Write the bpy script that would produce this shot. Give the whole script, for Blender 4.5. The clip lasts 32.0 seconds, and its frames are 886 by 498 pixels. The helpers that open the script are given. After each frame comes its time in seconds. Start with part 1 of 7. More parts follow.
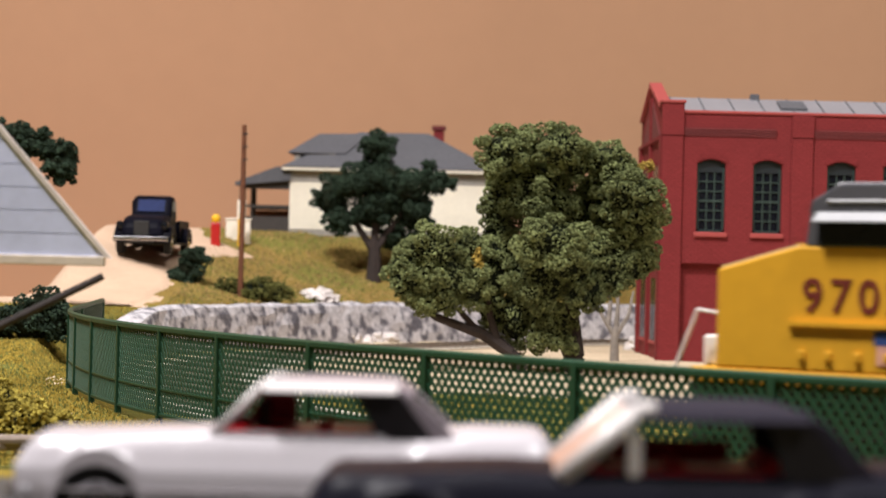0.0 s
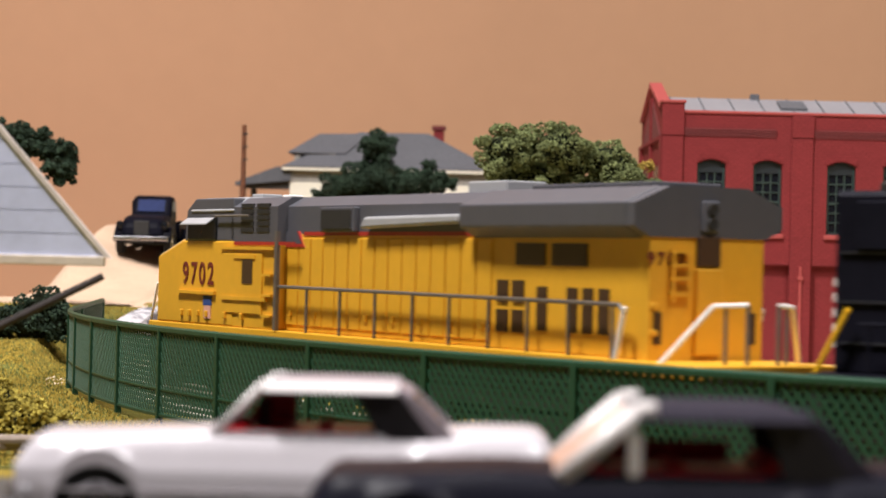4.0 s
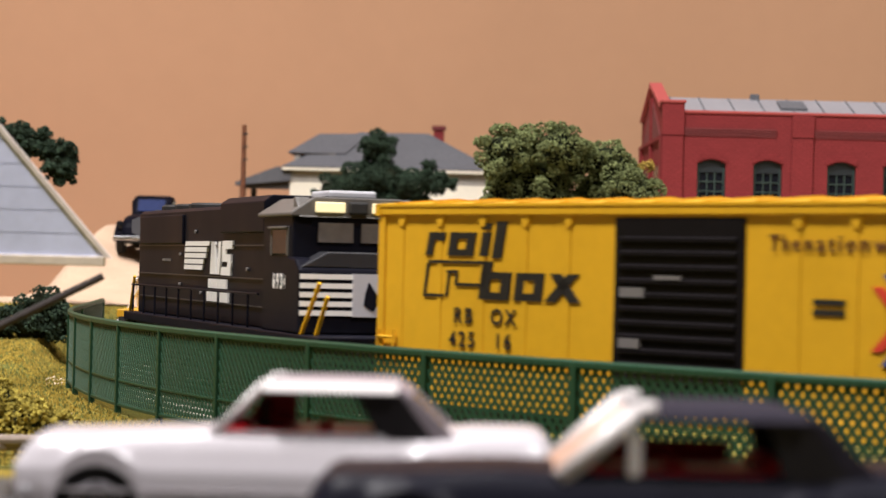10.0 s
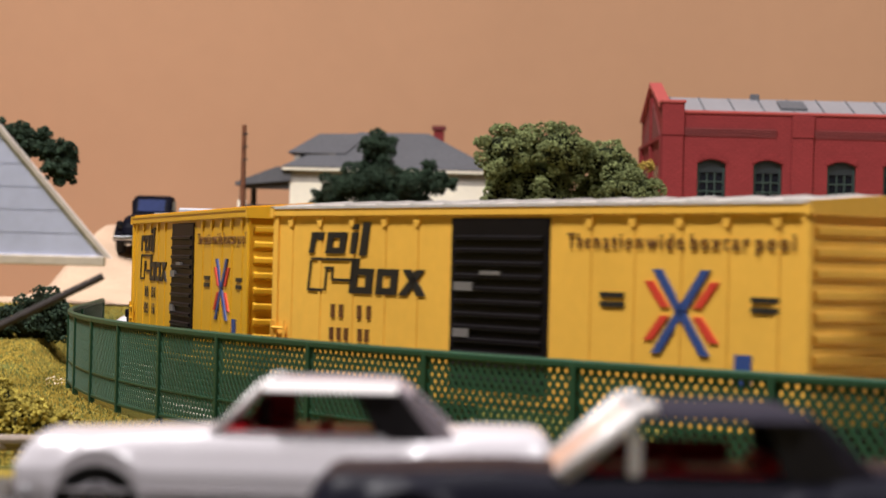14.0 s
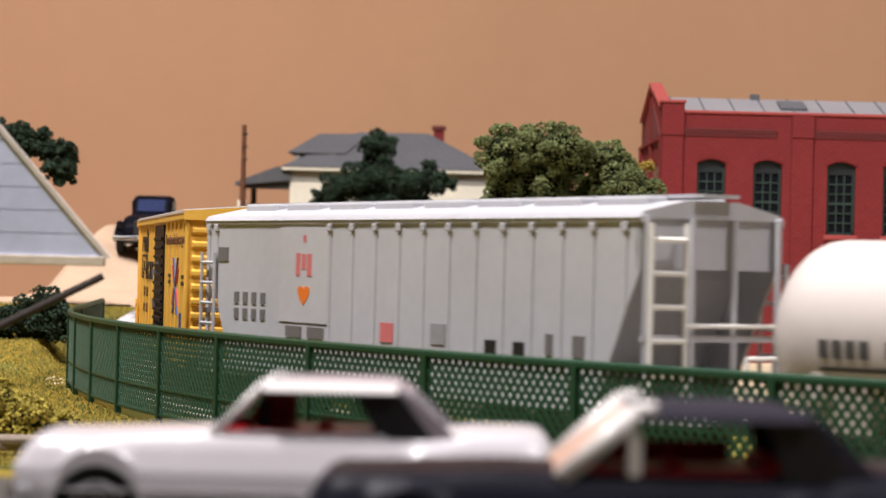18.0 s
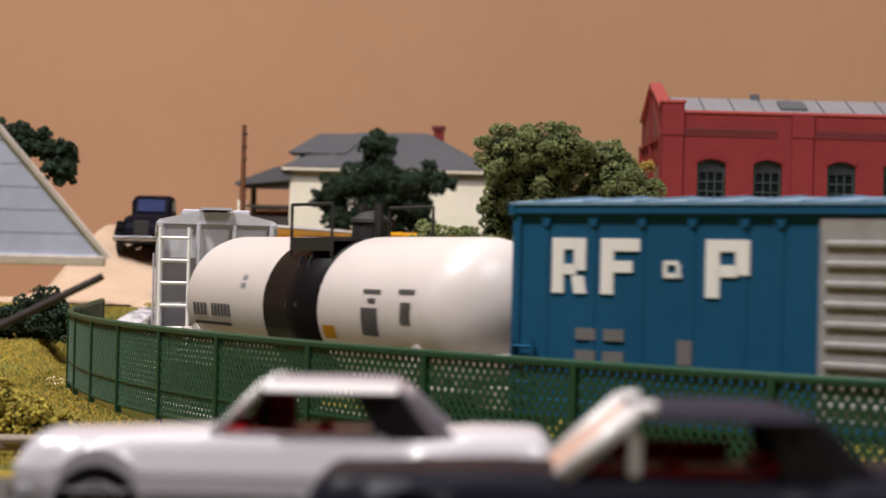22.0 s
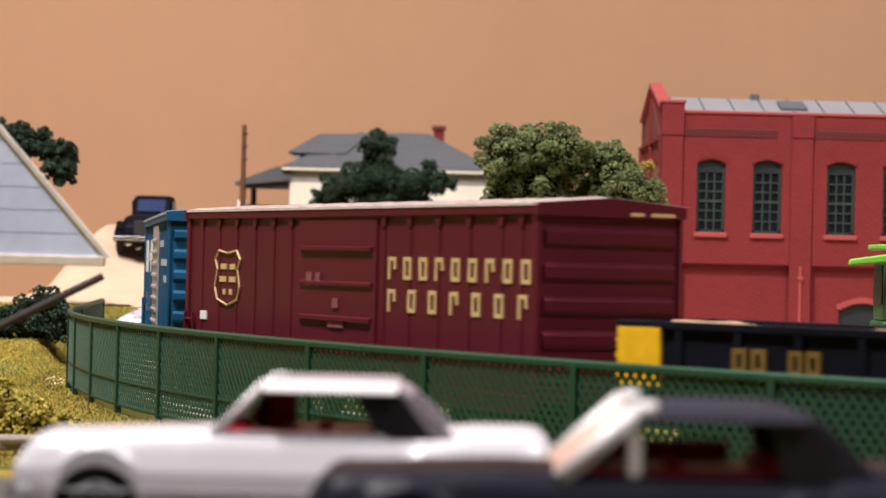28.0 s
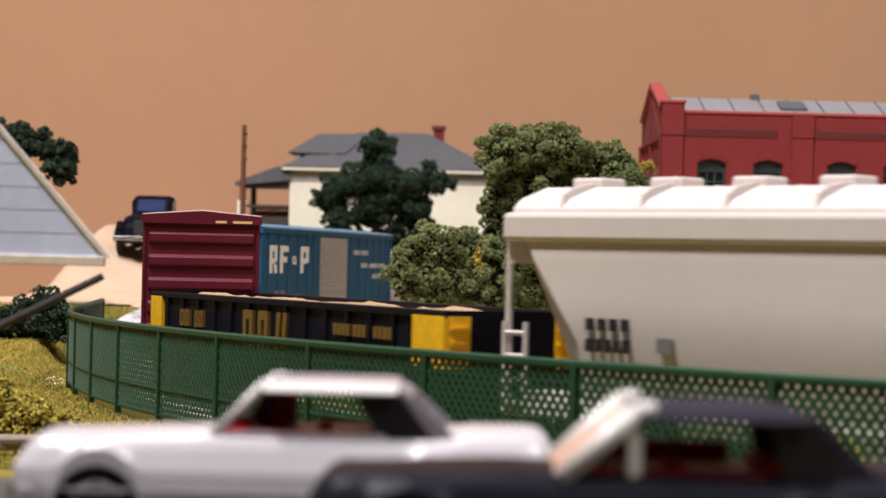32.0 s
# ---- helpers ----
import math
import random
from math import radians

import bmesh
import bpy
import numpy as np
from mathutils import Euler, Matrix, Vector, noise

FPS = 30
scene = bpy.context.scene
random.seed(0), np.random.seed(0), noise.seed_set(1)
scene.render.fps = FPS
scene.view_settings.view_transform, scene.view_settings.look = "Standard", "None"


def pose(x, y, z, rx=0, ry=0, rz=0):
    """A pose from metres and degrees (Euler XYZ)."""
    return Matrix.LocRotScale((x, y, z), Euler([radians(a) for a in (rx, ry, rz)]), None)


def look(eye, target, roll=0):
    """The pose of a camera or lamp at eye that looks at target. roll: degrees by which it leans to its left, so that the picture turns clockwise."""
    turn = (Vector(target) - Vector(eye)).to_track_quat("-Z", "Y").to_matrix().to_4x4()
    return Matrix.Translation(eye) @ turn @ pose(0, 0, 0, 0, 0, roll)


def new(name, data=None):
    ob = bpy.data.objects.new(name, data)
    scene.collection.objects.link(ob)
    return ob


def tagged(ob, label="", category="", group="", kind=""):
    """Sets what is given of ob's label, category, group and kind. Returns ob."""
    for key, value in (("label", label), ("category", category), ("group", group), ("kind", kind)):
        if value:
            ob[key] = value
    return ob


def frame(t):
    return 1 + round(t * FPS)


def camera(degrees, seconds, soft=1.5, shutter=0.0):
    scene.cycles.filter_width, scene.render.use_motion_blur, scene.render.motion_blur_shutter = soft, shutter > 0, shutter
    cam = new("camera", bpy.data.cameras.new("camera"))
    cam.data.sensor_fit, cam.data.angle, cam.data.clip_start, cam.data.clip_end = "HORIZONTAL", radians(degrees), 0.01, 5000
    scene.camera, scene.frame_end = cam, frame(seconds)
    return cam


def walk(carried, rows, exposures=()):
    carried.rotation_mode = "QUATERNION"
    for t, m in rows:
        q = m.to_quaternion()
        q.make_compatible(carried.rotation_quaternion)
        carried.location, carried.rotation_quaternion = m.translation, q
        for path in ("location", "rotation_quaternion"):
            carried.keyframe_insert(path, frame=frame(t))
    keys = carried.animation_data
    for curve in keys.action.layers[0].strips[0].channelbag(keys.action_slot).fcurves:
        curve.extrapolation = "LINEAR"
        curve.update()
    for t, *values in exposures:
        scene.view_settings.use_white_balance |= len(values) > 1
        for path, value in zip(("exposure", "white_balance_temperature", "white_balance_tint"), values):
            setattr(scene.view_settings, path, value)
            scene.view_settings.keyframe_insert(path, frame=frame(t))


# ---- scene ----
# Model railway (1:87) on a table: metres, the table's turf at z = 0, camera over the origin.
CAM_Z = 0.040
cam = camera(21.75, 32.0, soft=1.5, shutter=0.6)
cam.data.dof.use_dof = True
cam.data.dof.focus_distance = 0.64
cam.data.dof.aperture_fstop = 46.0
EYE = (0.0, 0.0, CAM_Z)
AIM = (0.0, 1.0, CAM_Z + 26.5 / 4081)
walk(cam, [(0.0, look(EYE, AIM, 1.36)), (32.0, look(EYE, AIM, 1.36))],
     exposures=[(0.0, -0.2), (3.0, -0.12), (7.0, -0.02), (10.0, -0.08), (14.0, -0.18), (18.5, -0.22), (20.0, -0.44), (22.0, -0.44), (23.0, -0.25), (25.0, -0.05), (28.0, -0.02), (30.0, 0.03), (31.0, -0.06), (32.0, -0.24)])

# ---------- light: a warm room with unseen lamps overhead ---
world = bpy.data.worlds.new("room_air")
scene.world = world
world.use_nodes = True
world.node_tree.nodes["Background"].inputs[0].default_value = (0.84, 0.92, 1.0, 1)
world.node_tree.nodes["Background"].inputs[1].default_value = 0.09


def lamp(name, x, y, z, size, power, tint=(1.0, 0.958, 0.965), target=None):
    data = bpy.data.lights.new(name, "AREA")
    data.shape, data.size, data.energy, data.color = "SQUARE", size, power, tint
    ob = new(name, data)
    ob.matrix_basis = look((x, y, z), target or (x, y + 0.001, 0))
    return tagged(ob, "unseen square warm lamp above the layout", "lamp", kind="structure")


lamp("unseen_lamp", -0.48, 0.17, 1.44, 0.22, 47.0, target=(0.0, 0.62, 0.0))
# Added washes: backdrop and treetops first, then car ends and fronts at right.
lamp("unseen_lamp", -0.22, 0.84, 1.55, 0.26, 9.0)
lamp("unseen_lamp", 0.58, -0.22, 1.22, 0.30, 13.0, target=(0.08, 0.45, 0.0))

# ---------- materials ----------


def lin(r, g, b):
    return tuple(((c / 255) / 12.92 if c < 10 else ((c / 255 + 0.055) / 1.055) ** 2.4) for c in (r, g, b)) + (1.0,)


def mat(name, rgb, rough=0.5, metal=0.0, grain=0.10, size=400.0, bump=0.0, blot=0.08, blot_size=25.0, spec=0.5, second=None, mix=0.5):
    """A painted or natural surface: base colour with grain at two scales, and fine relief. Sizes in cycles a metre."""
    m = bpy.data.materials.new(name)
    m.use_nodes = True
    nt = m.node_tree
    b = nt.nodes["Principled BSDF"]
    b.inputs["Metallic"].default_value = metal
    b.inputs["Specular IOR Level"].default_value = spec
    tc = nt.nodes.new("ShaderNodeTexCoord")
    n1 = nt.nodes.new("ShaderNodeTexNoise")
    n1.inputs["Scale"].default_value, n1.inputs["Detail"].default_value = size, 5
    n2 = nt.nodes.new("ShaderNodeTexNoise")
    n2.inputs["Scale"].default_value, n2.inputs["Detail"].default_value = blot_size, 4
    for n in (n1, n2):
        nt.links.new(tc.outputs["Object"], n.inputs["Vector"])

    def shade(col, src, amount):
        ramp = nt.nodes.new("ShaderNodeMapRange")
        ramp.inputs["From Min"].default_value, ramp.inputs["From Max"].default_value = 0.3, 0.7
        ramp.inputs["To Min"].default_value, ramp.inputs["To Max"].default_value = 1 - amount, 1 + amount
        nt.links.new(src, ramp.inputs["Value"])
        mul = nt.nodes.new("ShaderNodeVectorMath")
        mul.operation = "MULTIPLY"
        nt.links.new(col, mul.inputs[0])
        nt.links.new(ramp.outputs[0], mul.inputs[1])
        return mul.outputs[0]

    if second:
        mx = nt.nodes.new("ShaderNodeMix")
        mx.data_type = "RGBA"
        edge = nt.nodes.new("ShaderNodeMapRange")
        edge.inputs["From Min"].default_value, edge.inputs["From Max"].default_value = mix - 0.08, mix + 0.08
        nt.links.new(n2.outputs["Fac"], edge.inputs["Value"])
        nt.links.new(edge.outputs[0], mx.inputs["Factor"])
        mx.inputs["A"].default_value, mx.inputs["B"].default_value = lin(*rgb), lin(*second)
        col = mx.outputs["Result"]
    else:
        base = nt.nodes.new("ShaderNodeRGB")
        base.outputs[0].default_value = lin(*rgb)
        col = base.outputs[0]
    col = shade(col, n1.outputs["Fac"], grain)
    col = shade(col, n2.outputs["Fac"], blot)
    nt.links.new(col, b.inputs["Base Color"])
    rr = nt.nodes.new("ShaderNodeMapRange")
    rr.inputs["To Min"].default_value, rr.inputs["To Max"].default_value = max(rough - 0.12, 0.02), min(rough + 0.12, 1)
    nt.links.new(n2.outputs["Fac"], rr.inputs["Value"])
    nt.links.new(rr.outputs[0], b.inputs["Roughness"])
    if bump:
        bp = nt.nodes.new("ShaderNodeBump")
        bp.inputs["Strength"].default_value, bp.inputs["Distance"].default_value = 0.6, bump
        nt.links.new(n1.outputs["Fac"], bp.inputs["Height"])
        nt.links.new(bp.outputs[0], b.inputs["Normal"])
    return m


M_TURF = mat("turf", (140, 120, 52), 0.95, grain=0.4, size=1300, bump=0.0008, blot=0.22, blot_size=22, spec=0.1, second=(104, 102, 50), mix=0.52)
M_DRY = mat("dry_grass", (142, 118, 62), 0.95, grain=0.35, size=900, bump=0.001, blot=0.2, blot_size=22, spec=0.1, second=(112, 108, 52), mix=0.5)
M_ROAD = mat("pale_gravel", (202, 174, 148), 0.95, grain=0.12, size=1200, bump=0.0004, spec=0.1)
M_DIRT = mat("pale_dirt", (196, 178, 150), 0.95, grain=0.2, size=900, bump=0.0006, blot=0.15, blot_size=30, spec=0.1)
M_BALLAST = mat("ballast", (190, 182, 168), 0.95, grain=0.35, size=1400, bump=0.0006, spec=0.1)
M_TIE = mat("weathered_tie", (118, 106, 94), 0.85, grain=0.2, size=800)
M_RAIL = mat("nickel_rail", (150, 140, 128), 0.3, 1.0)
M_ASPH = mat("asphalt", (66, 62, 58), 0.9, grain=0.2, size=1500, bump=0.0002)
M_FENCE = mat("green_plastic", (30, 64, 45), 0.45, grain=0.06, size=500, blot=0.10, blot_size=30, spec=0.3)
M_STONE = mat("plaster_rock", (204, 200, 202), 0.95, grain=0.2, size=420, bump=0.0004, blot=0.2, blot_size=165, spec=0.1, second=(96, 94, 100), mix=0.53)
M_BACK = mat("backdrop_paint", (191, 149, 118), 0.95, grain=0.012, size=60, blot=0.06, blot_size=2.2, spec=0.05)
M_BRICK = mat("red_brick", (130, 49, 50), 0.8, grain=0.06, size=700, blot=0.06, blot_size=30, spec=0.15)
M_YEL = mat("armour_yellow", (218, 162, 42), 0.42, grain=0.03, blot=0.05)
M_RED = mat("red_stripe", (160, 40, 30), 0.5)
M_BLACK = mat("gloss_black", (21, 21, 29), 0.45, grain=0.08, blot=0.15, spec=0.06)
M_FRAME = mat("dark_frame", (34, 32, 30), 0.7, grain=0.12)
M_WHEEL = mat("wheel_steel", (92, 84, 78), 0.4, 0.8)
M_BOXY = mat("boxcar_yellow", (216, 164, 32), 0.45, grain=0.03, blot=0.06)
M_DOORK = mat("door_black", (20, 17, 19), 0.5, spec=0.12)
M_ROOFS = mat("galvanised_roof", (205, 200, 196), 0.4, 0.2)
M_HOPG = mat("hopper_grey", (186, 185, 190), 0.5, grain=0.03, blot=0.05)
M_WHITE = mat("tank_white", (207, 197, 192), 0.35, grain=0.02, blot=0.03)
M_BLUE = mat("freight_blue", (28, 80, 112), 0.55, grain=0.03, blot=0.06, spec=0.12)
M_MAROON = mat("maroon", (87, 23, 37), 0.4, grain=0.04, blot=0.08, spec=0.25)
M_SILV = mat("silver_door", (160, 156, 154), 0.4, 0.12)
M_INKW = mat("white_ink", (236, 232, 226), 0.6, grain=0.02, blot=0.02)
M_INKK = mat("black_ink", (30, 26, 24), 0.6, grain=0.02, blot=0.02)
M_INKR = mat("red_ink", (206, 60, 40), 0.6, grain=0.02, blot=0.02)
M_INKB = mat("blue_ink", (44, 70, 130), 0.6, grain=0.02, blot=0.02)
M_INKT = mat("tan_ink", (206, 176, 122), 0.6, grain=0.02, blot=0.02)
M_INKO = mat("oxide_ink", (110, 34, 24), 0.6, grain=0.02, blot=0.02)
M_INKG = mat("grey_ink", (110, 106, 104), 0.6, grain=0.02, blot=0.02)
M_LOAD = mat("sand_load", (160, 132, 102), 0.9, grain=0.2, size=500, bump=0.0008)
M_YPAN = mat("safety_yellow", (232, 178, 20), 0.5)
M_CLADW = mat("white_clapboard", (240, 232, 214), 0.6, grain=0.03)
M_SHING = mat("grey_shingle", (86, 86, 90), 0.9, grain=0.12, size=500, bump=0.0002)
M_TRIM = mat("grey_trim", (150, 144, 136), 0.7)
M_DKTRIM = mat("dark_trim", (60, 54, 50), 0.7)
M_WOOD = mat("pole_wood", (104, 62, 38), 0.8, grain=0.2, size=600)
M_BARK = mat("bark", (52, 42, 38), 0.9, grain=0.25, size=500, bump=0.0005)
M_LEAF = mat("foam_leaf", (104, 111, 72), 0.95, grain=0.4, size=420, bump=0.001, blot=0.3, blot_size=45, spec=0.1)
M_LEAFD = mat("foam_leaf_dark", (46, 59, 46), 0.95, grain=0.4, size=420, bump=0.001, blot=0.25, blot_size=45, spec=0.1)
M_LEAFY = mat("foam_leaf_yellow", (160, 136, 66), 0.95, grain=0.35, size=420, bump=0.001, blot=0.2, blot_size=45, spec=0.1)
M_BUSH = mat("olive_bush", (146, 132, 60), 0.95, grain=0.4, size=700, bump=0.001, blot=0.25, blot_size=50, spec=0.1)
M_CARW = mat("white_enamel", (192, 187, 191), 0.25, grain=0.01, blot=0.02)
M_CARK = mat("black_enamel", (30, 27, 30), 0.55, grain=0.05, blot=0.12, spec=0.3)
M_CARK2 = mat("black_body_enamel", (18, 18, 28), 0.42, grain=0.02, blot=0.05, spec=0.08)
M_CARR = mat("red_interior", (196, 36, 46), 0.8, spec=0.08)
M_CHROME = mat("chrome", (220, 220, 224), 0.12, 1.0, grain=0.01, blot=0.02)
M_TYRE = mat("tyre_rubber", (24, 24, 24), 0.8)
M_GLASS = mat("dark_glass", (16, 18, 22), 0.25, grain=0.02, blot=0.05, spec=0.3)
M_TRUCK = mat("dark_blue_enamel", (18, 18, 26), 0.4, spec=0.02)
M_SIDING = mat("blue_siding", (188, 195, 222), 0.7, grain=0.05, blot=0.12, blot_size=60)
M_GREENF = mat("dark_green_frame", (30, 48, 44), 0.6)
M_LIME = mat("lime_green", (120, 190, 60), 0.45)
M_SKYL = mat("slate_roof", (132, 130, 134), 0.6, grain=0.06)
M_ROOM = mat("room_paint", (120, 118, 120), 0.9)
M_LENS = mat("warm_lens", (250, 236, 190), 0.3)
M_LENS.node_tree.nodes["Principled BSDF"].inputs["Emission Color"].default_value = (1.0, 0.85, 0.45, 1)
M_LENS.node_tree.nodes["Principled BSDF"].inputs["Emission Strength"].default_value = 0.7

# ---------- mesh helpers (millimetres in, metres out) ----------


def part(name, bm, material, parent=None, label="", smooth=False):
    """Links a bmesh drawn in millimetres as one mesh object, under a thing if given."""
    me = bpy.data.meshes.new(name)
    bm.transform(Matrix.Scale(0.001, 4))
    bm.normal_update()
    bm.to_mesh(me)
    bm.free()
    me.materials.append(material)
    if smooth:
        me.shade_smooth()
    ob = new(name, me)
    if parent is not None:
        ob.parent = parent
    if label:
        ob["label"] = label
    return ob


def thing(name, m, label, category, group="", kind=""):
    ob = new(name)
    ob.matrix_basis = m
    return tagged(ob, label, category, group, kind)


def box(bm, x0, x1, y0, y1, z0, z1, bevel=0.0):
    v = [bm.verts.new((x, y, z)) for x in (x0, x1) for y in (y0, y1) for z in (z0, z1)]
    fs = [bm.faces.new([v[i] for i in q]) for q in ((0, 1, 3, 2), (4, 6, 7, 5), (0, 4, 5, 1), (2, 3, 7, 6), (0, 2, 6, 4), (1, 5, 7, 3))]
    if bevel:
        es = list({e for f in fs for e in f.edges})
        bmesh.ops.bevel(bm, geom=es, offset=bevel, segments=2, affect="EDGES", profile=0.5)
    return bm


def abox(*a, bevel=0.0):
    return box(bmesh.new(), *a, bevel=bevel)


def prism(bm, pts, lo, hi, axis="x", bevel=0.0):
    """A profile of (p, q) pairs drawn out along an axis: x takes (y, z), y takes (x, z), z takes (x, y)."""
    def at(p, q, d):
        return {"x": (d, p, q), "y": (p, d, q), "z": (p, q, d)}[axis]
    a = [bm.verts.new(at(p, q, lo)) for p, q in pts]
    b = [bm.verts.new(at(p, q, hi)) for p, q in pts]
    n = len(pts)
    fs = [bm.faces.new(a), bm.faces.new(b[::-1])]
    for i in range(n):
        fs.append(bm.faces.new((a[i], b[i], b[(i + 1) % n], a[(i + 1) % n])))
    bmesh.ops.recalc_face_normals(bm, faces=fs)
    if bevel:
        es = list({e for f in fs for e in f.edges})
        bmesh.ops.bevel(bm, geom=es, offset=bevel, segments=2, affect="EDGES", profile=0.5)
    return bm


def aprism(*a, **k):
    return prism(bmesh.new(), *a, **k)


def rod(bm, p, q, r, n=6, r2=None):
    p, q = Vector(p), Vector(q)
    d = q - p
    m = Matrix.Translation((p + q) / 2) @ d.to_track_quat("Z", "Y").to_matrix().to_4x4()
    bmesh.ops.create_cone(bm, cap_ends=True, segments=n, radius1=r, radius2=r if r2 is None else r2, depth=d.length, matrix=m)
    return bm


def arod(*a, **k):
    return rod(bmesh.new(), *a, **k)


def lathe(bm, prof, n=24, axis="x"):
    """Turns a profile of (distance along axis, radius) pairs."""
    rings = []
    for d, r in prof:
        ring = []
        for i in range(n):
            a = 2 * math.pi * i / n
            c, s = r * math.cos(a), r * math.sin(a)
            ring.append(bm.verts.new({"x": (d, c, s), "y": (c, d, s), "z": (c, s, d)}[axis]))
        rings.append(ring)
    for a, b in zip(rings, rings[1:]):
        for i in range(n):
            bm.faces.new((a[i], a[(i + 1) % n], b[(i + 1) % n], b[i]))
    bm.faces.new(rings[0])
    bm.faces.new(rings[-1])
    bmesh.ops.recalc_face_normals(bm, faces=bm.faces)
    return bm


def words(name, text, height, material, parent, m, label=""):
    """Raised lettering in the built-in font, its middle at m, height in millimetres of a capital."""
    cu = bpy.data.curves.new(name, "FONT")
    cu.body, cu.size, cu.extrude = text, height / 0.69 * 0.001, 0.00006
    cu.space_character = 1.3
    cu.align_x, cu.align_y = "CENTER", "CENTER"
    cu.offset = height * 0.00002
    tmp = new(name, cu)
    me = bpy.data.meshes.new_from_object(tmp.evaluated_get(bpy.context.evaluated_depsgraph_get()))
    bpy.data.objects.remove(tmp)
    me.materials.clear()
    me.materials.append(material)
    ob = new(name, me)
    ob.parent = parent
    ob.matrix_basis = m
    if label:
        ob["label"] = label
    return ob


# ---------- the loop of track ----------
CX, CY, R = 0.4909, 0.8077, 0.5742
RAIL_Z = 0.002
HEAD0 = 2.5342        # heading at s = 0


def on_loop(s, side=0.0):
    """Place and heading at s metres along the loop, side metres to the left (outside) of its middle."""
    h = HEAD0 - s / R
    return Vector((CX - (R + side) * math.sin(h), CY + (R + side) * math.cos(h), 0)), h


def car_pose(s, bogies):
    """The pose of a car whose middle is at s, by its two bogies."""
    a, _ = on_loop(s + bogies / 2000)
    b, _ = on_loop(s - bogies / 2000)
    d = a - b
    mid = (a + b) / 2
    return Matrix.Translation((mid.x, mid.y, RAIL_Z)) @ Matrix.Rotation(math.atan2(d.y, d.x), 4, "Z")


SPEED, START = 0.05984, -0.4493


def run(offset, t):
    return START + SPEED * t - offset


# ---------- land ----------
def step(a, b, x):
    t = min(1.0, max(0.0, (x - a) / (b - a)))
    return t * t * (3 - 2 * t)


def land(x, y):
    """Height of the layout's surface: level inside the loop, a bank behind the rock wall, a rise on the left."""
    r = math.hypot(x - CX, y - CY)
    n = noise.noise((x * 30, y * 30, 0.3)) * 0.0012 + noise.noise((x * 90, y * 90, 1.7)) * 0.0006
    w = step(0.66, 1.0, y)
    out = step(0.626, 0.637, r) * (1 - step(0.12, 0.5, x) * (1 - step(1.2, 1.3, y)))
    hill = min(0.037, max(0.0, (r - 0.632) * 0.31)) * step(-0.188, -0.168, x)
    b = step(-0.128, -0.105, x)
    hill *= b * step(0.85, 1.0, y) + (1 - b) * step(0.985, 1.10, y)
    hill += step(1.22, 1.28, y) * max(0.0, 0.034 - hill) * step(-0.12, -0.10, x) * (1 - step(0.06, 0.12, x))
    z = out * (0.0190 * w + hill)
    z -= step(1.06, 1.12, y) * (1 - step(-0.192, -0.172, x)) * 0.05
    z -= step(1.42, 1.6, y) * 0.03
    calm = 1 - step(0.53, 0.55, r) * (1 - step(0.60, 0.62, r))
    return z + n * calm


def axis_steps(spans):
    out = []
    for a, b, d in spans:
        k = max(1, round((b - a) / d))
        out += [a + (b - a) * i / k for i in range(k)]
    return out + [spans[-1][1]]


def build_ground():
    xs = axis_steps([(-1.2, -0.32, 0.08), (-0.32, -0.20, 0.006), (-0.20, -0.09, 0.0026), (-0.09, 0.30, 0.0055), (0.30, 1.5, 0.06)])
    ys = axis_steps([(-0.6, 0.30, 0.06), (0.30, 0.94, 0.0065), (0.94, 1.26, 0.0036), (1.26, 1.42, 0.0065), (1.42, 1.95, 0.06)])
    verts = [(x, y, land(x, y)) for y in ys for x in xs]
    nx = len(xs)
    faces = [(j * nx + i, j * nx + i + 1, (j + 1) * nx + i + 1, (j + 1) * nx + i) for j in range(len(ys) - 1) for i in range(nx - 1)]
    me = bpy.data.meshes.new("ground")
    me.from_pydata(verts, [], faces)
    me.materials.append(M_TURF)
    me.materials.append(M_DRY)
    me.materials.append(M_DIRT)
    me.materials.append(M_ROAD)
    for p in me.polygons:
        c = p.center
        r = math.hypot(c.x - CX, c.y - CY)
        p.material_index = 1 if (r > 0.63 and c.y > 1.0 and c.x > -0.128 + 0.006 * noise.noise((c.x * 60, c.y * 60, 2))) else 3 if (c.x < -0.128 + 0.006 * noise.noise((c.x * 60, c.y * 60, 2)) and c.y > 0.985 + 0.008 * noise.noise((c.x * 50, 1, 2)) and r > 0.63) else 2 if (r < 0.62 and c.y > 0.70 + 0.03 * noise.noise((c.x * 25, c.y * 25, 5))) else 0
    me.shade_smooth()
    ob = new("ground", me)
    tagged(ob, "layout surface of green and tan scenic turf", "ground", kind="structure")
    return ob


build_ground()


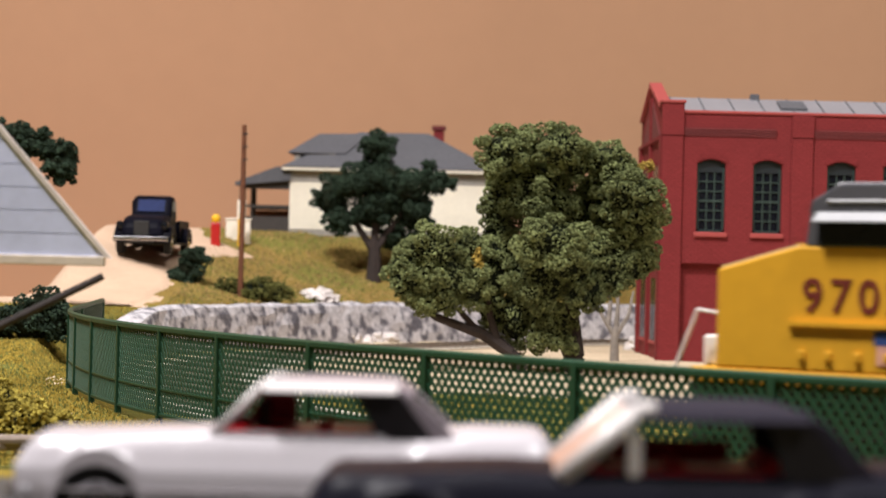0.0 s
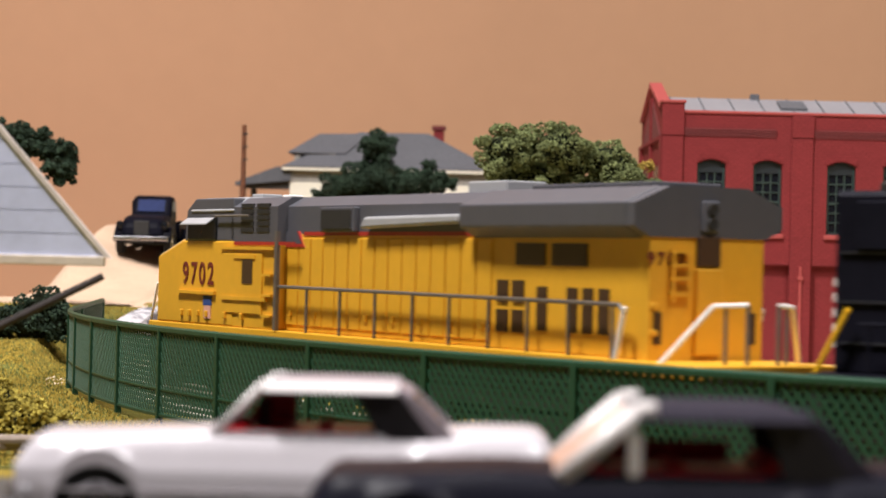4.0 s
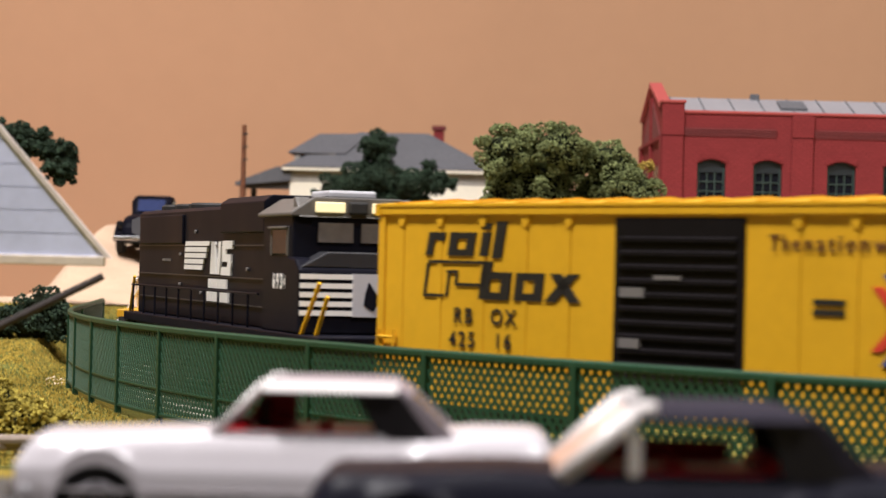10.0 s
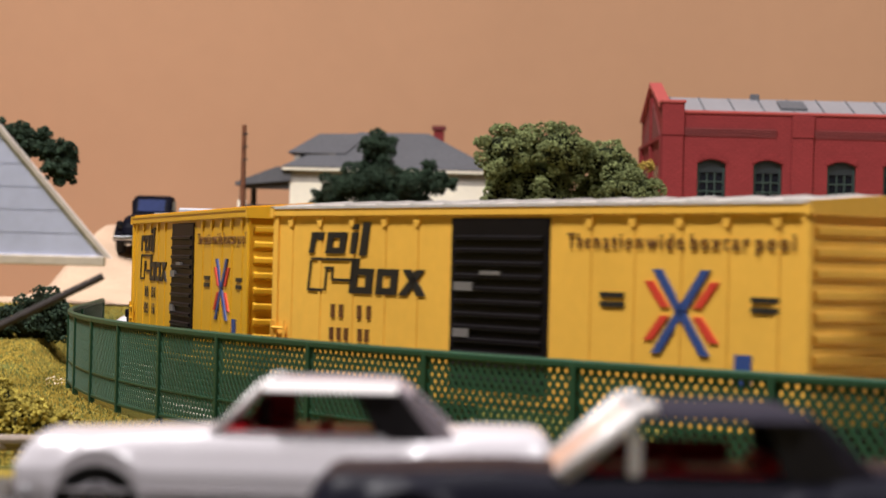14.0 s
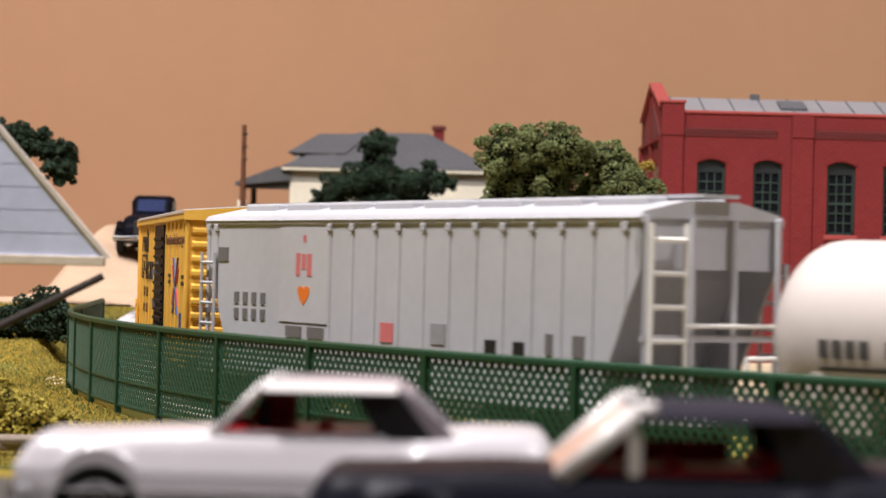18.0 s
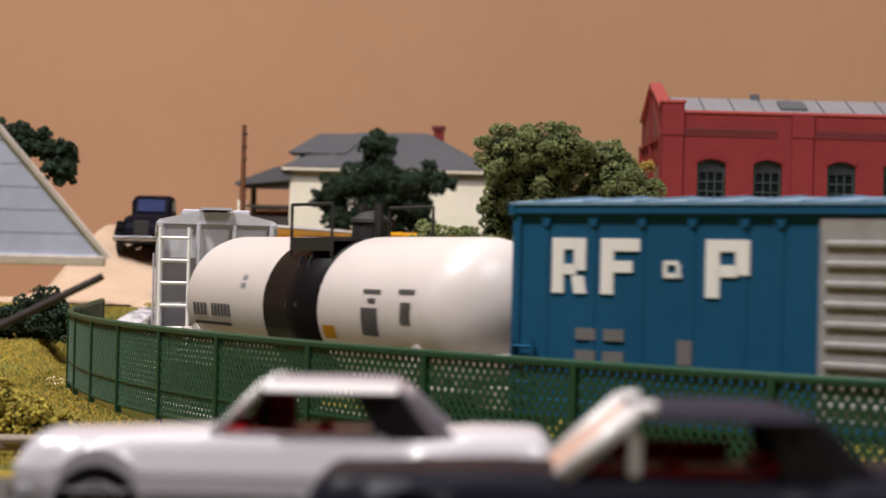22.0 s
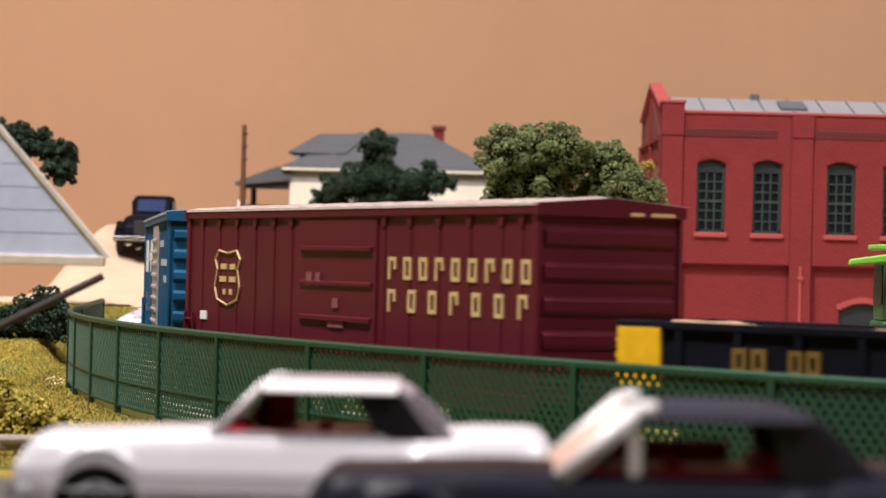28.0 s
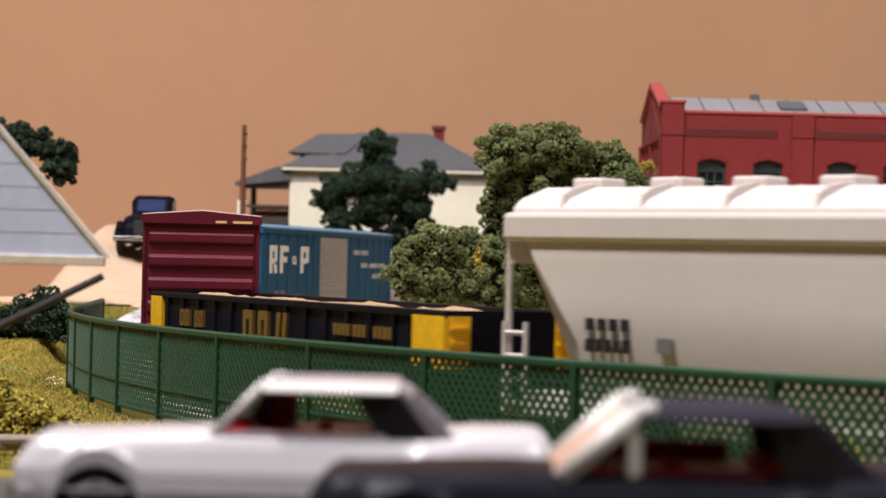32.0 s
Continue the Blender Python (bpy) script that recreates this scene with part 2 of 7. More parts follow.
def ribbon(name, path, half, material, lift, label, category, thick=0.0):
    """A strip that follows the land along a path of (x, y)."""
    bm = bmesh.new()
    rows = []
    pts = [Vector((x, y, 0)) for x, y in path]
    for i, p in enumerate(pts):
        d = (pts[min(i + 1, len(pts) - 1)] - pts[max(i - 1, 0)]).normalized()
        nrm = Vector((-d.y, d.x, 0))
        row = []
        for k in range(-9, 10):
            wob = 1 + 0.14 * noise.noise((p.x * 60, p.y * 60, 1 if k > 0 else 5))
            q = p + nrm * half * wob * k / 9
            row.append(bm.verts.new((q.x * 1000, q.y * 1000, (land(q.x, q.y) + (lift if abs(k) < 9 else -0.0012)) * 1000)))
        rows.append(row)
    for a, b in zip(rows, rows[1:]):
        for i in range(18):
            bm.faces.new((a[i], a[i + 1], b[i + 1], b[i]))
    bmesh.ops.recalc_face_normals(bm, faces=bm.faces)
    ob = part(name, bm, material, smooth=True)
    return tagged(ob, label, category, kind="structure")


def smooth_path(pts, n=8):
    """Points along a rounded line through pts."""
    out = []
    for i in range(len(pts) - 1):
        p0, p1, p2, p3 = (Vector((*pts[min(max(j, 0), len(pts) - 1)], 0)) for j in (i - 1, i, i + 1, i + 2))
        for k in range(n):
            t = k / n
            q = 0.5 * (2 * p1 + (p2 - p0) * t + (2 * p0 - 5 * p1 + 4 * p2 - p3) * t * t + (3 * p1 - p0 - 3 * p2 + p3) * t ** 3)
            out.append((q.x, q.y))
    return out + [pts[-1]]


ribbon("road", smooth_path([(-0.158, 0.985), (-0.155, 1.02), (-0.152, 1.06), (-0.150, 1.11), (-0.140, 1.17), (-0.118, 1.205)], 16), 0.027,
     M_ROAD, 0.0009, "pale gravel road climbing the bank to the house", "road")
ribbon("verge", smooth_path([(-0.40, 1.05), (-0.28, 1.046), (-0.20, 1.03), (-0.165, 1.02)]), 0.007, M_ROAD, 0.0016, "pale gravel verge at the edge of the turf", "verge")


def slab(name, x0, x1, y0, y1, z0, z1, material, label, category):
    ob = part(name, abox(x0 * 1000, x1 * 1000, y0 * 1000, y1 * 1000, z0 * 1000, z1 * 1000), material)
    return tagged(ob, label, category, kind="structure")


slab("pavement", -0.30, 0.6, 0.14, 0.298, -0.004, 0.0111, M_ASPH, "dark asphalt car park in the foreground", "pavement")
# painted board behind the layout, and the room round it
bm = bmesh.new()
prism(bm, [(-1400, 1905), (-700, 1905), (900, 1905), (1700, 1905), (1700, 1925), (-1400, 1925)], -60, 1100, "z")
tagged(part("backdrop", bm, M_BACK), "plain tan painted backdrop board behind the layout", "backdrop", kind="structure")
slab("wall_west", -2.42, -2.4, -2.4, 2.4, -0.9, 2.0, M_ROOM, "plain beige room wall", "wall")
slab("wall_east", 2.4, 2.42, -2.4, 2.4, -0.9, 2.0, M_ROOM, "plain beige room wall", "wall")
slab("wall_north", -2.4, 2.4, 2.4, 2.42, -0.9, 2.0, M_ROOM, "plain beige room wall", "wall")
slab("wall_south", -2.4, 2.4, -2.42, -2.4, -0.9, 2.0, M_ROOM, "plain beige room wall", "wall")
slab("floor", -2.4, 2.4, -2.4, 2.4, -0.92, -0.9, M_ROOM, "plain room floor", "floor")
slab("ceiling", -2.4, 2.4, -2.4, 2.4, 2.0, 2.02, M_ROOM, "plain pale room ceiling", "ceiling")


# ---------- track ----------
def ring(bm, r0, r1, z0, z1, n=240):
    """A flat ring round the loop's middle, top at z1 (metres)."""
    loops = []
    for r, z in ((r0, z0), (r0, z1), (r1, z1), (r1, z0)):
        loops.append([bm.verts.new(((CX + r * math.cos(2 * math.pi * i / n)) * 1000, (CY + r * math.sin(2 * math.pi * i / n)) * 1000, z * 1000)) for i in range(n)])
    for a, b in ((0, 1), (1, 2), (2, 3)):
        for i in range(n):
            j = (i + 1) % n
            bm.faces.new((loops[a][i], loops[a][j], loops[b][j], loops[b][i]))
    bmesh.ops.recalc_face_normals(bm, faces=bm.faces)
    return bm


track = thing("track", Matrix(), "curved nickel-silver model track on grey ballast", "track", kind="structure")
part("ballast", ring(bmesh.new(), R - 0.022, R + 0.023, -0.003, 0.0007), M_BALLAST, track, "grey ballast bed")
for rr in (R - 0.0083, R + 0.0083):
    part("rail", ring(bmesh.new(), rr - 0.0004, rr + 0.0004, 0.0, RAIL_Z), M_RAIL, track, "shiny metal rail")
tie_me = part("tie", abox(-15, 15, -1.2, 1.2, -1, 0.75, bevel=0.15), M_TIE, track)
first = True
rest = bmesh.new()
for i in range(560):
    a = 2 * math.pi * i / 560
    m = Matrix.Translation((CX + R * math.cos(a), CY + R * math.sin(a), 0.0005)) @ Matrix.Rotation(a, 4, "Z")
    if 200 < i < 460:
        ob = tie_me if first else new("tie", tie_me.data)
        ob.parent, ob.matrix_basis, first = track, m, False
    else:
        b2 = bmesh.new()
        box(b2, -15, 15, -1.2, 1.2, -1, 0.75)
        b2.transform(Matrix.Translation(m.translation * 1000) @ m.to_3x3().to_4x4())
        tmp = bpy.data.meshes.new("tie_rest")
        b2.to_mesh(tmp)
        b2.free()
        rest.from_mesh(tmp)
        bpy.data.meshes.remove(tmp)
tagged(part("far_ties", rest, M_TIE, track), kind="stuff")


# ---------- fence ----------
FR = 0.6131
F_TOP = CAM_Z - 0.0168


def fence_at(s):
    """Place at s along the loop on the fence line, and its heading; the far end runs off straight."""
    h = HEAD0 - s / R
    if s > 0.525:
        p, h = fence_at(0.525)
        q = Vector((-0.133, 0.905, 0.0))
        return p.lerp(q, (s - 0.525) / 0.04), math.atan2(q.y - p.y, q.x - p.x)
    return Vector((CX - FR * math.sin(h), CY + FR * math.cos(h), 0)), h


def strand(bm, a, b, half, deep):
    """A flat lattice strip from a to b."""
    d = (b - a).normalized()
    out = d.cross(Vector((0, 0, 1))).normalized()
    w = out.cross(d).normalized() * half
    out *= deep
    v = [bm.verts.new(p + i * w + j * out) for p in (a, b) for i, j in ((-1, -1), (1, -1), (1, 1), (-1, 1))]
    for i in range(4):
        j = (i + 1) % 4
        bm.faces.new((v[i], v[j], v[4 + j], v[4 + i]))


def build_fence():
    fence = thing("lattice_fence", Matrix(), "dark green plastic lattice fence following the track", "fence")
    posts = [-0.02, 0.028, 0.067, 0.106, 0.1482, 0.1887, 0.2292, 0.2717, 0.3082, 0.3445, 0.379, 0.415, 0.452, 0.490, 0.525, 0.565]
    for s in posts:
        p, h = fence_at(s)
        g = land(p.x, p.y) - 0.002
        bm = bmesh.new()
        box(bm, -0.8, 0.8, -0.8, 0.8, g * 1000, F_TOP * 1000 - 0.2, bevel=0.25)
        ob = part("post", bm, M_FENCE, fence)
        ob.matrix_basis = Matrix.Translation(p) @ Matrix.Rotation(h, 4, "Z")
    for s0, s1 in zip(posts, posts[1:]):
        p0, p1 = fence_at(s0)[0], fence_at(s1)[0]
        n = 4
        rail = bmesh.new()
        low = bmesh.new()
        mid = bmesh.new()
        lat = bmesh.new()
        z_lo, z_hi = 2.2, F_TOP * 1000 - 0.6

        def at(u, z, out=0.0):
            p, h = fence_at(s0 + (s1 - s0) * u)
            return Vector((p.x * 1000 - math.sin(h) * out, p.y * 1000 + math.cos(h) * out, z))
        for i in range(n):
            for bm, zz, th in ((rail, z_hi + 0.1, 0.85), (low, z_lo, 0.55), (mid, z_lo + 0.30 * (z_hi - z_lo), 0.4)):
                a, b = at(i / n, zz), at((i + 1) / n, zz)
                rod(bm, a, b, th, 6)
        length = (p1 - p0).length * 1000
        hgt = z_hi - z_lo
        pitch = 2.15
        rise = 1.22          # height over width of a diamond
        for way in (1, -1):
            u = -hgt / rise
            while u < length + hgt / rise:
                ua, ub = (u, u + hgt / rise) if way > 0 else (u + hgt / rise, u)
                za, zb = z_lo, z_hi
                lo_u, hi_u = min(ua, ub), max(ua, ub)
                if hi_u > 0 and lo_u < length:
                    def cut(uu):
                        t = (uu - ua) / (ub - ua)
                        return za + (zb - za) * t
                    c0, c1 = max(0, lo_u), min(length, hi_u)
                    segs = max(1, int((c1 - c0) / 6))
                    for q in range(segs):
                        e0, e1 = c0 + (c1 - c0) * q / segs, c0 + (c1 - c0) * (q + 1) / segs
                        strand(lat, at(e0 / length, cut(e0), 0.1 * way), at(e1 / length, cut(e1), 0.1 * way), 0.36, 0.13)
                u += pitch
        part("top_rail", rail, M_FENCE, fence)
        part("bottom_rail", low, M_FENCE, fence)
        part("middle_rail", mid, M_FENCE, fence)
        part("lattice_panel", lat, M_FENCE, fence, "diamond lattice infill")


build_fence()


# ---------- rock wall ----------
def build_wall():
    bm = bmesh.new()
    rows = []
    n = 150
    for i in range(n + 1):
        a = math.radians(173 - 83 * i / n)
        row = []
        for k, (dr, z) in enumerate(((0, -1), (1, 5), (2, 10), (3.0, 15), (4.2, 18.5), (7, 19.8), (13, 19.5), (16, 12), (16, -1))):
            r = 0.620 * 1000 + dr
            if 0 < k < 6:
                r += 1.0 * noise.noise((i * 0.23, k * 0.9, 3.0)) + 0.4 * noise.noise((i * 0.7, k * 1.1, 9.0))
            zz = z + (1.2 * noise.noise((i * 0.33, k, 7.0)) if 2 < k < 7 else 0)
            zz *= 0.45 + 0.55 * step(0, 14, i)
            row.append(bm.verts.new((CX * 1000 + r * math.cos(a), CY * 1000 + r * math.sin(a), zz)))
        rows.append(row)
    for a, b in zip(rows, rows[1:]):
        for k in range(8):
            bm.faces.new((a[k], a[k + 1], b[k + 1], b[k]))
    bmesh.ops.recalc_face_normals(bm, faces=bm.faces)
    ob = part("rock_wall", bm, M_STONE)
    tagged(ob, "low grey and white plaster rock retaining wall", "wall", kind="structure")


build_wall()


# ---------- rolling stock ----------
RUNNING = []


def side_map(length, side):
    """Local x of a point u millimetres from the left end, as seen from that side."""
    return (lambda u: length / 2 - u) if side > 0 else (lambda u: u - length / 2)


def bar(bm, length, half, side, u, z, w, h, proud=0.3, lean=0.0):
    """A flat shape on a car's side: its lower left corner at u, z as seen from there."""
    fx = side_map(length, side)
    y0, y1 = side * (half - 0.3), side * (half + proud)
    pts = [(fx(u), z), (fx(u + w), z), (fx(u + w + lean), z + h), (fx(u + lean), z + h)]
    return prism(bm, pts, min(y0, y1), max(y0, y1), "y")


def bars(name, length, half, rows, material, car, label="", sides=(1, -1), proud=0.3):
    for side in sides:
        for r in rows:
            bm = bar(bmesh.new(), length, half, side, *r[:4], proud=proud, lean=r[4] if len(r) > 4 else 0.0)
            part(name, bm, material, car, label)


def slotted(u, z, w, h, lean=0.0, side=2.0, cap=1.4, gap=0.0):
    """Bars of a block with a slot in its middle; gap opens the slot to the foot."""
    rows = [(u, z, side, h, lean), (u + w - side, z + gap, side, h - gap, lean * (1 - gap / h))]
    rows[1] = (u + w - side + lean * gap / h, z + gap, side, h - gap, lean * (1 - gap / h))
    k = lean * (h - cap) / h
    rows.append((u + side + k - 0.2, z + h - cap, w - 2 * side + 0.4, cap, lean * cap / h))
    if not gap:
        rows.append((u + side - 0.2, z, w - 2 * side + 0.4, cap, lean * cap / h))
    return rows


def side_words(name, text, height, material, car, length, half, u, z, label, width=1.0):
    """Words on both sides of a car, their middle u millimetres from the left end."""
    for sd in (1, -1):
        fx = side_map(length, sd)
        turn = Matrix(((-1, 0, 0), (0, 0, 1), (0, 1, 0))) if sd > 0 else Matrix(((1, 0, 0), (0, 0, -1), (0, 1, 0)))
        words(name, text, height, material, car, Matrix.Translation((fx(u) / 1000, sd * (half + 0.27) / 1000, z / 1000)) @ turn.to_4x4() @ Matrix.Diagonal((width, 1, 1, 1)), label)


def bogie(car, x, turn, axles=2, base=26.0, wheel=4.8):
    """A truck with side frames, bolster and turning wheelsets."""
    b = part("bogie", abox(-base / 2, base / 2, -5, 5, 5.5, 8.5, bevel=0.4), M_FRAME, car, "dark truck with side frames")
    b.matrix_basis = Matrix.Translation((x / 1000, 0, 0)) @ Matrix.Rotation(turn, 4, "Z")
    for s in (1, -1):
        bm = aprism([(-base / 2 - 4, 4), (-base / 2 - 4, 6.5), (-base / 4, 8.6), (base / 4, 8.6), (base / 2 + 4, 6.5), (base / 2 + 4, 4), (base / 4, 3), (-base / 4, 3)],
                    *sorted((s * 11.2, s * 13.0)), axis="y", bevel=0.3)
        part("side_frame", bm, M_FRAME, b)
    for i in range(axles):
        xx = -base / 2 + base * i / (axles - 1)
        bm = bmesh.new()
        lathe(bm, [(-10.6, 1.2), (-10.5, wheel), (-8.4, wheel), (-8.3, wheel + 0.6), (-7.7, wheel + 0.6), (-7.6, 1.0), (7.6, 1.0), (7.7, wheel + 0.6), (8.3, wheel + 0.6),
                   (8.4, wheel), (10.5, wheel), (10.6, 1.2)], 14, "y")
        for k in range(4):
            a = k * math.pi / 2
            box(bm, math.cos(a) * 2.4 - 0.7, math.cos(a) * 2.4 + 0.7, -10.9, -10.4, math.sin(a) * 2.4 - 0.7, math.sin(a) * 2.4 + 0.7)
        w = part("wheelset", bm, M_WHEEL, b)
        w.location = (xx / 1000, 0, wheel / 1000)
        WHEELS.append((w, xx / 1000, wheel / 1000))


WHEELS = []


def couplers(car, length, z=9.5):
    for s in (1, -1):
        bm = abox(*sorted((s * (length / 2 - 2), s * (length / 2 + 6.5))), -1.2, 1.2, z - 1.2, z + 1.2, bevel=0.25)
        box(bm, *sorted((s * (length / 2 + 5.5), s * (length / 2 + 8))), -2.0, 2.0, z - 1.8, z + 1.8, bevel=0.3)
        part("coupler", bm, M_FRAME, car)


def start_car(name, label, category, offset, bogies, length):
    car = thing(name, car_pose(run(offset, 0), bogies), label, category, "train on the loop")
    RUNNING.append((car, offset, bogies))
    couplers(car, length)
    return car


def turn_of(bogies):
    return math.asin(bogies / 2000 / R)


def ladder(name, car, x, y0, y1, z0, z1, rungs, material, axis="y", t=0.35):
    """Rungs and stiles in a plane across the car (axis y) or along it (axis x, x is then a y place)."""
    def place(q, z):
        return (x, q, z) if axis == "y" else (q, x, z)
    stile = part(name, arod(place(y0, z0), place(y0, z1), t, 5), material, car)
    part("stile", arod(place(y1, z0), place(y1, z1), t, 5), material, stile)
    for i in range(rungs):
        z = z0 + (z1 - z0) * (i + 0.5) / rungs
        part("rung", arod(place(y0, z), place(y1, z), t, 5), material, stile)


def boxcar(name, label, offset, paint, roof_mat, door_mat, door, ribs, ends, length=178.0, width=34.5, eave=48.6, top=50.5, peak=51.9, sill=11.0):
    bog = 125.0
    car = start_car(name, label, "boxcar", offset, bog, length)
    half = width / 2 - 0.9
    part("body", abox(-length / 2 + 0.8, length / 2 - 0.8, -half, half, sill, eave, bevel=0.3), paint, car)
    # eaves band and roof
    bm = abox(-length / 2, length / 2, -width / 2, width / 2, eave - 0.5, top - 0.4, bevel=0.25)
    part("eave_band", bm, paint, car)
    part("roof", aprism([(-width / 2 - 0.2, top - 0.6), (-width / 2 - 0.2, top), (0, peak), (width / 2 + 0.2, top), (width / 2 + 0.2, top - 0.6)], -length / 2 - 0.3, length / 2 + 0.3, "x"),
         roof_mat, car, "ribbed metal roof")
    n = 14
    for i in range(n):
        x = -length / 2 + length * (i + 0.5) / n
        part("roof_rib", aprism([(-width / 2, top - 0.1), (-width / 2, top + 0.3), (0, peak + 0.35), (width / 2, top + 0.3), (width / 2, top - 0.1)], x - 0.5, x + 0.5, "x"), roof_mat, car)
    # sills and posts along the sides
    for s in (1, -1):
        part("side_sill", abox(-length / 2 + 1, length / 2 - 1, *sorted((s * (half - 0.2), s * (half + 0.5))), sill - 2.0, sill + 1.5, bevel=0.2), paint, car)
        fx = side_map(length, s)
        for u in ribs:
            part("side_post", abox(*sorted((fx(u - 0.6), fx(u + 0.6))), *sorted((s * (half - 0.2), s * (half + 0.24))), sill, eave - 0.3, bevel=0.1), paint, car)
            part("post_gusset", aprism([(fx(u - 1.4), eave - 0.4), (fx(u + 1.4), eave - 0.4), (fx(u + 0.7), eave - 2.8), (fx(u - 0.7), eave - 2.8)], *sorted((s * (half - 0.2), s * (half + 0.5))), axis="y"), paint, car)
        for u in (1.3, length - 1.3):
            part("corner_post", abox(*sorted((fx(u - 1.1), fx(u + 1.1))), *sorted((s * (half - 0.3), s * (half + 0.6))), sill - 1, eave - 0.3, bevel=0.3), paint, car)
        d0, d1, corr = door
        bm = abox(*sorted((fx(d0), fx(d1))), *sorted((s * (half - 0.2), s * (half + 0.5))), sill + 0.3, eave - 1.0, bevel=0.2)
        dr = part("sliding_door", bm, door_mat, car, "corrugated sliding door")
        for k in range(corr):
            z = sill + 2.2 + (eave - sill - 6.0) * (k + 0.5) / corr
            part("door_rib", aprism([(s * (half + 0.3), z - 0.75), (s * (half + 1.05), z - 0.3), (s * (half + 1.05), z + 0.3), (s * (half + 0.3), z + 0.75)],
                                    *sorted((fx(d0 + 1.6), fx(d1 - 1.6))), axis="x"), door_mat, dr)
        part("door_track", abox(*sorted((fx(d0 - 3), fx(d1 + 16))), *sorted((s * half, s * (half + 1.1))), sill - 0.6, sill + 0.5, bevel=0.15), paint, car)
    # ends with pressed ribs
    for s in (1, -1):
        x0 = s * (length / 2 - 1.0)
        for k in range(ends):
            z = sill + 2.5 + (eave - sill - 4.0) * (k + 0.5) / ends
            h = (eave - sill - 4.0) / ends * 0.32
            part("end_rib", aprism([(x0, z - h), (x0 + s * 1.1, z - h * 0.5), (x0 + s * 1.1, z + h * 0.5), (x0, z + h)], -half + 1.2, half - 1.2, "y", bevel=0.2), paint, car)
        part("end_cap", aprism([(-width / 2 - 0.2, eave - 0.6), (-width / 2 - 0.2, top - 0.1), (0, peak - 0.1), (width / 2 + 0.2, top - 0.1), (width / 2 + 0.2, eave - 0.6)],
                               *sorted((s * (length / 2 - 1.2), s * (length / 2 + 0.45))), axis="x"), paint, car)
        ladder("ladder", car, s * (length / 2 + 0.6), *sorted((s * (half - 1), s * (half - 6.0))), sill - 1, sill + 13, 4, paint)
        ladder("ladder", car, s * (half + 0.9), *sorted((s * (length / 2 - 1.2), s * (length / 2 - 6.4))), sill - 1, sill + 13, 4, paint, axis="x")
    part("underframe", abox(-length / 2 + 3, length / 2 - 3, -6, 6, 8.3, sill, bevel=0.3), M_FRAME, car)
    for s in (1, -1):
        bogie(car, s * bog / 2, -s * turn_of(bog))
    return car, half


M_INKD = mat("brown_ink", (96, 58, 26), 0.6, grain=0.02, blot=0.02)


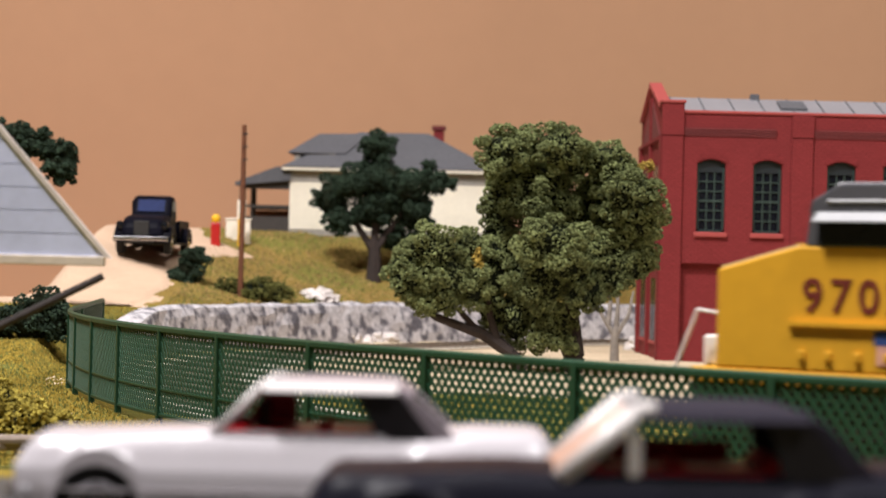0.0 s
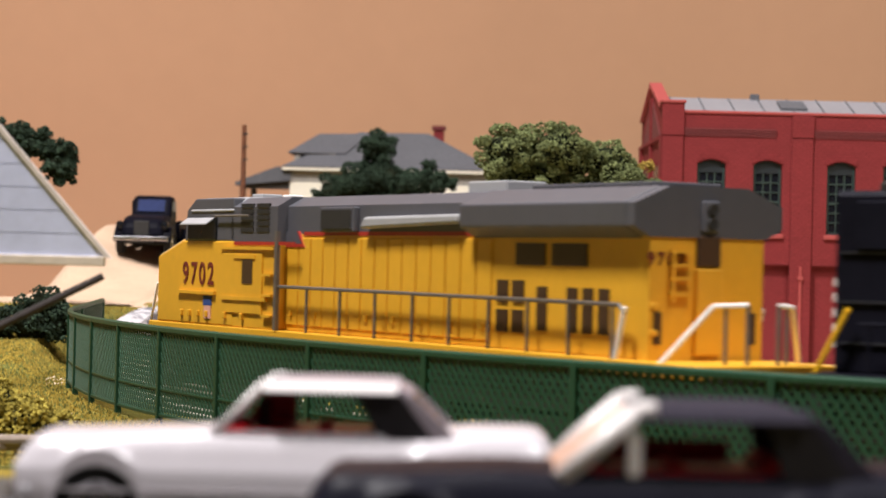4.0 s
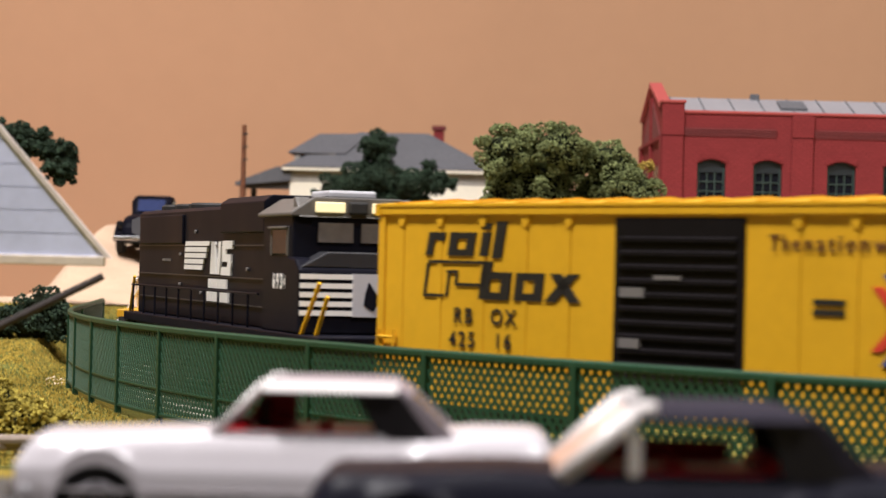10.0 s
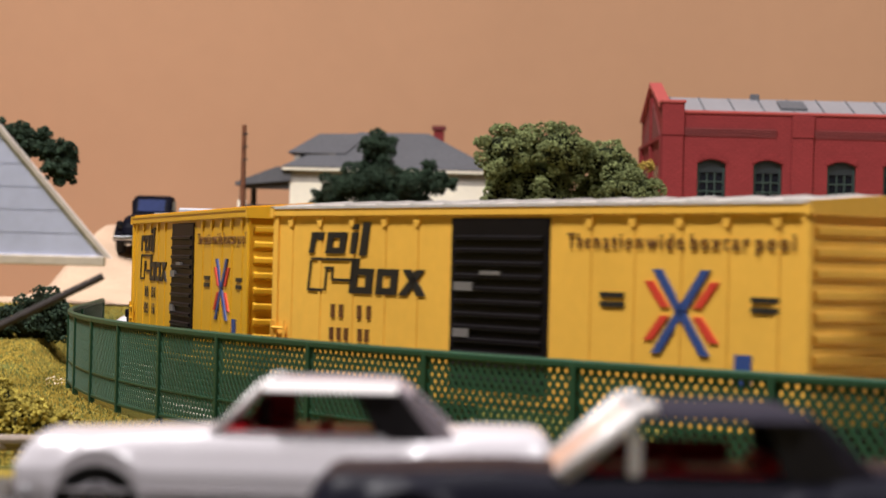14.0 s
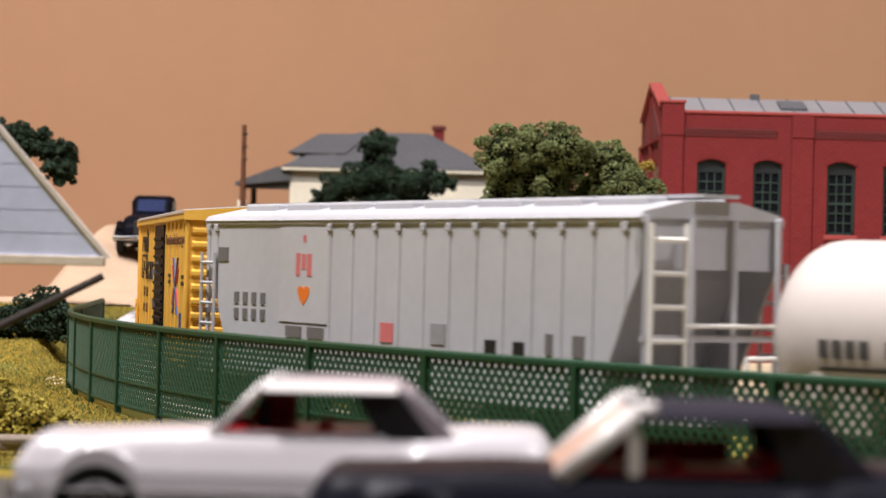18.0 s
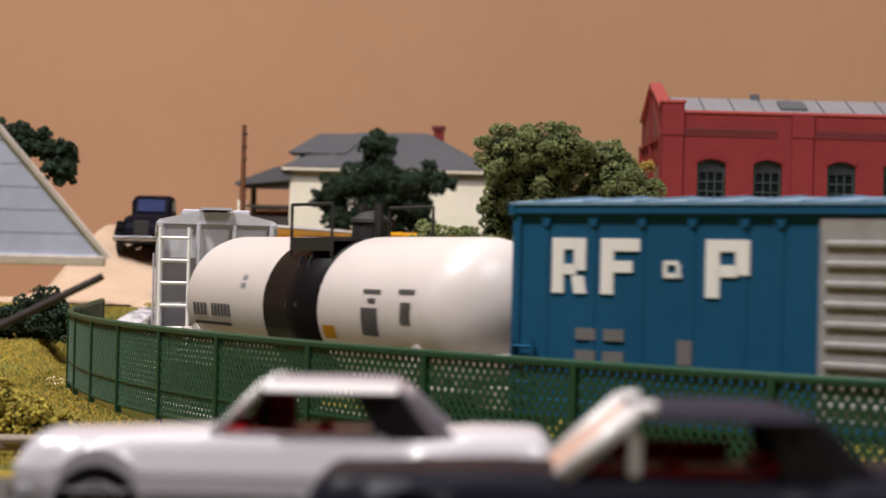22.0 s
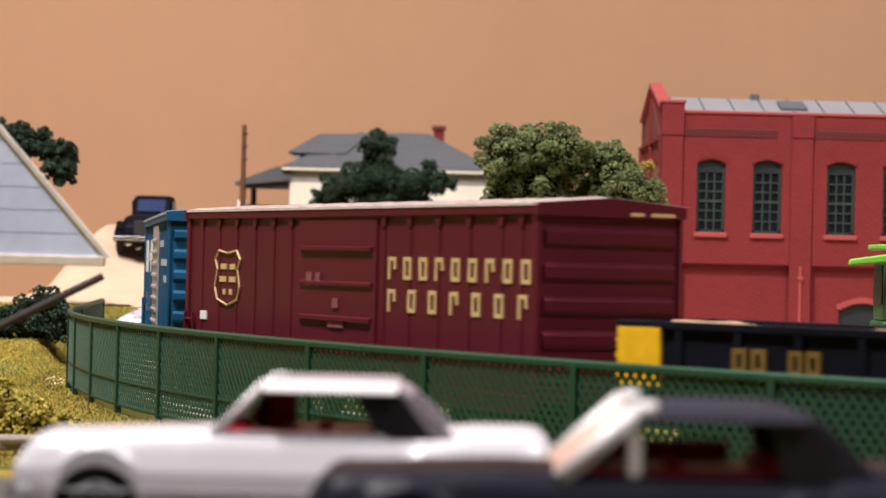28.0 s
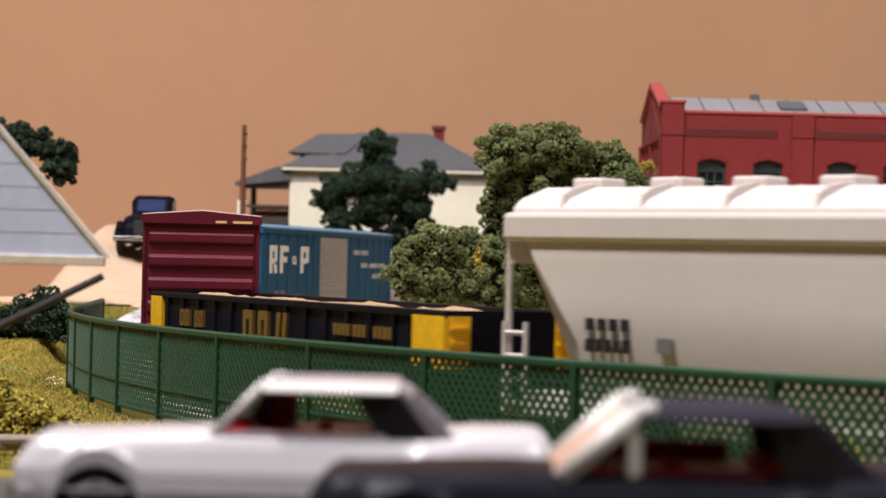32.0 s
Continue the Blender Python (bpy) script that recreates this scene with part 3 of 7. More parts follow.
def railbox(offset, pale):
    ribs = [7.8, 20.2, 33.6, 46.4, 58.8, 117.3, 130.3, 143.6, 156.3, 169.4]
    car, half = boxcar("boxcar", "yellow ribbed boxcar with black corrugated sliding doors" + (" and a silvery roof" if pale else ""), offset, M_BOXY2 if pale else M_BOXY, M_ROOFS if pale else M_BOXY, M_DOORK, (71.9, 104.9, 12), ribs, 9)
    L = 178.0
    blk = slotted(15.6, 39.8, 5.2, 4.8, 1.2, 2.2, 1.5, 3.0) + slotted(22.6, 39.8, 8.0, 4.8, 1.0, 2.6, 1.3) + [(32.6, 39.8, 2.6, 4.8, 0.9), (33.6, 45.2, 2.5, 1.2, 0.2), (36.4, 39.4, 3.0, 7.4, 1.5)]
    blk += slotted(32.6, 31.0, 9.2, 5.6, 0.8, 3.0, 1.5) + [(33.4, 36.4, 3.0, 2.4, 0.4)] + slotted(43.2, 31.0, 8.2, 5.6, 0.8, 2.7, 1.5)
    blk += [(52.2, 31.0, 3.2, 5.6, 6.6), (59.2, 31.0, 3.2, 5.6, -5.4)]
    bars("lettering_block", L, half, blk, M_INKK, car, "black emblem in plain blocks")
    bars("emblem_line", L, half, [(16.6, 38.2, 19, 0.6), (15.2, 31.6, 0.7, 6.6, 1.0), (15.2, 31.2, 6.4, 0.6), (22.2, 31.4, 0.7, 5.0, 0.8), (22.6, 36.2, 3.4, 0.6), (25.4, 36.2, 0.7, -2.2, -0.3), (25.4, 33.6, 8.6, 0.6), (33.6, 34.0, 0.7, 4.0, 0.6)], M_INKK, car, "thin black emblem outline")
    if pale:
        for z0, hh, us in ((25.4, 3.0, (25.4, 28.8, 36.2, 40.0)), (20.4, 2.8, (25.0, 28.0, 31.0, 36.6, 39.4))):
            bars("marking_bar", L, half, [(u, z0, 1.6, hh) for u in us], M_INKD, car, "small brown marking", proud=0.28)
    else:
        for text, u, z in (("RB", 28.0, 27.4), ("OX", 40.3, 27.4), ("425", 27.8, 22.5), ("16", 40.3, 22.5)):
            side_words("reporting_mark", text, 3.1, M_INKK, car, L, half, u, z, "black reporting mark and number")
    for text, u, wd in (("The", 114.2, 0.9), ("nationwide", 131.7, 1.08), ("boxcar", 154.3, 1.05), ("pool", 169.0, 1.08)):
        side_words("slogan", text, 2.9, M_INKD, car, L, half, u, 43.0, "brown slogan under the eaves", wd)
    bars("marking_bar", L, half, [(121, 32.4, 7, 1.0), (121, 30.6, 7, 1.0), (163, 32.4, 7, 1.0), (163, 30.6, 7, 1.0)], M_INKK, car, "small black marking")
    bars("cross_emblem", L, half, [(138.6, 31.0, 2.4, 4.8, -4.6), (134.0, 24.8, 2.4, 4.6, 4.6), (147.6, 31.0, 2.4, 4.8, 4.6), (152.2, 24.8, 2.4, 4.6, -4.6)], M_INKR, car, "red cross emblem")
    bars("cross_emblem", L, half, [(142.9, 30.2, 2.5, 7.8, -6.6), (143.1, 30.2, 2.5, 7.8, 6.6), (136.2, 22.4, 2.5, 7.9, 6.8), (149.8, 22.4, 2.5, 7.9, -6.8)], M_INKB, car, "blue emblem stripe", proud=0.36)
    bars("data_panel", L, half, [(159, 17.5, 4.4, 5.6)], M_INKB, car, "dark data panel")
    bars("door_placard", L, half, [(74, 32.6, 6.5, 1.8), (83, 36, 7, 0.8), (74, 23.0, 5.5, 1.8)], M_INKG, car, "small pale placard", proud=1.2)
    return car


# Paler than boxcar_yellow: haze over the second car is in the colour.
M_BOXY2 = mat("hazed_boxcar_yellow", (236, 182, 74), 0.5, grain=0.03, blot=0.06)
railbox(0.0014, False)
railbox(0.1895, True)


def blue_boxcar():
    ribs = [9, 21, 33, 45, 57, 65, 116, 128, 140, 150.6, 161, 170]
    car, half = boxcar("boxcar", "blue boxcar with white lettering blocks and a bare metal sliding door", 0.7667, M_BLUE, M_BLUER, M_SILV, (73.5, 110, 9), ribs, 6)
    L = 178.0

    blocks = slotted(10.6, 33.0, 8.6, 10.6, 0, 3.0, 2.2, 4.4) + [(16.4, 33.0, 3.0, 3.4, -0.8), (13.4, 36.6, 3.4, 2.0)] + [(23.0, 33.0, 3.2, 10.6), (26.0, 41.2, 6.6, 2.4), (26.0, 37.2, 4.8, 2.2)]
    blocks += slotted(48.2, 33.0, 10.0, 10.6, 0, 3.2, 2.2, 4.2) + [(51.0, 36.8, 4.4, 2.2)] + [(38.2, 36.4, 4.4, 0.9), (38.2, 38.8, 3.6, 0.8), (38.2, 36.4, 0.9, 3.2), (41.4, 36.4, 0.9, 2.6)]
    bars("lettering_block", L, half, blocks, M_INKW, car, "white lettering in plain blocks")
    bars("marking_bar", L, half, [(17, 24.2, 5, 2.2), (24, 24.2, 5, 2.2), (17, 20, 5, 2.2), (24, 20, 5, 2.2), (42, 20.4, 3.4, 4.6)], M_INKG, car, "small pale marking")
    for z0, runs in ((40.8, ((120.8, 4), (132.2, 4))), (35.4, ((132.2, 4), (144.6, 5), (158.4, 4))), (30.8, ((149.2, 3), (158.0, 4)))):
        for u0, n in runs:
            bars("slogan_bar", L, half, [(u0 + 2.5 * i, z0 + 0.2, 1.7, 1.9) for i in range(n)], M_HOPG, car, "small white lettering bar")
    return car


M_BLUER = mat("pale_blue_roof", (118, 152, 176), 0.35, 0.1, grain=0.03, blot=0.06)
blue_boxcar()


def maroon_boxcar():
    ribs = [10, 21, 32, 43, 54, 64, 112, 124, 137, 150, 163, 171]
    car, half = boxcar("boxcar", "maroon boxcar with a tan shield and lettering blocks", 0.9612, M_MAROON, M_ROOFM, M_MAROON, (69, 109, 4), ribs, 5)
    L = 178.0
    rows = []
    for z0 in (34.4, 27.4):
        for i in range(7 if z0 < 30 else 9):
            u0 = 114.4 + (9.3 if z0 < 30 else 7.1) * i
            rows += slotted(u0, z0, 3.6, 4.9, 0, 1.0, 0.9, 0 if i % 3 else 2.2)
    bars("lettering_block", L, half, rows, M_INKT, car, "tan lettering in plain blocks")
    for s in (1, -1):
        fx = side_map(L, s)
        out = [(0, 0), (4, -2.2), (8, 0), (9, 5), (8, 12), (9, 16), (7.6, 19.5), (4, 18.4), (0.4, 19.5), (-1, 16), (0, 12), (-1, 5)]
        bm = bmesh.new()
        for (a, b), (c, d) in zip(out, out[1:] + out[:1]):
            rod(bm, (fx(20.6 + a * 1.55), s * (half + 0.3), 27.8 + b * 0.63), (fx(20.6 + c * 1.55), s * (half + 0.3), 27.8 + d * 0.63), 0.28, 5)
        part("shield_emblem", bm, M_INKT, car, "tan outlined shield")
    bars("door_bar", L, half, [(71, 24.6, 36, 0.8), (71, 40.6, 36, 0.7)], M_MAROON, car, proud=1.3)
    bars("door_lever", L, half, [(86, 23.0, 8, 1.6), (88, 27.4, 3, 2.2), (74, 32.2, 3, 3.2), (79, 32.2, 2.4, 3.2)], M_MARLITE, car, "worn pale maroon fitting", proud=0.9)
    bars("shield_bar", L, half, [(22.5, 35.4, 3.4, 1.4), (28, 35.4, 3.4, 1.4), (21.8, 32.2, 4, 1.4), (27.8, 32.2, 4, 1.4), (24, 29, 1.6, 1.4), (28, 29, 1.6, 1.4)], M_INKT, car, "small tan shield bar")
    bars("marking_bar", L, half, [(9.8, 22.4, 4, 2.2)], M_INKW, car, "small white marking")
    for s in (1, -1):
        for u, w in ((96, 4), (101, 7)):
            part("end_marking", abox(*sorted((-s * (L / 2 + 0.3), -s * (L / 2 + 0.55))), *sorted((-s * (u - 98 + 6) * 1.0, -s * (u - 98 + 6 + w * 0.8))), 48.3, 49.0), M_INKT, car)
    return car


M_MARLITE = mat("worn_maroon", (128, 72, 78), 0.6, grain=0.1)
M_ROOFM = mat("pale_roof", (214, 196, 190), 0.4, 0.1)
maroon_boxcar()


def grey_hopper():
    L, W, bog, sill, eave = 190.0, 34.0, 134.0, 12.0, 47.5
    car = start_car("covered_hopper", "light grey ribbed covered hopper car with end ladders", "hopper car", 0.3859, bog, L)
    half = W / 2 - 0.8
    part("body", aprism([(-L / 2 + 12, eave), (-L / 2 + 14, 36), (-L / 2 + 26, sill + 1), (L / 2 - 26, sill + 1), (L / 2 - 14, 36), (L / 2 - 12, eave)], -half + 0.6, half - 0.6, "y"), M_HOPG, car)
    for s in (1, -1):
        part("side_panel", aprism([(-L / 2 + 2, eave), (-L / 2 + 2, 38), (-L / 2 + 16, sill), (L / 2 - 16, sill), (L / 2 - 2, 38), (L / 2 - 2, eave)], *sorted((s * (half - 0.7), s * half)), axis="y"), M_HOPG, car)
        fx = side_map(L, s)
        for u in [3.0, 7.4] + [67.4 + 10.55 * i for i in range(12)]:
            lo = sill if 16 < u < L - 16 else (38 - (min(u, L - u) - 2) / 14 * 26)
            part("side_post", abox(*sorted((fx(u - 0.5), fx(u + 0.5))), *sorted((s * (half - 0.2), s * (half + 0.32))), lo, eave - 0.5, bevel=0.15), M_HOPG, car)
            part("post_gusset", abox(*sorted((fx(u - 1.0), fx(u + 1.0))), *sorted((s * (half - 0.2), s * (half + 0.75))), eave - 2.6, eave - 0.9, bevel=0.2), M_HOPG, car)
        part("top_chord", abox(-L / 2 + 1, L / 2 - 1, *sorted((s * (half - 1), s * (half + 0.5))), eave - 1.0, eave + 0.6, bevel=0.25), M_HOPG, car)
        part("side_sill", abox(-L / 2 + 2, L / 2 - 2, *sorted((s * (half - 1.6), s * (half + 0.4))), sill - 2.0, sill + 0.6, bevel=0.25), M_HOPG, car)
    part("roof", aprism([(-W / 2, eave), (-W / 2 + 1, eave + 1.2), (-6, eave + 3.4), (6, eave + 3.4), (W / 2 - 1, eave + 1.2), (W / 2, eave)], -L / 2 + 1.5, L / 2 - 1.5, "x"), M_HOPG, car)
    part("running_board", abox(-L / 2 - 1, L / 2 + 1, -4.2, 4.2, eave + 4.0, eave + 4.7), M_HOPG, car)
    for i in range(8):
        x = -L / 2 + 18 + (L - 36) * i / 7
        part("roof_hatch", abox(x - 8.5, x + 8.5, -9.5, -4.6, eave + 2.2, eave + 4.3, bevel=0.5), M_HOPG, car)
        part("roof_hatch", abox(x - 8.5, x + 8.5, 4.6, 9.5, eave + 2.2, eave + 4.3, bevel=0.5), M_HOPG, car)
    for s in (1, -1):
        x = s * (L / 2 - 1)
        for y in (-half + 0.8, half - 0.8, -5, 5):
            part("end_post", arod((x, y, sill - 2), (x, y, eave), 0.7, 6), M_HOPG, car)
        part("end_sill", abox(*sorted((s * (L / 2 - 16), s * (L / 2))), -half, half, sill - 3, sill, bevel=0.3), M_HOPG, car)
        part("end_beam", abox(*sorted((s * (L / 2 - 1.8), s * (L / 2 - 0.6))), -half, half, 24.5, 25.7), M_HOPG, car)
        part("end_panel", abox(*sorted((s * (L / 2 - 3.4), s * (L / 2 - 2.6))), -half, half, 38, eave), M_HOPG, car)
        ladder("ladder", car, s * (L / 2 + 0.8), *sorted((-s * (half - 0.5), -s * (half - 8.5))), sill - 3, eave - 1, 6, M_INKW, t=0.55)
        ladder("ladder", car, s * (half + 1.0), *sorted((s * (L / 2 - 0.6), s * (L / 2 - 8))), sill - 3, eave - 8, 6, M_HOPG, axis="x", t=0.45)
        part("end_handrail", arod((s * (L / 2 + 0.6), -half + 2, 27.5), (s * (L / 2 + 0.6), half - 9, 27.5), 0.45, 6), M_INKW, car, "white end handrail")
        for y in (-half + 3, -half + 11):
            part("step_rail", arod((s * (L / 2 + 3.0), y, sill - 3), (s * (L / 2 + 3.0), y, 21.5), 0.45, 6), M_INKW, car)
        part("step_rail", arod((s * (L / 2 + 3.0), -half + 3, 21.5), (s * (L / 2 + 3.0), -half + 11, 21.5), 0.45, 6), M_INKW, car)
        part("crossover_step", abox(*sorted((s * (L / 2), s * (L / 2 + 3.6))), -half + 1, half - 9, sill - 3, sill - 2.2), M_HOPG, car)
    bars("marking_bar", L, half, [(18 + 4.8 * i, 27.2, 2.4, 2.8) for i in range(4)] + [(18 + 4.8 * i, 23.4, 2.4, 2.6) for i in range(4)], M_INKG, car, "grey reporting mark bar", proud=0.25)
    bars("emblem_panel", L, half, [(42.5, 23.5, 24.3, 22.4)], M_HOPW, car, "smooth pale emblem panel", proud=0.25)
    bars("emblem", L, half, [(51.0, 34.4, 2.0, 5.4), (53.8, 36.0, 2.0, 3.6), (56.6, 34.4, 2.2, 5.2), (54.4, 42.4, 1.4, 1.6)], M_INKP2, car, "faded pink emblem", proud=0.36)
    for s in (1, -1):
        fx = side_map(L, s)
        heart = [(fx(55 + 3.0 * math.sin(a) ** 3 * 1.0), 30.2 + 0.17 * (13 * math.cos(a) - 5 * math.cos(2 * a) - 2 * math.cos(3 * a))) for a in (i * math.pi / 9 for i in range(18))]
        part("heart_emblem", aprism(heart, *sorted((s * half, s * (half + 0.36))), axis="y"), M_INKO2, car, "orange heart-shaped emblem")
    bars("stencil_bar", L, half, [(46, 20.0, 8, 2.6), (57, 20.0, 8, 2.6), (157.2, 20.6, 2.4, 4.2), (166.6, 20.6, 3.9, 4.2), (8.5, 37.5, 5.5, 3.4)], M_INKG, car, "dark stencil panel", proud=0.25)
    bars("stencil_bar", L, half, [(134.9, 18.4, 4.1, 4.4), (145.5, 18.4, 4.0, 4.4)], M_INKK, car, "black stencil square", proud=0.25)
    bars("stencil_bar", L, half, [(113.2, 21.0, 6.0, 4.4)], M_HOPD, car, "faded grey stencil", proud=0.25)
    bars("stencil_bar", L, half, [(91.5, 20.6, 5.6, 4.2)], M_INKP2, car, "small red stencil", proud=0.25)
    # Dark block stands for sill, brake gear and the shade under the car.
    part("underframe", abox(-L / 2 + 18, L / 2 - 18, -8.5, 8.5, 5.6, sill - 0.4, bevel=0.4), M_FRAME, car, "dark underframe")
    for i in range(4):
        x = -L / 2 + 38 + (L - 76) * i / 3
        part("outlet_bay", aprism([(x - 14, sill), (x + 14, sill), (x + 5, 5.5), (x - 5, 5.5)], -11, 11, "y", bevel=0.3), M_HOPG, car)
    for s in (1, -1):
        bogie(car, s * bog / 2, -s * turn_of(bog))
    return car


M_HOPD = mat("faded_grey_ink", (150, 148, 150), 0.6)
M_HOPW = mat("pale_grey_panel", (192, 190, 194), 0.5, grain=0.03, blot=0.05)
M_INKP2 = mat("faded_red_ink", (206, 112, 112), 0.6, grain=0.02, blot=0.02)
M_INKO2 = mat("orange_ink", (232, 120, 40), 0.6, grain=0.02, blot=0.02)
grey_hopper()


def tank_car():
    L, bog = 161.0, 115.0
    car = start_car("tank_car", "white tank car with a black centre band and walkway", "tank car", 0.5790, bog, L + 6)
    rad, zc = 17.0, 27.0
    shell = []
    cap = 11.0
    for i in range(9):
        a = i / 8 * math.pi / 2
        shell.append((-L / 2 + cap - cap * math.cos(a), max(0.3, rad * math.sin(a))))
    prof = shell + [(-x, r) for x, r in shell[::-1]]
    ob = part("tank", lathe(bmesh.new(), prof, 40), M_WHITE, car, smooth=True)
    ob.location = (0, 0, zc / 1000)
    ob = part("band", lathe(bmesh.new(), [(-16.1, rad - 1), (-16.1, rad + 0.15), (16.9, rad + 0.15), (16.9, rad - 1)], 40), M_DOORK, car, "black centre band", smooth=True)
    ob.location = (0, 0, zc / 1000)
    ob = part("manway", lathe(bmesh.new(), [(zc + rad - 1, 4.4), (zc + rad + 3.0, 4.4), (zc + rad + 3.4, 4.8), (zc + rad + 4.2, 4.6), (zc + rad + 5.6, 2.6), (zc + rad + 6.2, 0.5)], 18, "z"), M_FRAME, car, "dark manway dome")
    ob.location = (-0.0075, 0, 0)
    for x in (-12, -3):
        part("valve", arod((x, 0, zc + rad - 1), (x, 0, zc + rad + 8.0), 1.1, 8), M_FRAME, car)
    part("platform", abox(-14.6, 9.6, -13, 13, zc + rad - 1.2, zc + rad - 0.5), M_FRAME, car, "dark walkway platform")
    for sy in (-13, 13):
        for sx in (-14.6, 9.6):
            part("platform_post", arod((sx, sy, zc + rad - 5), (sx, sy, zc + rad + 7.4), 0.4, 6), M_FRAME, car)
        part("platform_rail", arod((-14.6, sy, zc + rad + 7.4), (9.6, sy, zc + rad + 7.4), 0.4, 6), M_FRAME, car)
        part("platform_skirt", abox(-14.6, 9.6, *sorted((sy - 0.3, sy + 0.3)), zc + rad - 3.6, zc + rad - 0.4), M_FRAME, car)
        part("tank_ladder", arod((-3.5, sy * 1.32, zc), (-3.5, sy, zc + rad - 4.5), 0.35, 6), M_FRAME, car)
        part("tank_ladder", arod((2.5, sy * 1.32, zc), (2.5, sy, zc + rad - 4.5), 0.35, 6), M_FRAME, car)
    part("centre_sill", abox(-L / 2 - 3, L / 2 + 3, -5, 5, 8.0, 12.6, bevel=0.3), M_WHITE, car)
    for s in (1, -1):
        part("saddle", aprism([(-14, 10), (14, 10), (15.5, 21), (11, 16), (0, 12.4), (-11, 16), (-15.5, 21)], *sorted((s * (L / 2 - 24), s * (L / 2 - 15))), axis="x"), M_WHITE, car)
        part("end_platform", abox(*sorted((s * (L / 2 - 13), s * (L / 2 + 2))), -14, 14, 11.2, 12.2), M_WHITE, car)
        for y in (-13.6, 13.6):
            part("grab_rail", arod((s * (L / 2 - 11), y, 18.5), (s * (L / 2 + 1.5), y, 19.2), 0.45, 6), M_WHITE, car)
            part("grab_post", arod((s * (L / 2 + 1.5), y, 11.5), (s * (L / 2 + 1.5), y, 19.2), 0.45, 6), M_WHITE, car)
        part("end_rail", arod((s * (L / 2 + 1.5), -13.6, 19.2), (s * (L / 2 + 1.5), 13.6, 19.2), 0.45, 6), M_WHITE, car)
        for y in (-14.6, 14.6):
            part("saddle_boss", lathe(bmesh.new(), [(-1.4, 0.3), (-1.4, 2.4), (1.4, 2.4), (1.4, 0.3)], 12, "y"), M_WHITE, car).location = (s * (L / 2 - 14) / 1000, y / 1000, 0.0185)
    # markings lie on the curved flank
    for s in (1, -1):
        fx = side_map(L, s)
        marks = [("marking_bar", 15 + 2.6 * q, 23.4, 1.9, 3.2, M_INKG) for q in range(4)] + [("marking_bar", 28 + 2.3 * q, 23.4, 1.7, 3.2, M_INKG) for q in range(6)]
        marks += [("marking_bar", 15, 21.1, 26, 0.8, M_INKG), ("stencil_bar", 121, 31.2, 9, 0.9, M_INKG), ("stencil_bar", 124, 29.2, 4, 0.9, M_INKG), ("stencil_bar", 121, 21.8, 8.5, 6.2, M_INKG), ("placard", 99.0, 20.4, 7, 3.0, M_YPAN),
                  ("stencil_bar", 47, 33, 3.0, 1.2, M_HOPG), ("stencil_bar", 47, 31, 3.0, 1.2, M_HOPG), ("stencil_bar", 139, 31.4, 8, 1.0, M_INKG), ("stencil_bar", 141, 25.0, 5, 4.6, M_INKG)]
        for nm, u, z, w, h, m_ in marks:
            bm = bmesh.new()
            n = 4
            prev = None
            for k in range(n + 1):
                zz = z + h * k / n
                y = s * (math.sqrt(max(0.1, (rad + 0.12) ** 2 - (zz - zc) ** 2)))
                cur = [bm.verts.new((fx(u), y, zz)), bm.verts.new((fx(u + w), y, zz))]
                if prev:
                    bm.faces.new((prev[0], prev[1], cur[1], cur[0]))
                prev = cur
            bmesh.ops.solidify(bm, geom=bm.faces[:], thickness=0.2)
            part(nm, bm, m_, car)
    for s in (1, -1):
        bogie(car, s * bog / 2, -s * turn_of(bog))
    return car


tank_car()


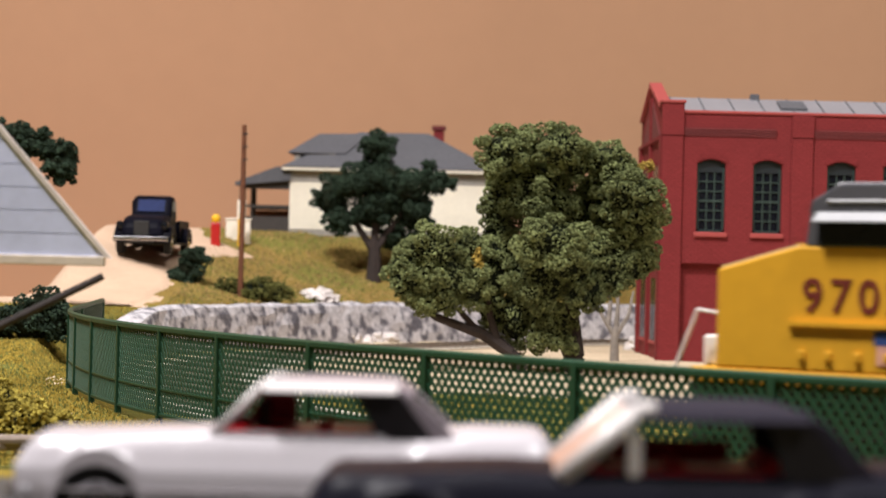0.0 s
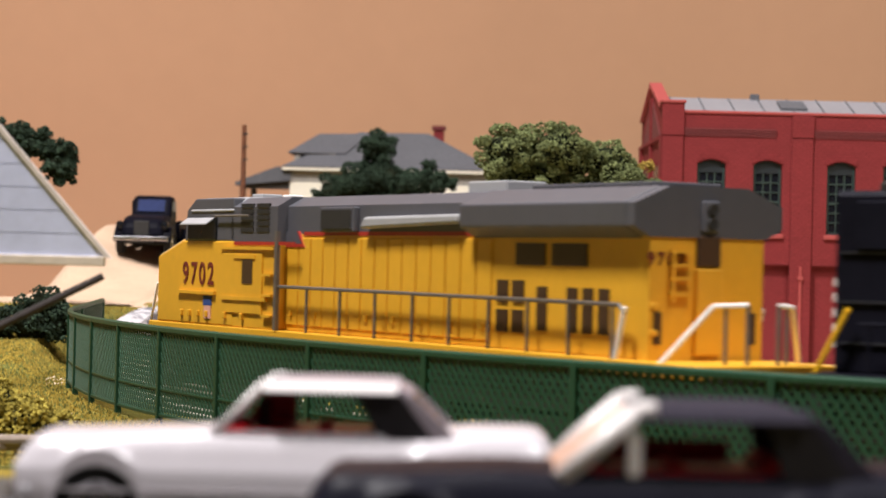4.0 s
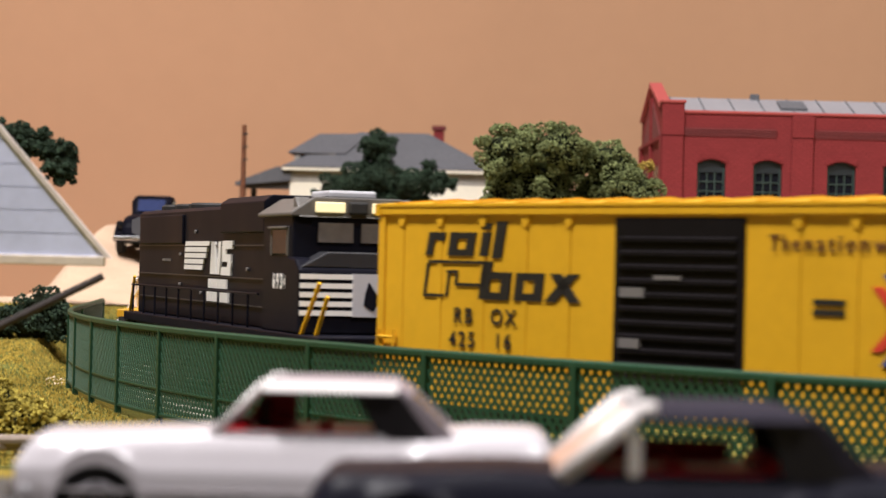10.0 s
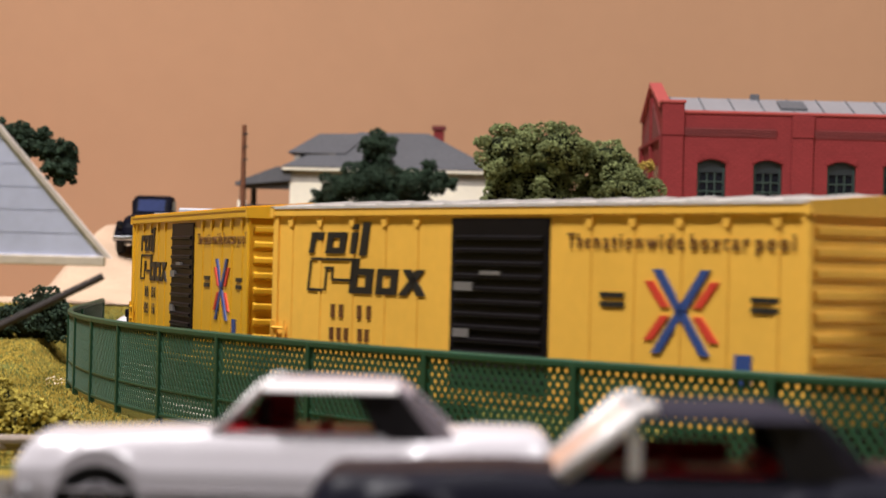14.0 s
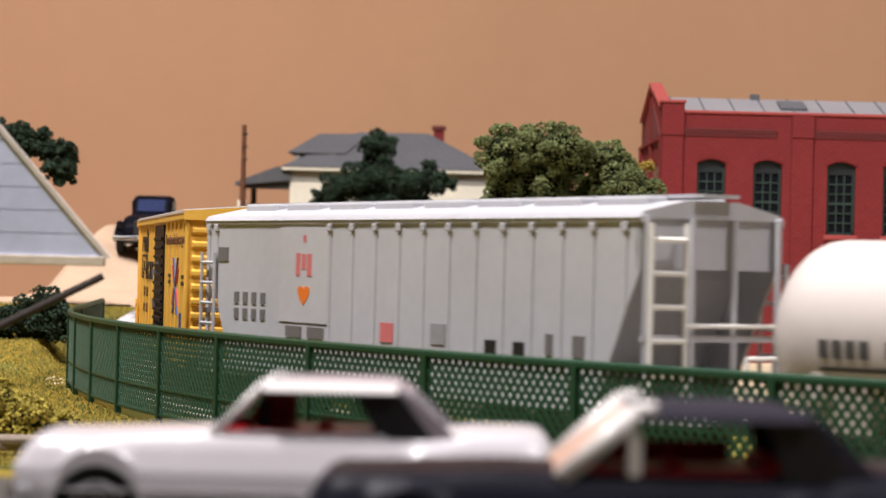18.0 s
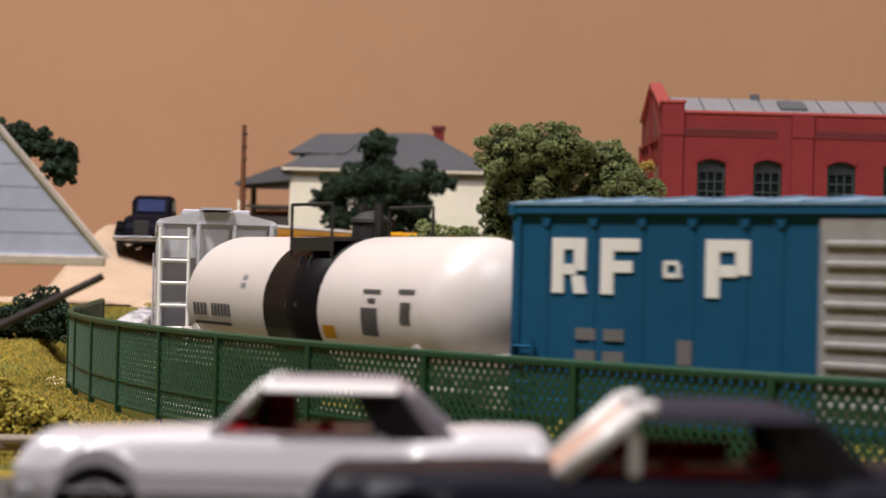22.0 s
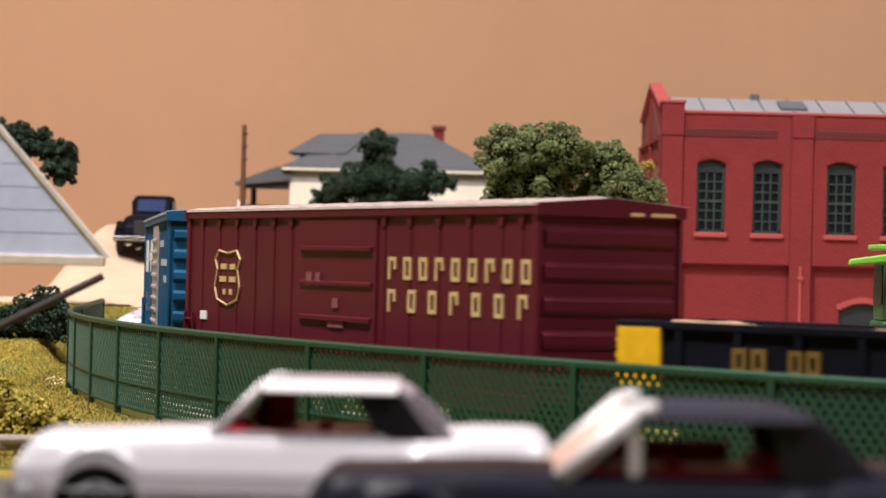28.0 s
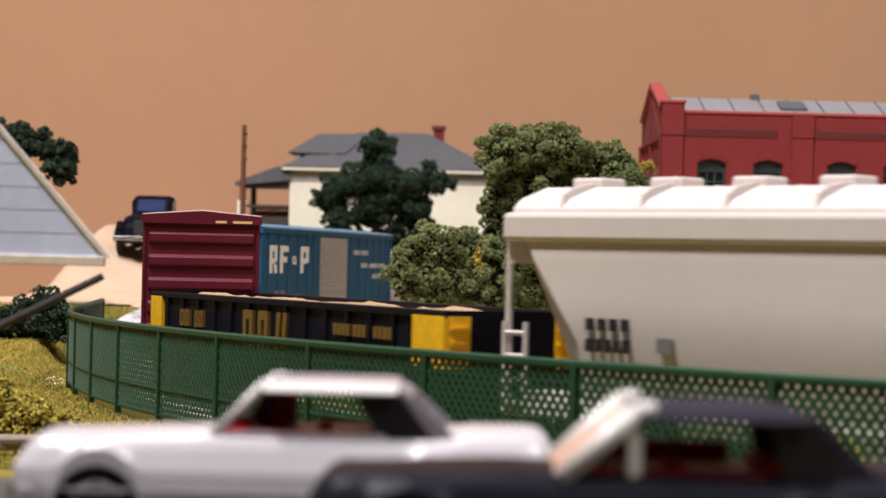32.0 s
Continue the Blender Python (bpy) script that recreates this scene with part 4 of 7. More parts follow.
def gondola():
    L, W, bog, sill, top = 194.0, 33.5, 140.0, 10.5, 28.5
    car = start_car("gondola", "black gondola with yellow end panels and a tan load", "gondola car", 1.1637, bog, L)
    half = W / 2 - 0.9
    part("floor_pan", abox(-L / 2 + 1, L / 2 - 1, -half, half, sill - 1.5, sill + 1), M_BLACK, car)
    for s in (1, -1):
        part("side_wall", abox(-L / 2, L / 2, *sorted((s * (half - 0.9), s * half)), sill - 1.5, top - 0.6), M_BLACK, car)
        part("top_rail", abox(-L / 2, L / 2, *sorted((s * (half - 1.2), s * (half + 0.9))), top - 1.6, top, bevel=0.3), M_BLACK, car)
        part("end_wall", abox(*sorted((s * (L / 2 - 1), s * L / 2)), -half, half, sill - 1.5, top), M_BLACK, car)
        fx = side_map(L, s)
        for i in range(14):
            u = 14 + (L - 28) * i / 13
            part("side_post", abox(*sorted((fx(u - 0.8), fx(u + 0.8))), *sorted((s * (half - 0.2), s * (half + 0.8))), sill - 1, top - 1.2, bevel=0.25), M_BLACK, car)
    bars("end_panel", L, half, [(0.5, 16.5, 9.5, 10.8), (178.2, 16.5, 15.6, 10.8)], M_YPAN, car, "yellow painted panel", proud=0.95)
    for s in (1, -1):
        for y0, y1 in ((-half, -half + 7), (half - 5, half)):
            part("end_panel", abox(*sorted((s * (L / 2 - 0.2), s * (L / 2 + 0.3))), y0, y1, 16.5, 27.3), M_YPAN, car, "yellow painted panel")
            for k in range(3):
                part("end_rung", abox(*sorted((s * (L / 2 + 0.3), s * (L / 2 + 1.0))), y0 + 0.5, y1 - 0.5, 18.5 + 3 * k, 19.2 + 3 * k), M_YPAN, car)
    marks = slotted(25.8, 19.8, 3.0, 4.4, 0, 1.0, 1.0) + slotted(29.8, 19.8, 3.0, 4.4, 0, 1.0, 1.0) + slotted(37.6, 19.8, 2.8, 4.4, 0, 0.9, 1.0) + slotted(41.2, 19.8, 2.8, 4.4, 0, 0.9, 1.0)
    marks += slotted(75.0, 15.4, 6.6, 10.0, 0, 2.2, 2.2, 0.01) + slotted(85.6, 15.4, 6.6, 10.0, 0, 2.2, 2.2) + [(97.4, 15.4, 2.4, 10.0, 1.2), (101.6, 15.4, 2.4, 10.0, 1.2)]
    marks += [(134.4 + 2.5 * i, 21.4, 1.9, 2.6) for i in range(4)] + [(146.0 + 2.5 * i, 21.4, 1.9, 2.6) for i in range(3)] + [(157.4 + 2.6 * i, 21.4, 2.0, 2.6) for i in range(4)]
    bars("lettering_block", L, half, marks, M_INKY, car, "yellow lettering block", proud=0.9)
    bm = bmesh.new()
    nx, ny = 60, 10
    g = [[bm.verts.new((-L / 2 + 3 + (L - 6) * i / nx, -half + 1.5 + (2 * half - 3) * j / ny,
                        top - 4.2 + 4.0 * math.sin(math.pi * j / ny) * (0.72 + 0.28 * abs(math.sin(i * 0.19))) + 1.2 * noise.noise((i * 0.4, j * 0.6, 2)))) for j in range(ny + 1)] for i in range(nx + 1)]
    for i in range(nx):
        for j in range(ny):
            bm.faces.new((g[i][j], g[i + 1][j], g[i + 1][j + 1], g[i][j + 1]))
    part("load", bm, M_LOAD, car, "tan lumpy load", smooth=True)
    for s in (1, -1):
        bogie(car, s * bog / 2, -s * turn_of(bog))
    return car


M_INKY = mat("yellow_ink", (112, 84, 28), 0.6, grain=0.02, blot=0.02)
gondola()


def white_hopper():
    L, W, bog, sill, eave = 180.0, 35.0, 130.0, 12.0, 47.0
    car = start_car("covered_hopper", "white round-sided covered hopper car with hatches along the roof", "hopper car", 1.3634, bog, L)
    half = W / 2
    prof = [(-half + 3.6 * max(0.0, 1 - q / 9) ** 2, sill + 1 + (eave - sill - 1) * q / 16) for q in range(14)] + [(-half + 0.15, 42.6), (-half + 0.3, 44.8), (-half + 0.6, eave)]
    full = prof + [(-y, z) for y, z in prof[::-1]]
    part("body", aprism(full, -L / 2 + 20, L / 2 - 20, "x"), M_WHITE, car, smooth=True).data.set_sharp_from_angle(angle=0.6)
    for s in (1, -1):
        bm = bmesh.new()
        a = [bm.verts.new((s * (L / 2 - 20), y, z)) for y, z in full]
        b = [bm.verts.new((s * (L / 2 - 20 + max(0, (z - 24)) / 23 * 16.5), y, z)) for y, z in full]
        n = len(full)
        for i in range(n):
            j = (i + 1) % n
            bm.faces.new((a[i], b[i], b[j], a[j]))
        bm.faces.new(b)
        bmesh.ops.remove_doubles(bm, verts=bm.verts, dist=0.001)
        bmesh.ops.recalc_face_normals(bm, faces=bm.faces)
        part("slope_sheet", bm, M_WHITE, car, smooth=True).data.set_sharp_from_angle(angle=0.6)
    part("roof", aprism([(-half + 0.6, eave), (-half + 1.0, eave + 2.4), (-half + 3.0, eave + 4.2), (-7, eave + 6.8), (7, eave + 6.8), (half - 3.0, eave + 4.2), (half - 1.0, eave + 2.4), (half - 0.6, eave)], -L / 2 + 2, L / 2 - 2, "x", bevel=0.4), M_WHITE, car)
    for s in (1, -1):
        part("eave_band", abox(-L / 2 + 1, L / 2 - 1, *sorted((s * (half - 1.4), s * (half + 1.0))), eave - 4.2, eave + 1.4, bevel=0.9), M_WHITE, car)
    for i in range(9):
        x = -L / 2 + 10 + (L - 20) * i / 8
        part("roof_hatch", abox(x - 4, x + 4, -3.6, 3.6, eave + 6.5, eave + 8.8, bevel=0.6), M_WHITE, car)
        for s in (1, -1):
            part("roof_bracket", aprism([(s * 6.6, eave + 6.4), (s * 6.6, eave + 7.6), (s * (half - 3.8), eave + 6.2), (s * (half - 1.8), eave + 5.0), (s * (half - 0.8), eave + 1.0), (s * (half - 3.0), eave + 3.0)], x - 5, x - 4.2, "x"), M_WHITE, car)
    for s in (1, -1):
        part("end_frame", abox(*sorted((s * (L / 2 - 3), s * (L / 2 - 2))), -half + 1, half - 1, 38.5, eave + 0.5), M_WHITE, car)
        part("end_sill", abox(*sorted((s * (L / 2 - 24), s * (L / 2))), -half + 1, half - 1, sill - 3.5, sill - 0.5, bevel=0.3), M_WHITE, car)
        for y in (-half + 1.4, half - 1.4):
            part("end_post", arod((s * (L / 2 - 1.2), y, sill - 3), (s * (L / 2 - 1.2), y, eave), 0.75, 6), M_WHITE, car)
        ladder("ladder", car, s * (half - 0.6), *sorted((s * (L / 2 - 1), s * (L / 2 - 6.6))), sill - 3, 27, 4, M_WHITE, axis="x", t=0.55)
        ladder("ladder", car, s * (L / 2 + 0.4), *sorted((-s * (half - 1), -s * (half - 8))), sill - 3, eave, 8, M_WHITE, t=0.45)
    part("side_sill", abox(-L / 2 + 3, L / 2 - 3, -half + 4, half - 4, sill - 2, sill + 1.4), M_WHITE, car)
    bars("marking_bar", L, half, [(22.8 + 2.9 * i, 26.1, 1.8, 2.3) for i in range(4)] + [(22.8 + 2.3 * i, 22.0, 1.4, 2.5) for i in range(5)], M_INKK, car, "dark reporting mark bar", proud=0.3)
    bars("stencil_patch", L, half, [(40.3, 22.4, 3.6, 2.8)], M_INKG, car, "faint grey stencil patch", proud=0.2)
    for i in range(3):
        x = -L / 2 + 44 + (L - 88) * i / 2
        part("outlet_bay", aprism([(x - 16, sill + 1), (x + 16, sill + 1), (x + 5, 5.5), (x - 5, 5.5)], -11, 11, "y", bevel=0.3), M_WHITE, car)
    for s in (1, -1):
        bogie(car, s * bog / 2, -s * turn_of(bog))
    return car


white_hopper()


def handrail(car, pts, posts, material, foot, r=0.42):
    """A rail through pts with posts down to the walkway."""
    for a, b in zip(pts, pts[1:]):
        part("handrail", arod(a, b, r, 6), material, car)
    for x, y, z in posts:
        part("stanchion", arod((x, y, foot), (x, y, z), r, 6), material, car)


def diesel_base(car, length, deck=21.0, wide=16.5, paint=None, bog=150.0):
    part("walkway", abox(-length / 2, length / 2, -wide, wide, deck - 2.6, deck, bevel=0.3), paint, car)
    part("side_frame", abox(-length / 2 + 5, length / 2 - 5, -13.6, 13.6, 9.6, deck - 2.8, bevel=0.4), M_FRAME, car, "dark underframe")
    part("fuel_tank", abox(-32, 32, -13, 13, 5.0, deck - 3, bevel=1.5), M_FRAME, car)
    for s in (1, -1):
        part("pilot", abox(*sorted((s * (length / 2 - 3), s * (length / 2))), -wide + 0.5, wide - 0.5, 4.0, deck - 2, bevel=0.4), M_FRAME, car)
        bogie(car, s * bog / 2, -s * turn_of(bog), 3, 42.0, 5.4)


def yellow_diesel():
    L, bog = 250.0, 150.0
    car = start_car("diesel_locomotive", "yellow and grey diesel locomotive with a wide nose cab", "locomotive", -0.4632, bog, L)
    diesel_base(car, L, paint=M_YEL)
    nb = [(120, 21), (120, 38.3), (104, 42.6), (72, 42.6), (72, 21)]
    part("nose", aprism(nb, -16.2, 16.2, "y", bevel=0.5), M_YEL, car)
    part("front_box", abox(121, 125.5, -11, 11, 21, 26.5, bevel=0.5), M_INKW, car, "pale box on the front platform")
    part("nose_top", aprism([(119.4, 38.9), (104, 43.0), (104, 42.6), (119.4, 38.4)], -15.6, 15.6, "y"), M_YELP, car, "pale nose top")
    for y in (-7, -2, 3):
        part("nose_vent", abox(106, 110, y, y + 2.5, 41.4, 43.2, bevel=0.3), M_YEL, car)
    part("cab", aprism([(103, 42.4), (102, 50.4), (96.5, 53.4), (73, 53.4), (72, 42.4)], -16.0, 16.0, "y", bevel=0.4), M_GREYD, car, "grey cab with dark windows")
    part("cab_roof", aprism([(-16.4, 50.3), (-12.0, 53.7), (12.0, 53.7), (16.4, 50.3), (16.2, 49.9), (-16.2, 49.9)], 72.5, 99.0, "x", bevel=0.3), M_GREYP, car)
    part("windshield", abox(101.8, 102.9, -14.5, 14.5, 43.4, 49.6), M_GLASS, car, "dark windshield")
    for s in (1, -1):
        y = sorted((s * 15.8, s * 16.4))
        part("side_window", abox(82.5, 100.6, *y, 42.8, 48.6, bevel=0.2), M_GLASS, car, "dark cab window")
        part("sun_visor", aprism([(s * 16.2, 48.6), (s * 18.6, 46.9), (s * 18.6, 46.6), (s * 16.2, 48.2)], 84, 100.5, "x"), M_GREYP, car)
        for k, x in enumerate((64.5, 55.5)):
            for i in range(5):
                part("vent_louvre", abox(x - 3.6, x + 3.6, *sorted((s * 15.7, s * 16.2)), 44.8 + 1.5 * i, 45.8 + 1.5 * i), M_FRAME, car)
        # cab-side fittings
        part("side_ledge", abox(82, 105.5, *sorted((s * 16.0, s * 17.0)), 28.8, 29.6), M_YEL, car)
        part("side_door", abox(55, 78, *sorted((s * 15.9, s * 16.5)), 24.5, 39.5, bevel=0.2), M_YEL, car)
        part("door_window", abox(60, 66, *sorted((s * 16.2, s * 16.65)), 32.0, 38.0), M_GLASSB, car, "brownish window")
        part("door_frame", abox(58.6, 71, *sorted((s * 16.3, s * 16.8)), 38.2, 39.0), M_YEL, car)
        part("door_frame", abox(52, 78, *sorted((s * 16.3, s * 16.9)), 27.8, 28.8), M_YEL, car)
        part("door_frame", abox(48, 79, *sorted((s * 16.0, s * 16.8)), 40.4, 41.2), M_YEL, car)
        for i in range(3):
            part("door_step", abox(49, 54, *sorted((s * 16.0, s * 17.0)), 24 + 5 * i, 24.6 + 5 * i), M_YEL, car)
        part("emblem", abox(84.5, 89.5, *sorted((s * 16.0, s * 16.45)), 26.0, 28.4), M_INKB, car, "small blue emblem")
        part("emblem", abox(85.0, 89.0, *sorted((s * 16.0, s * 16.42)), 22.6, 26.0), M_INKP, car, "small pink striped emblem")
        for x in (103, 98, 92.5, 87, 76, 66):
            part("bracket", abox(x - 0.6, x + 0.6, *sorted((s * 16.0, s * 17.0)), 23.0, 24.6, bevel=0.2), M_YEL, car)
        rot = Matrix(((-1, 0, 0), (0, 0, 1), (0, 1, 0))) if s > 0 else Matrix(((1, 0, 0), (0, 0, -1), (0, 1, 0)))
        words("road_number", "9702", 5.6, M_INKO, car, Matrix.Translation((0.0933, s * 0.01635, 0.0338)) @ rot.to_4x4(), "dark red road number")
    # long hood
    part("cab_back", abox(47.5, 74, -16.0, 16.0, 21, 42.2, bevel=0.3), M_YEL, car)
    part("equipment_roof", aprism([(-16.0, 42.0), (-16.0, 51.0), (-12, 53.4), (12, 53.4), (16.0, 51.0), (16.0, 42.0)], 47.5, 74, "x"), M_GREYD, car)
    hh = 13.2
    part("long_hood", abox(-103, 48.5, -hh, hh, 21, 44.6, bevel=0.3), M_YEL, car)
    part("hood_roof", aprism([(-hh, 44.4), (-hh, 51.0), (-9, 53.4), (9, 53.4), (hh, 51.0), (hh, 44.4)], -103, 48.5, "x"), M_GREYD, car)
    for s in (1, -1):
        part("stripe", abox(-103, 38.5, *sorted((s * (hh - 0.2), s * (hh + 0.18))), 44.0, 44.9), M_RED, car, "thin red stripe")
        part("stripe", abox(38, 72, *sorted((s * 15.9, s * 16.25)), 41.6, 42.4), M_RED, car, "thin red stripe")
        for i in range(15):
            x = 44 - 6.4 * i
            if x > -47:
                part("hood_door", abox(x - 2.9, x + 2.9, *sorted((s * (hh - 0.1), s * (hh + 0.35))), 22.5, 43.4, bevel=0.15), M_YEL, car)
                if i % 2 == 0:
                    part("door_latch", abox(x - 0.5, x + 0.5, *sorted((s * hh, s * (hh + 0.9))), 24.5, 26, bevel=0.15), M_YEL, car)
        part("grey_flash", aprism([(48.6, 41.9), (38.6, 41.9), (41.4, 45.0), (48.6, 45.0)], *sorted((s * (hh - 0.2), s * (hh + 0.5))), axis="y"), M_GREYD, car, "slanted grey paint break")
        part("stripe", aprism([(48.6, 41.2), (37.4, 41.2), (40.6, 45.0), (41.5, 45.0), (38.7, 42.0), (48.6, 42.0)], *sorted((s * (hh - 0.2), s * (hh + 0.56))), axis="y"), M_RED, car, "thin red stripe")
        part("intake_box", abox(10.5, 27.5, *sorted((s * (hh - 0.2), s * (hh + 1.6))), 44.8, 50.6, bevel=0.3), M_GREYD, car)
        part("intake_screen", abox(11.6, 26.4, *sorted((s * (hh + 1.4), s * (hh + 1.9))), 45.6, 49.9), M_FRAME, car)
        part("blower_duct", aprism([(6, 45.5), (4, 48.2), (-38, 48.6), (-38, 46.6)], *sorted((s * (hh - 0.2), s * (hh + 2.6))), axis="y", bevel=0.6), M_GREYP, car)
        # flared radiator section
        part("radiator_wing", aprism([(s * hh, 43.6), (s * 17.0, 45.8), (s * 17.2, 50.4), (s * 9, 53.8), (s * 9, 44)], -102, -41, "x", bevel=0.35), M_GREYD, car)
        for x0, x1 in ((-69, -58), (-84, -71.5)):
            part("hood_screen", abox(x0, x1, *sorted((s * (hh - 0.1), s * (hh + 0.3))), 38.2, 42.6), M_GLASSB, car, "dark intake screen")
        for x in (-53, -59):
            for z in (24.5, 30.5):
                part("hood_screen", abox(x - 2.2, x + 2.2, *sorted((s * (hh - 0.1), s * (hh + 0.3))), z, z + 4.6), M_GLASSB, car, "dark intake screen")
        for x in (-68, -79, -84.5, -90):
            part("hood_screen", abox(x - 1.8, x + 1.8, *sorted((s * (hh - 0.1), s * (hh + 0.3))), 25.2, 34.0), M_GLASSB, car, "dark intake screen")
        posts = [(x, s * 16.0, 31.2) for x in (31, 14, -3, -20, -36, -52, -67, -82, -97)]
        handrail(car, [(46, s * 16.0, 31.6), (-99, s * 16.0, 31.2), (-101, s * 16.0, 29.5)], posts, M_RAILG, 21)
        part("handrail", arod((-101, s * 16.0, 30.8), (-98, s * 16.0, 21), 0.5, 6), M_INKW, car, "white painted grab rail")
        part("handrail", arod((-112, s * 16.4, 20), (-119, s * 9.0, 31.5), 0.5, 6), M_INKW, car, "white painted grab rail")
        part("handrail", arod((-119, s * 9.0, 31.5), (-122, s * 3.5, 31.8), 0.45, 6), M_INKW, car)
        part("stanchion", arod((-122, s * 3.5, 20), (-122, s * 3.5, 31.8), 0.45, 6), M_RAILG, car)
        part("stanchion", arod((-120, s * 7.0, 20), (-120, s * 7.0, 31.5), 0.4, 6), M_RAILG, car)
        part("handrail", arod((130, s * 14.0, 19), (125, s * 14.0, 31.0), 0.38, 6), M_INKW, car, "white painted grab rail")
        part("handrail", arod((125, s * 14.0, 31.0), (119.8, s * 14.0, 30.4), 0.3, 6), M_INKW, car)
        part("handrail", arod((124, s * 10.0, 20), (121.5, s * 10.0, 31.6), 0.4, 6), M_INKW, car)
        part("grab_iron", arod((82, s * 17.0, 48.8), (62, s * 17.0, 48.8), 0.3, 5), M_RAILG, car)
        part("ladder_post", abox(46.2, 47.4, *sorted((s * 15.8, s * 16.8)), 21, 45), M_RAILG, car)
    part("hood_end", aprism([(-hh, 21), (-hh, 44), (-17, 46), (-17, 50), (-9, 53.4), (9, 53.4), (17, 50), (17, 46), (hh, 44), (hh, 21)], -104.5, -102.5, "x"), M_YEL, car)
    part("hood_end_top", aprism([(-13.5, 44), (-17.1, 46), (-17.1, 50.2), (-9, 53.6), (9, 53.6), (17.1, 50.2), (17.1, 46), (13.5, 44)], -105.0, -102.3, "x"), M_GREYD, car)
    part("headlight_housing", abox(-105.9, -104.5, -1.9, 1.9, 45.0, 51, bevel=0.4), M_GREYD, car)
    for z in (46.6, 49.4):
        part("end_headlight", lathe(bmesh.new(), [(-106.3, 0.2), (-106.4, 1.1), (-105.6, 1.25)], 12, "x"), M_FRAME, car, "black headlight").location = (0, 0, z / 1000)
    # Raised plate; its dark brown stands for shade in the door recess.
    part("recess_shade", abox(-105.4, -104.4, -2.6, 2.6, 38.6, 44.4, bevel=0.3), M_GLASSB, car, "dark plate for the shaded end door recess")
    part("end_door", abox(-105.6, -104.4, -3.0, 3.0, 22, 38.2, bevel=0.3), M_YEL, car)
    for z in (33, 36, 38.5, 41):
        part("end_step", abox(-106.0, -104.2, 4.4, 8.6, z, z + 0.6), M_YEL, car)
    for y in (4.4, 8.6):
        part("step_rail", arod((-106.0, y, 32), (-106.0, y, 41.6), 0.25, 5), M_YEL, car)
    words("road_number", "9702", 2.4, M_INKO, car, Matrix.Translation((-0.1048, 0.0096, 0.0398)) @ Matrix(((0, 0, -1, 0), (-1, 0, 0, 0), (0, 1, 0, 0), (0, 0, 0, 1))), "small dark red road number")
    for y in (-11.4, 10.4):
        part("end_vent", abox(-104.9, -104.4, y, y + 1.6, 24, 30), M_GLASSB, car)
    for z in (25.5, 30.5):
        part("door_latch", abox(-105.0, -104.2, 11.2, 12.8, z, z + 1.2, bevel=0.2), M_YEL, car)
    # roof fittings
    ob = part("air_horn", abox(84, 90, -3, 3, 53.6, 55.0, bevel=0.3), M_GREYP, car)
    part("roof_box", abox(70, 74, -2, 2, 53.3, 54.6, bevel=0.3), M_INKW, car)
    part("exhaust", abox(-40, -24, -5, 5, 53.2, 56.0, bevel=0.3), M_GREYP, car)
    part("radiator_hatch", abox(-98, -55, -8, 8, 53.6, 54.6, bevel=0.3), M_GREYD, car)
    return car


M_GREYD = mat("dark_harbour_grey", (78, 78, 84), 0.5, grain=0.04, blot=0.06)
M_GREYP = mat("pale_harbour_grey", (158, 158, 160), 0.45, grain=0.04, blot=0.06)
M_YELP = mat("pale_nose", (206, 182, 140), 0.7)
M_GLASSB = mat("brown_screen", (66, 44, 26), 0.5)
M_INKP = mat("pink_ink", (214, 160, 140), 0.6)
M_RAILG = mat("grey_handrail", (96, 88, 80), 0.5)
yellow_diesel()


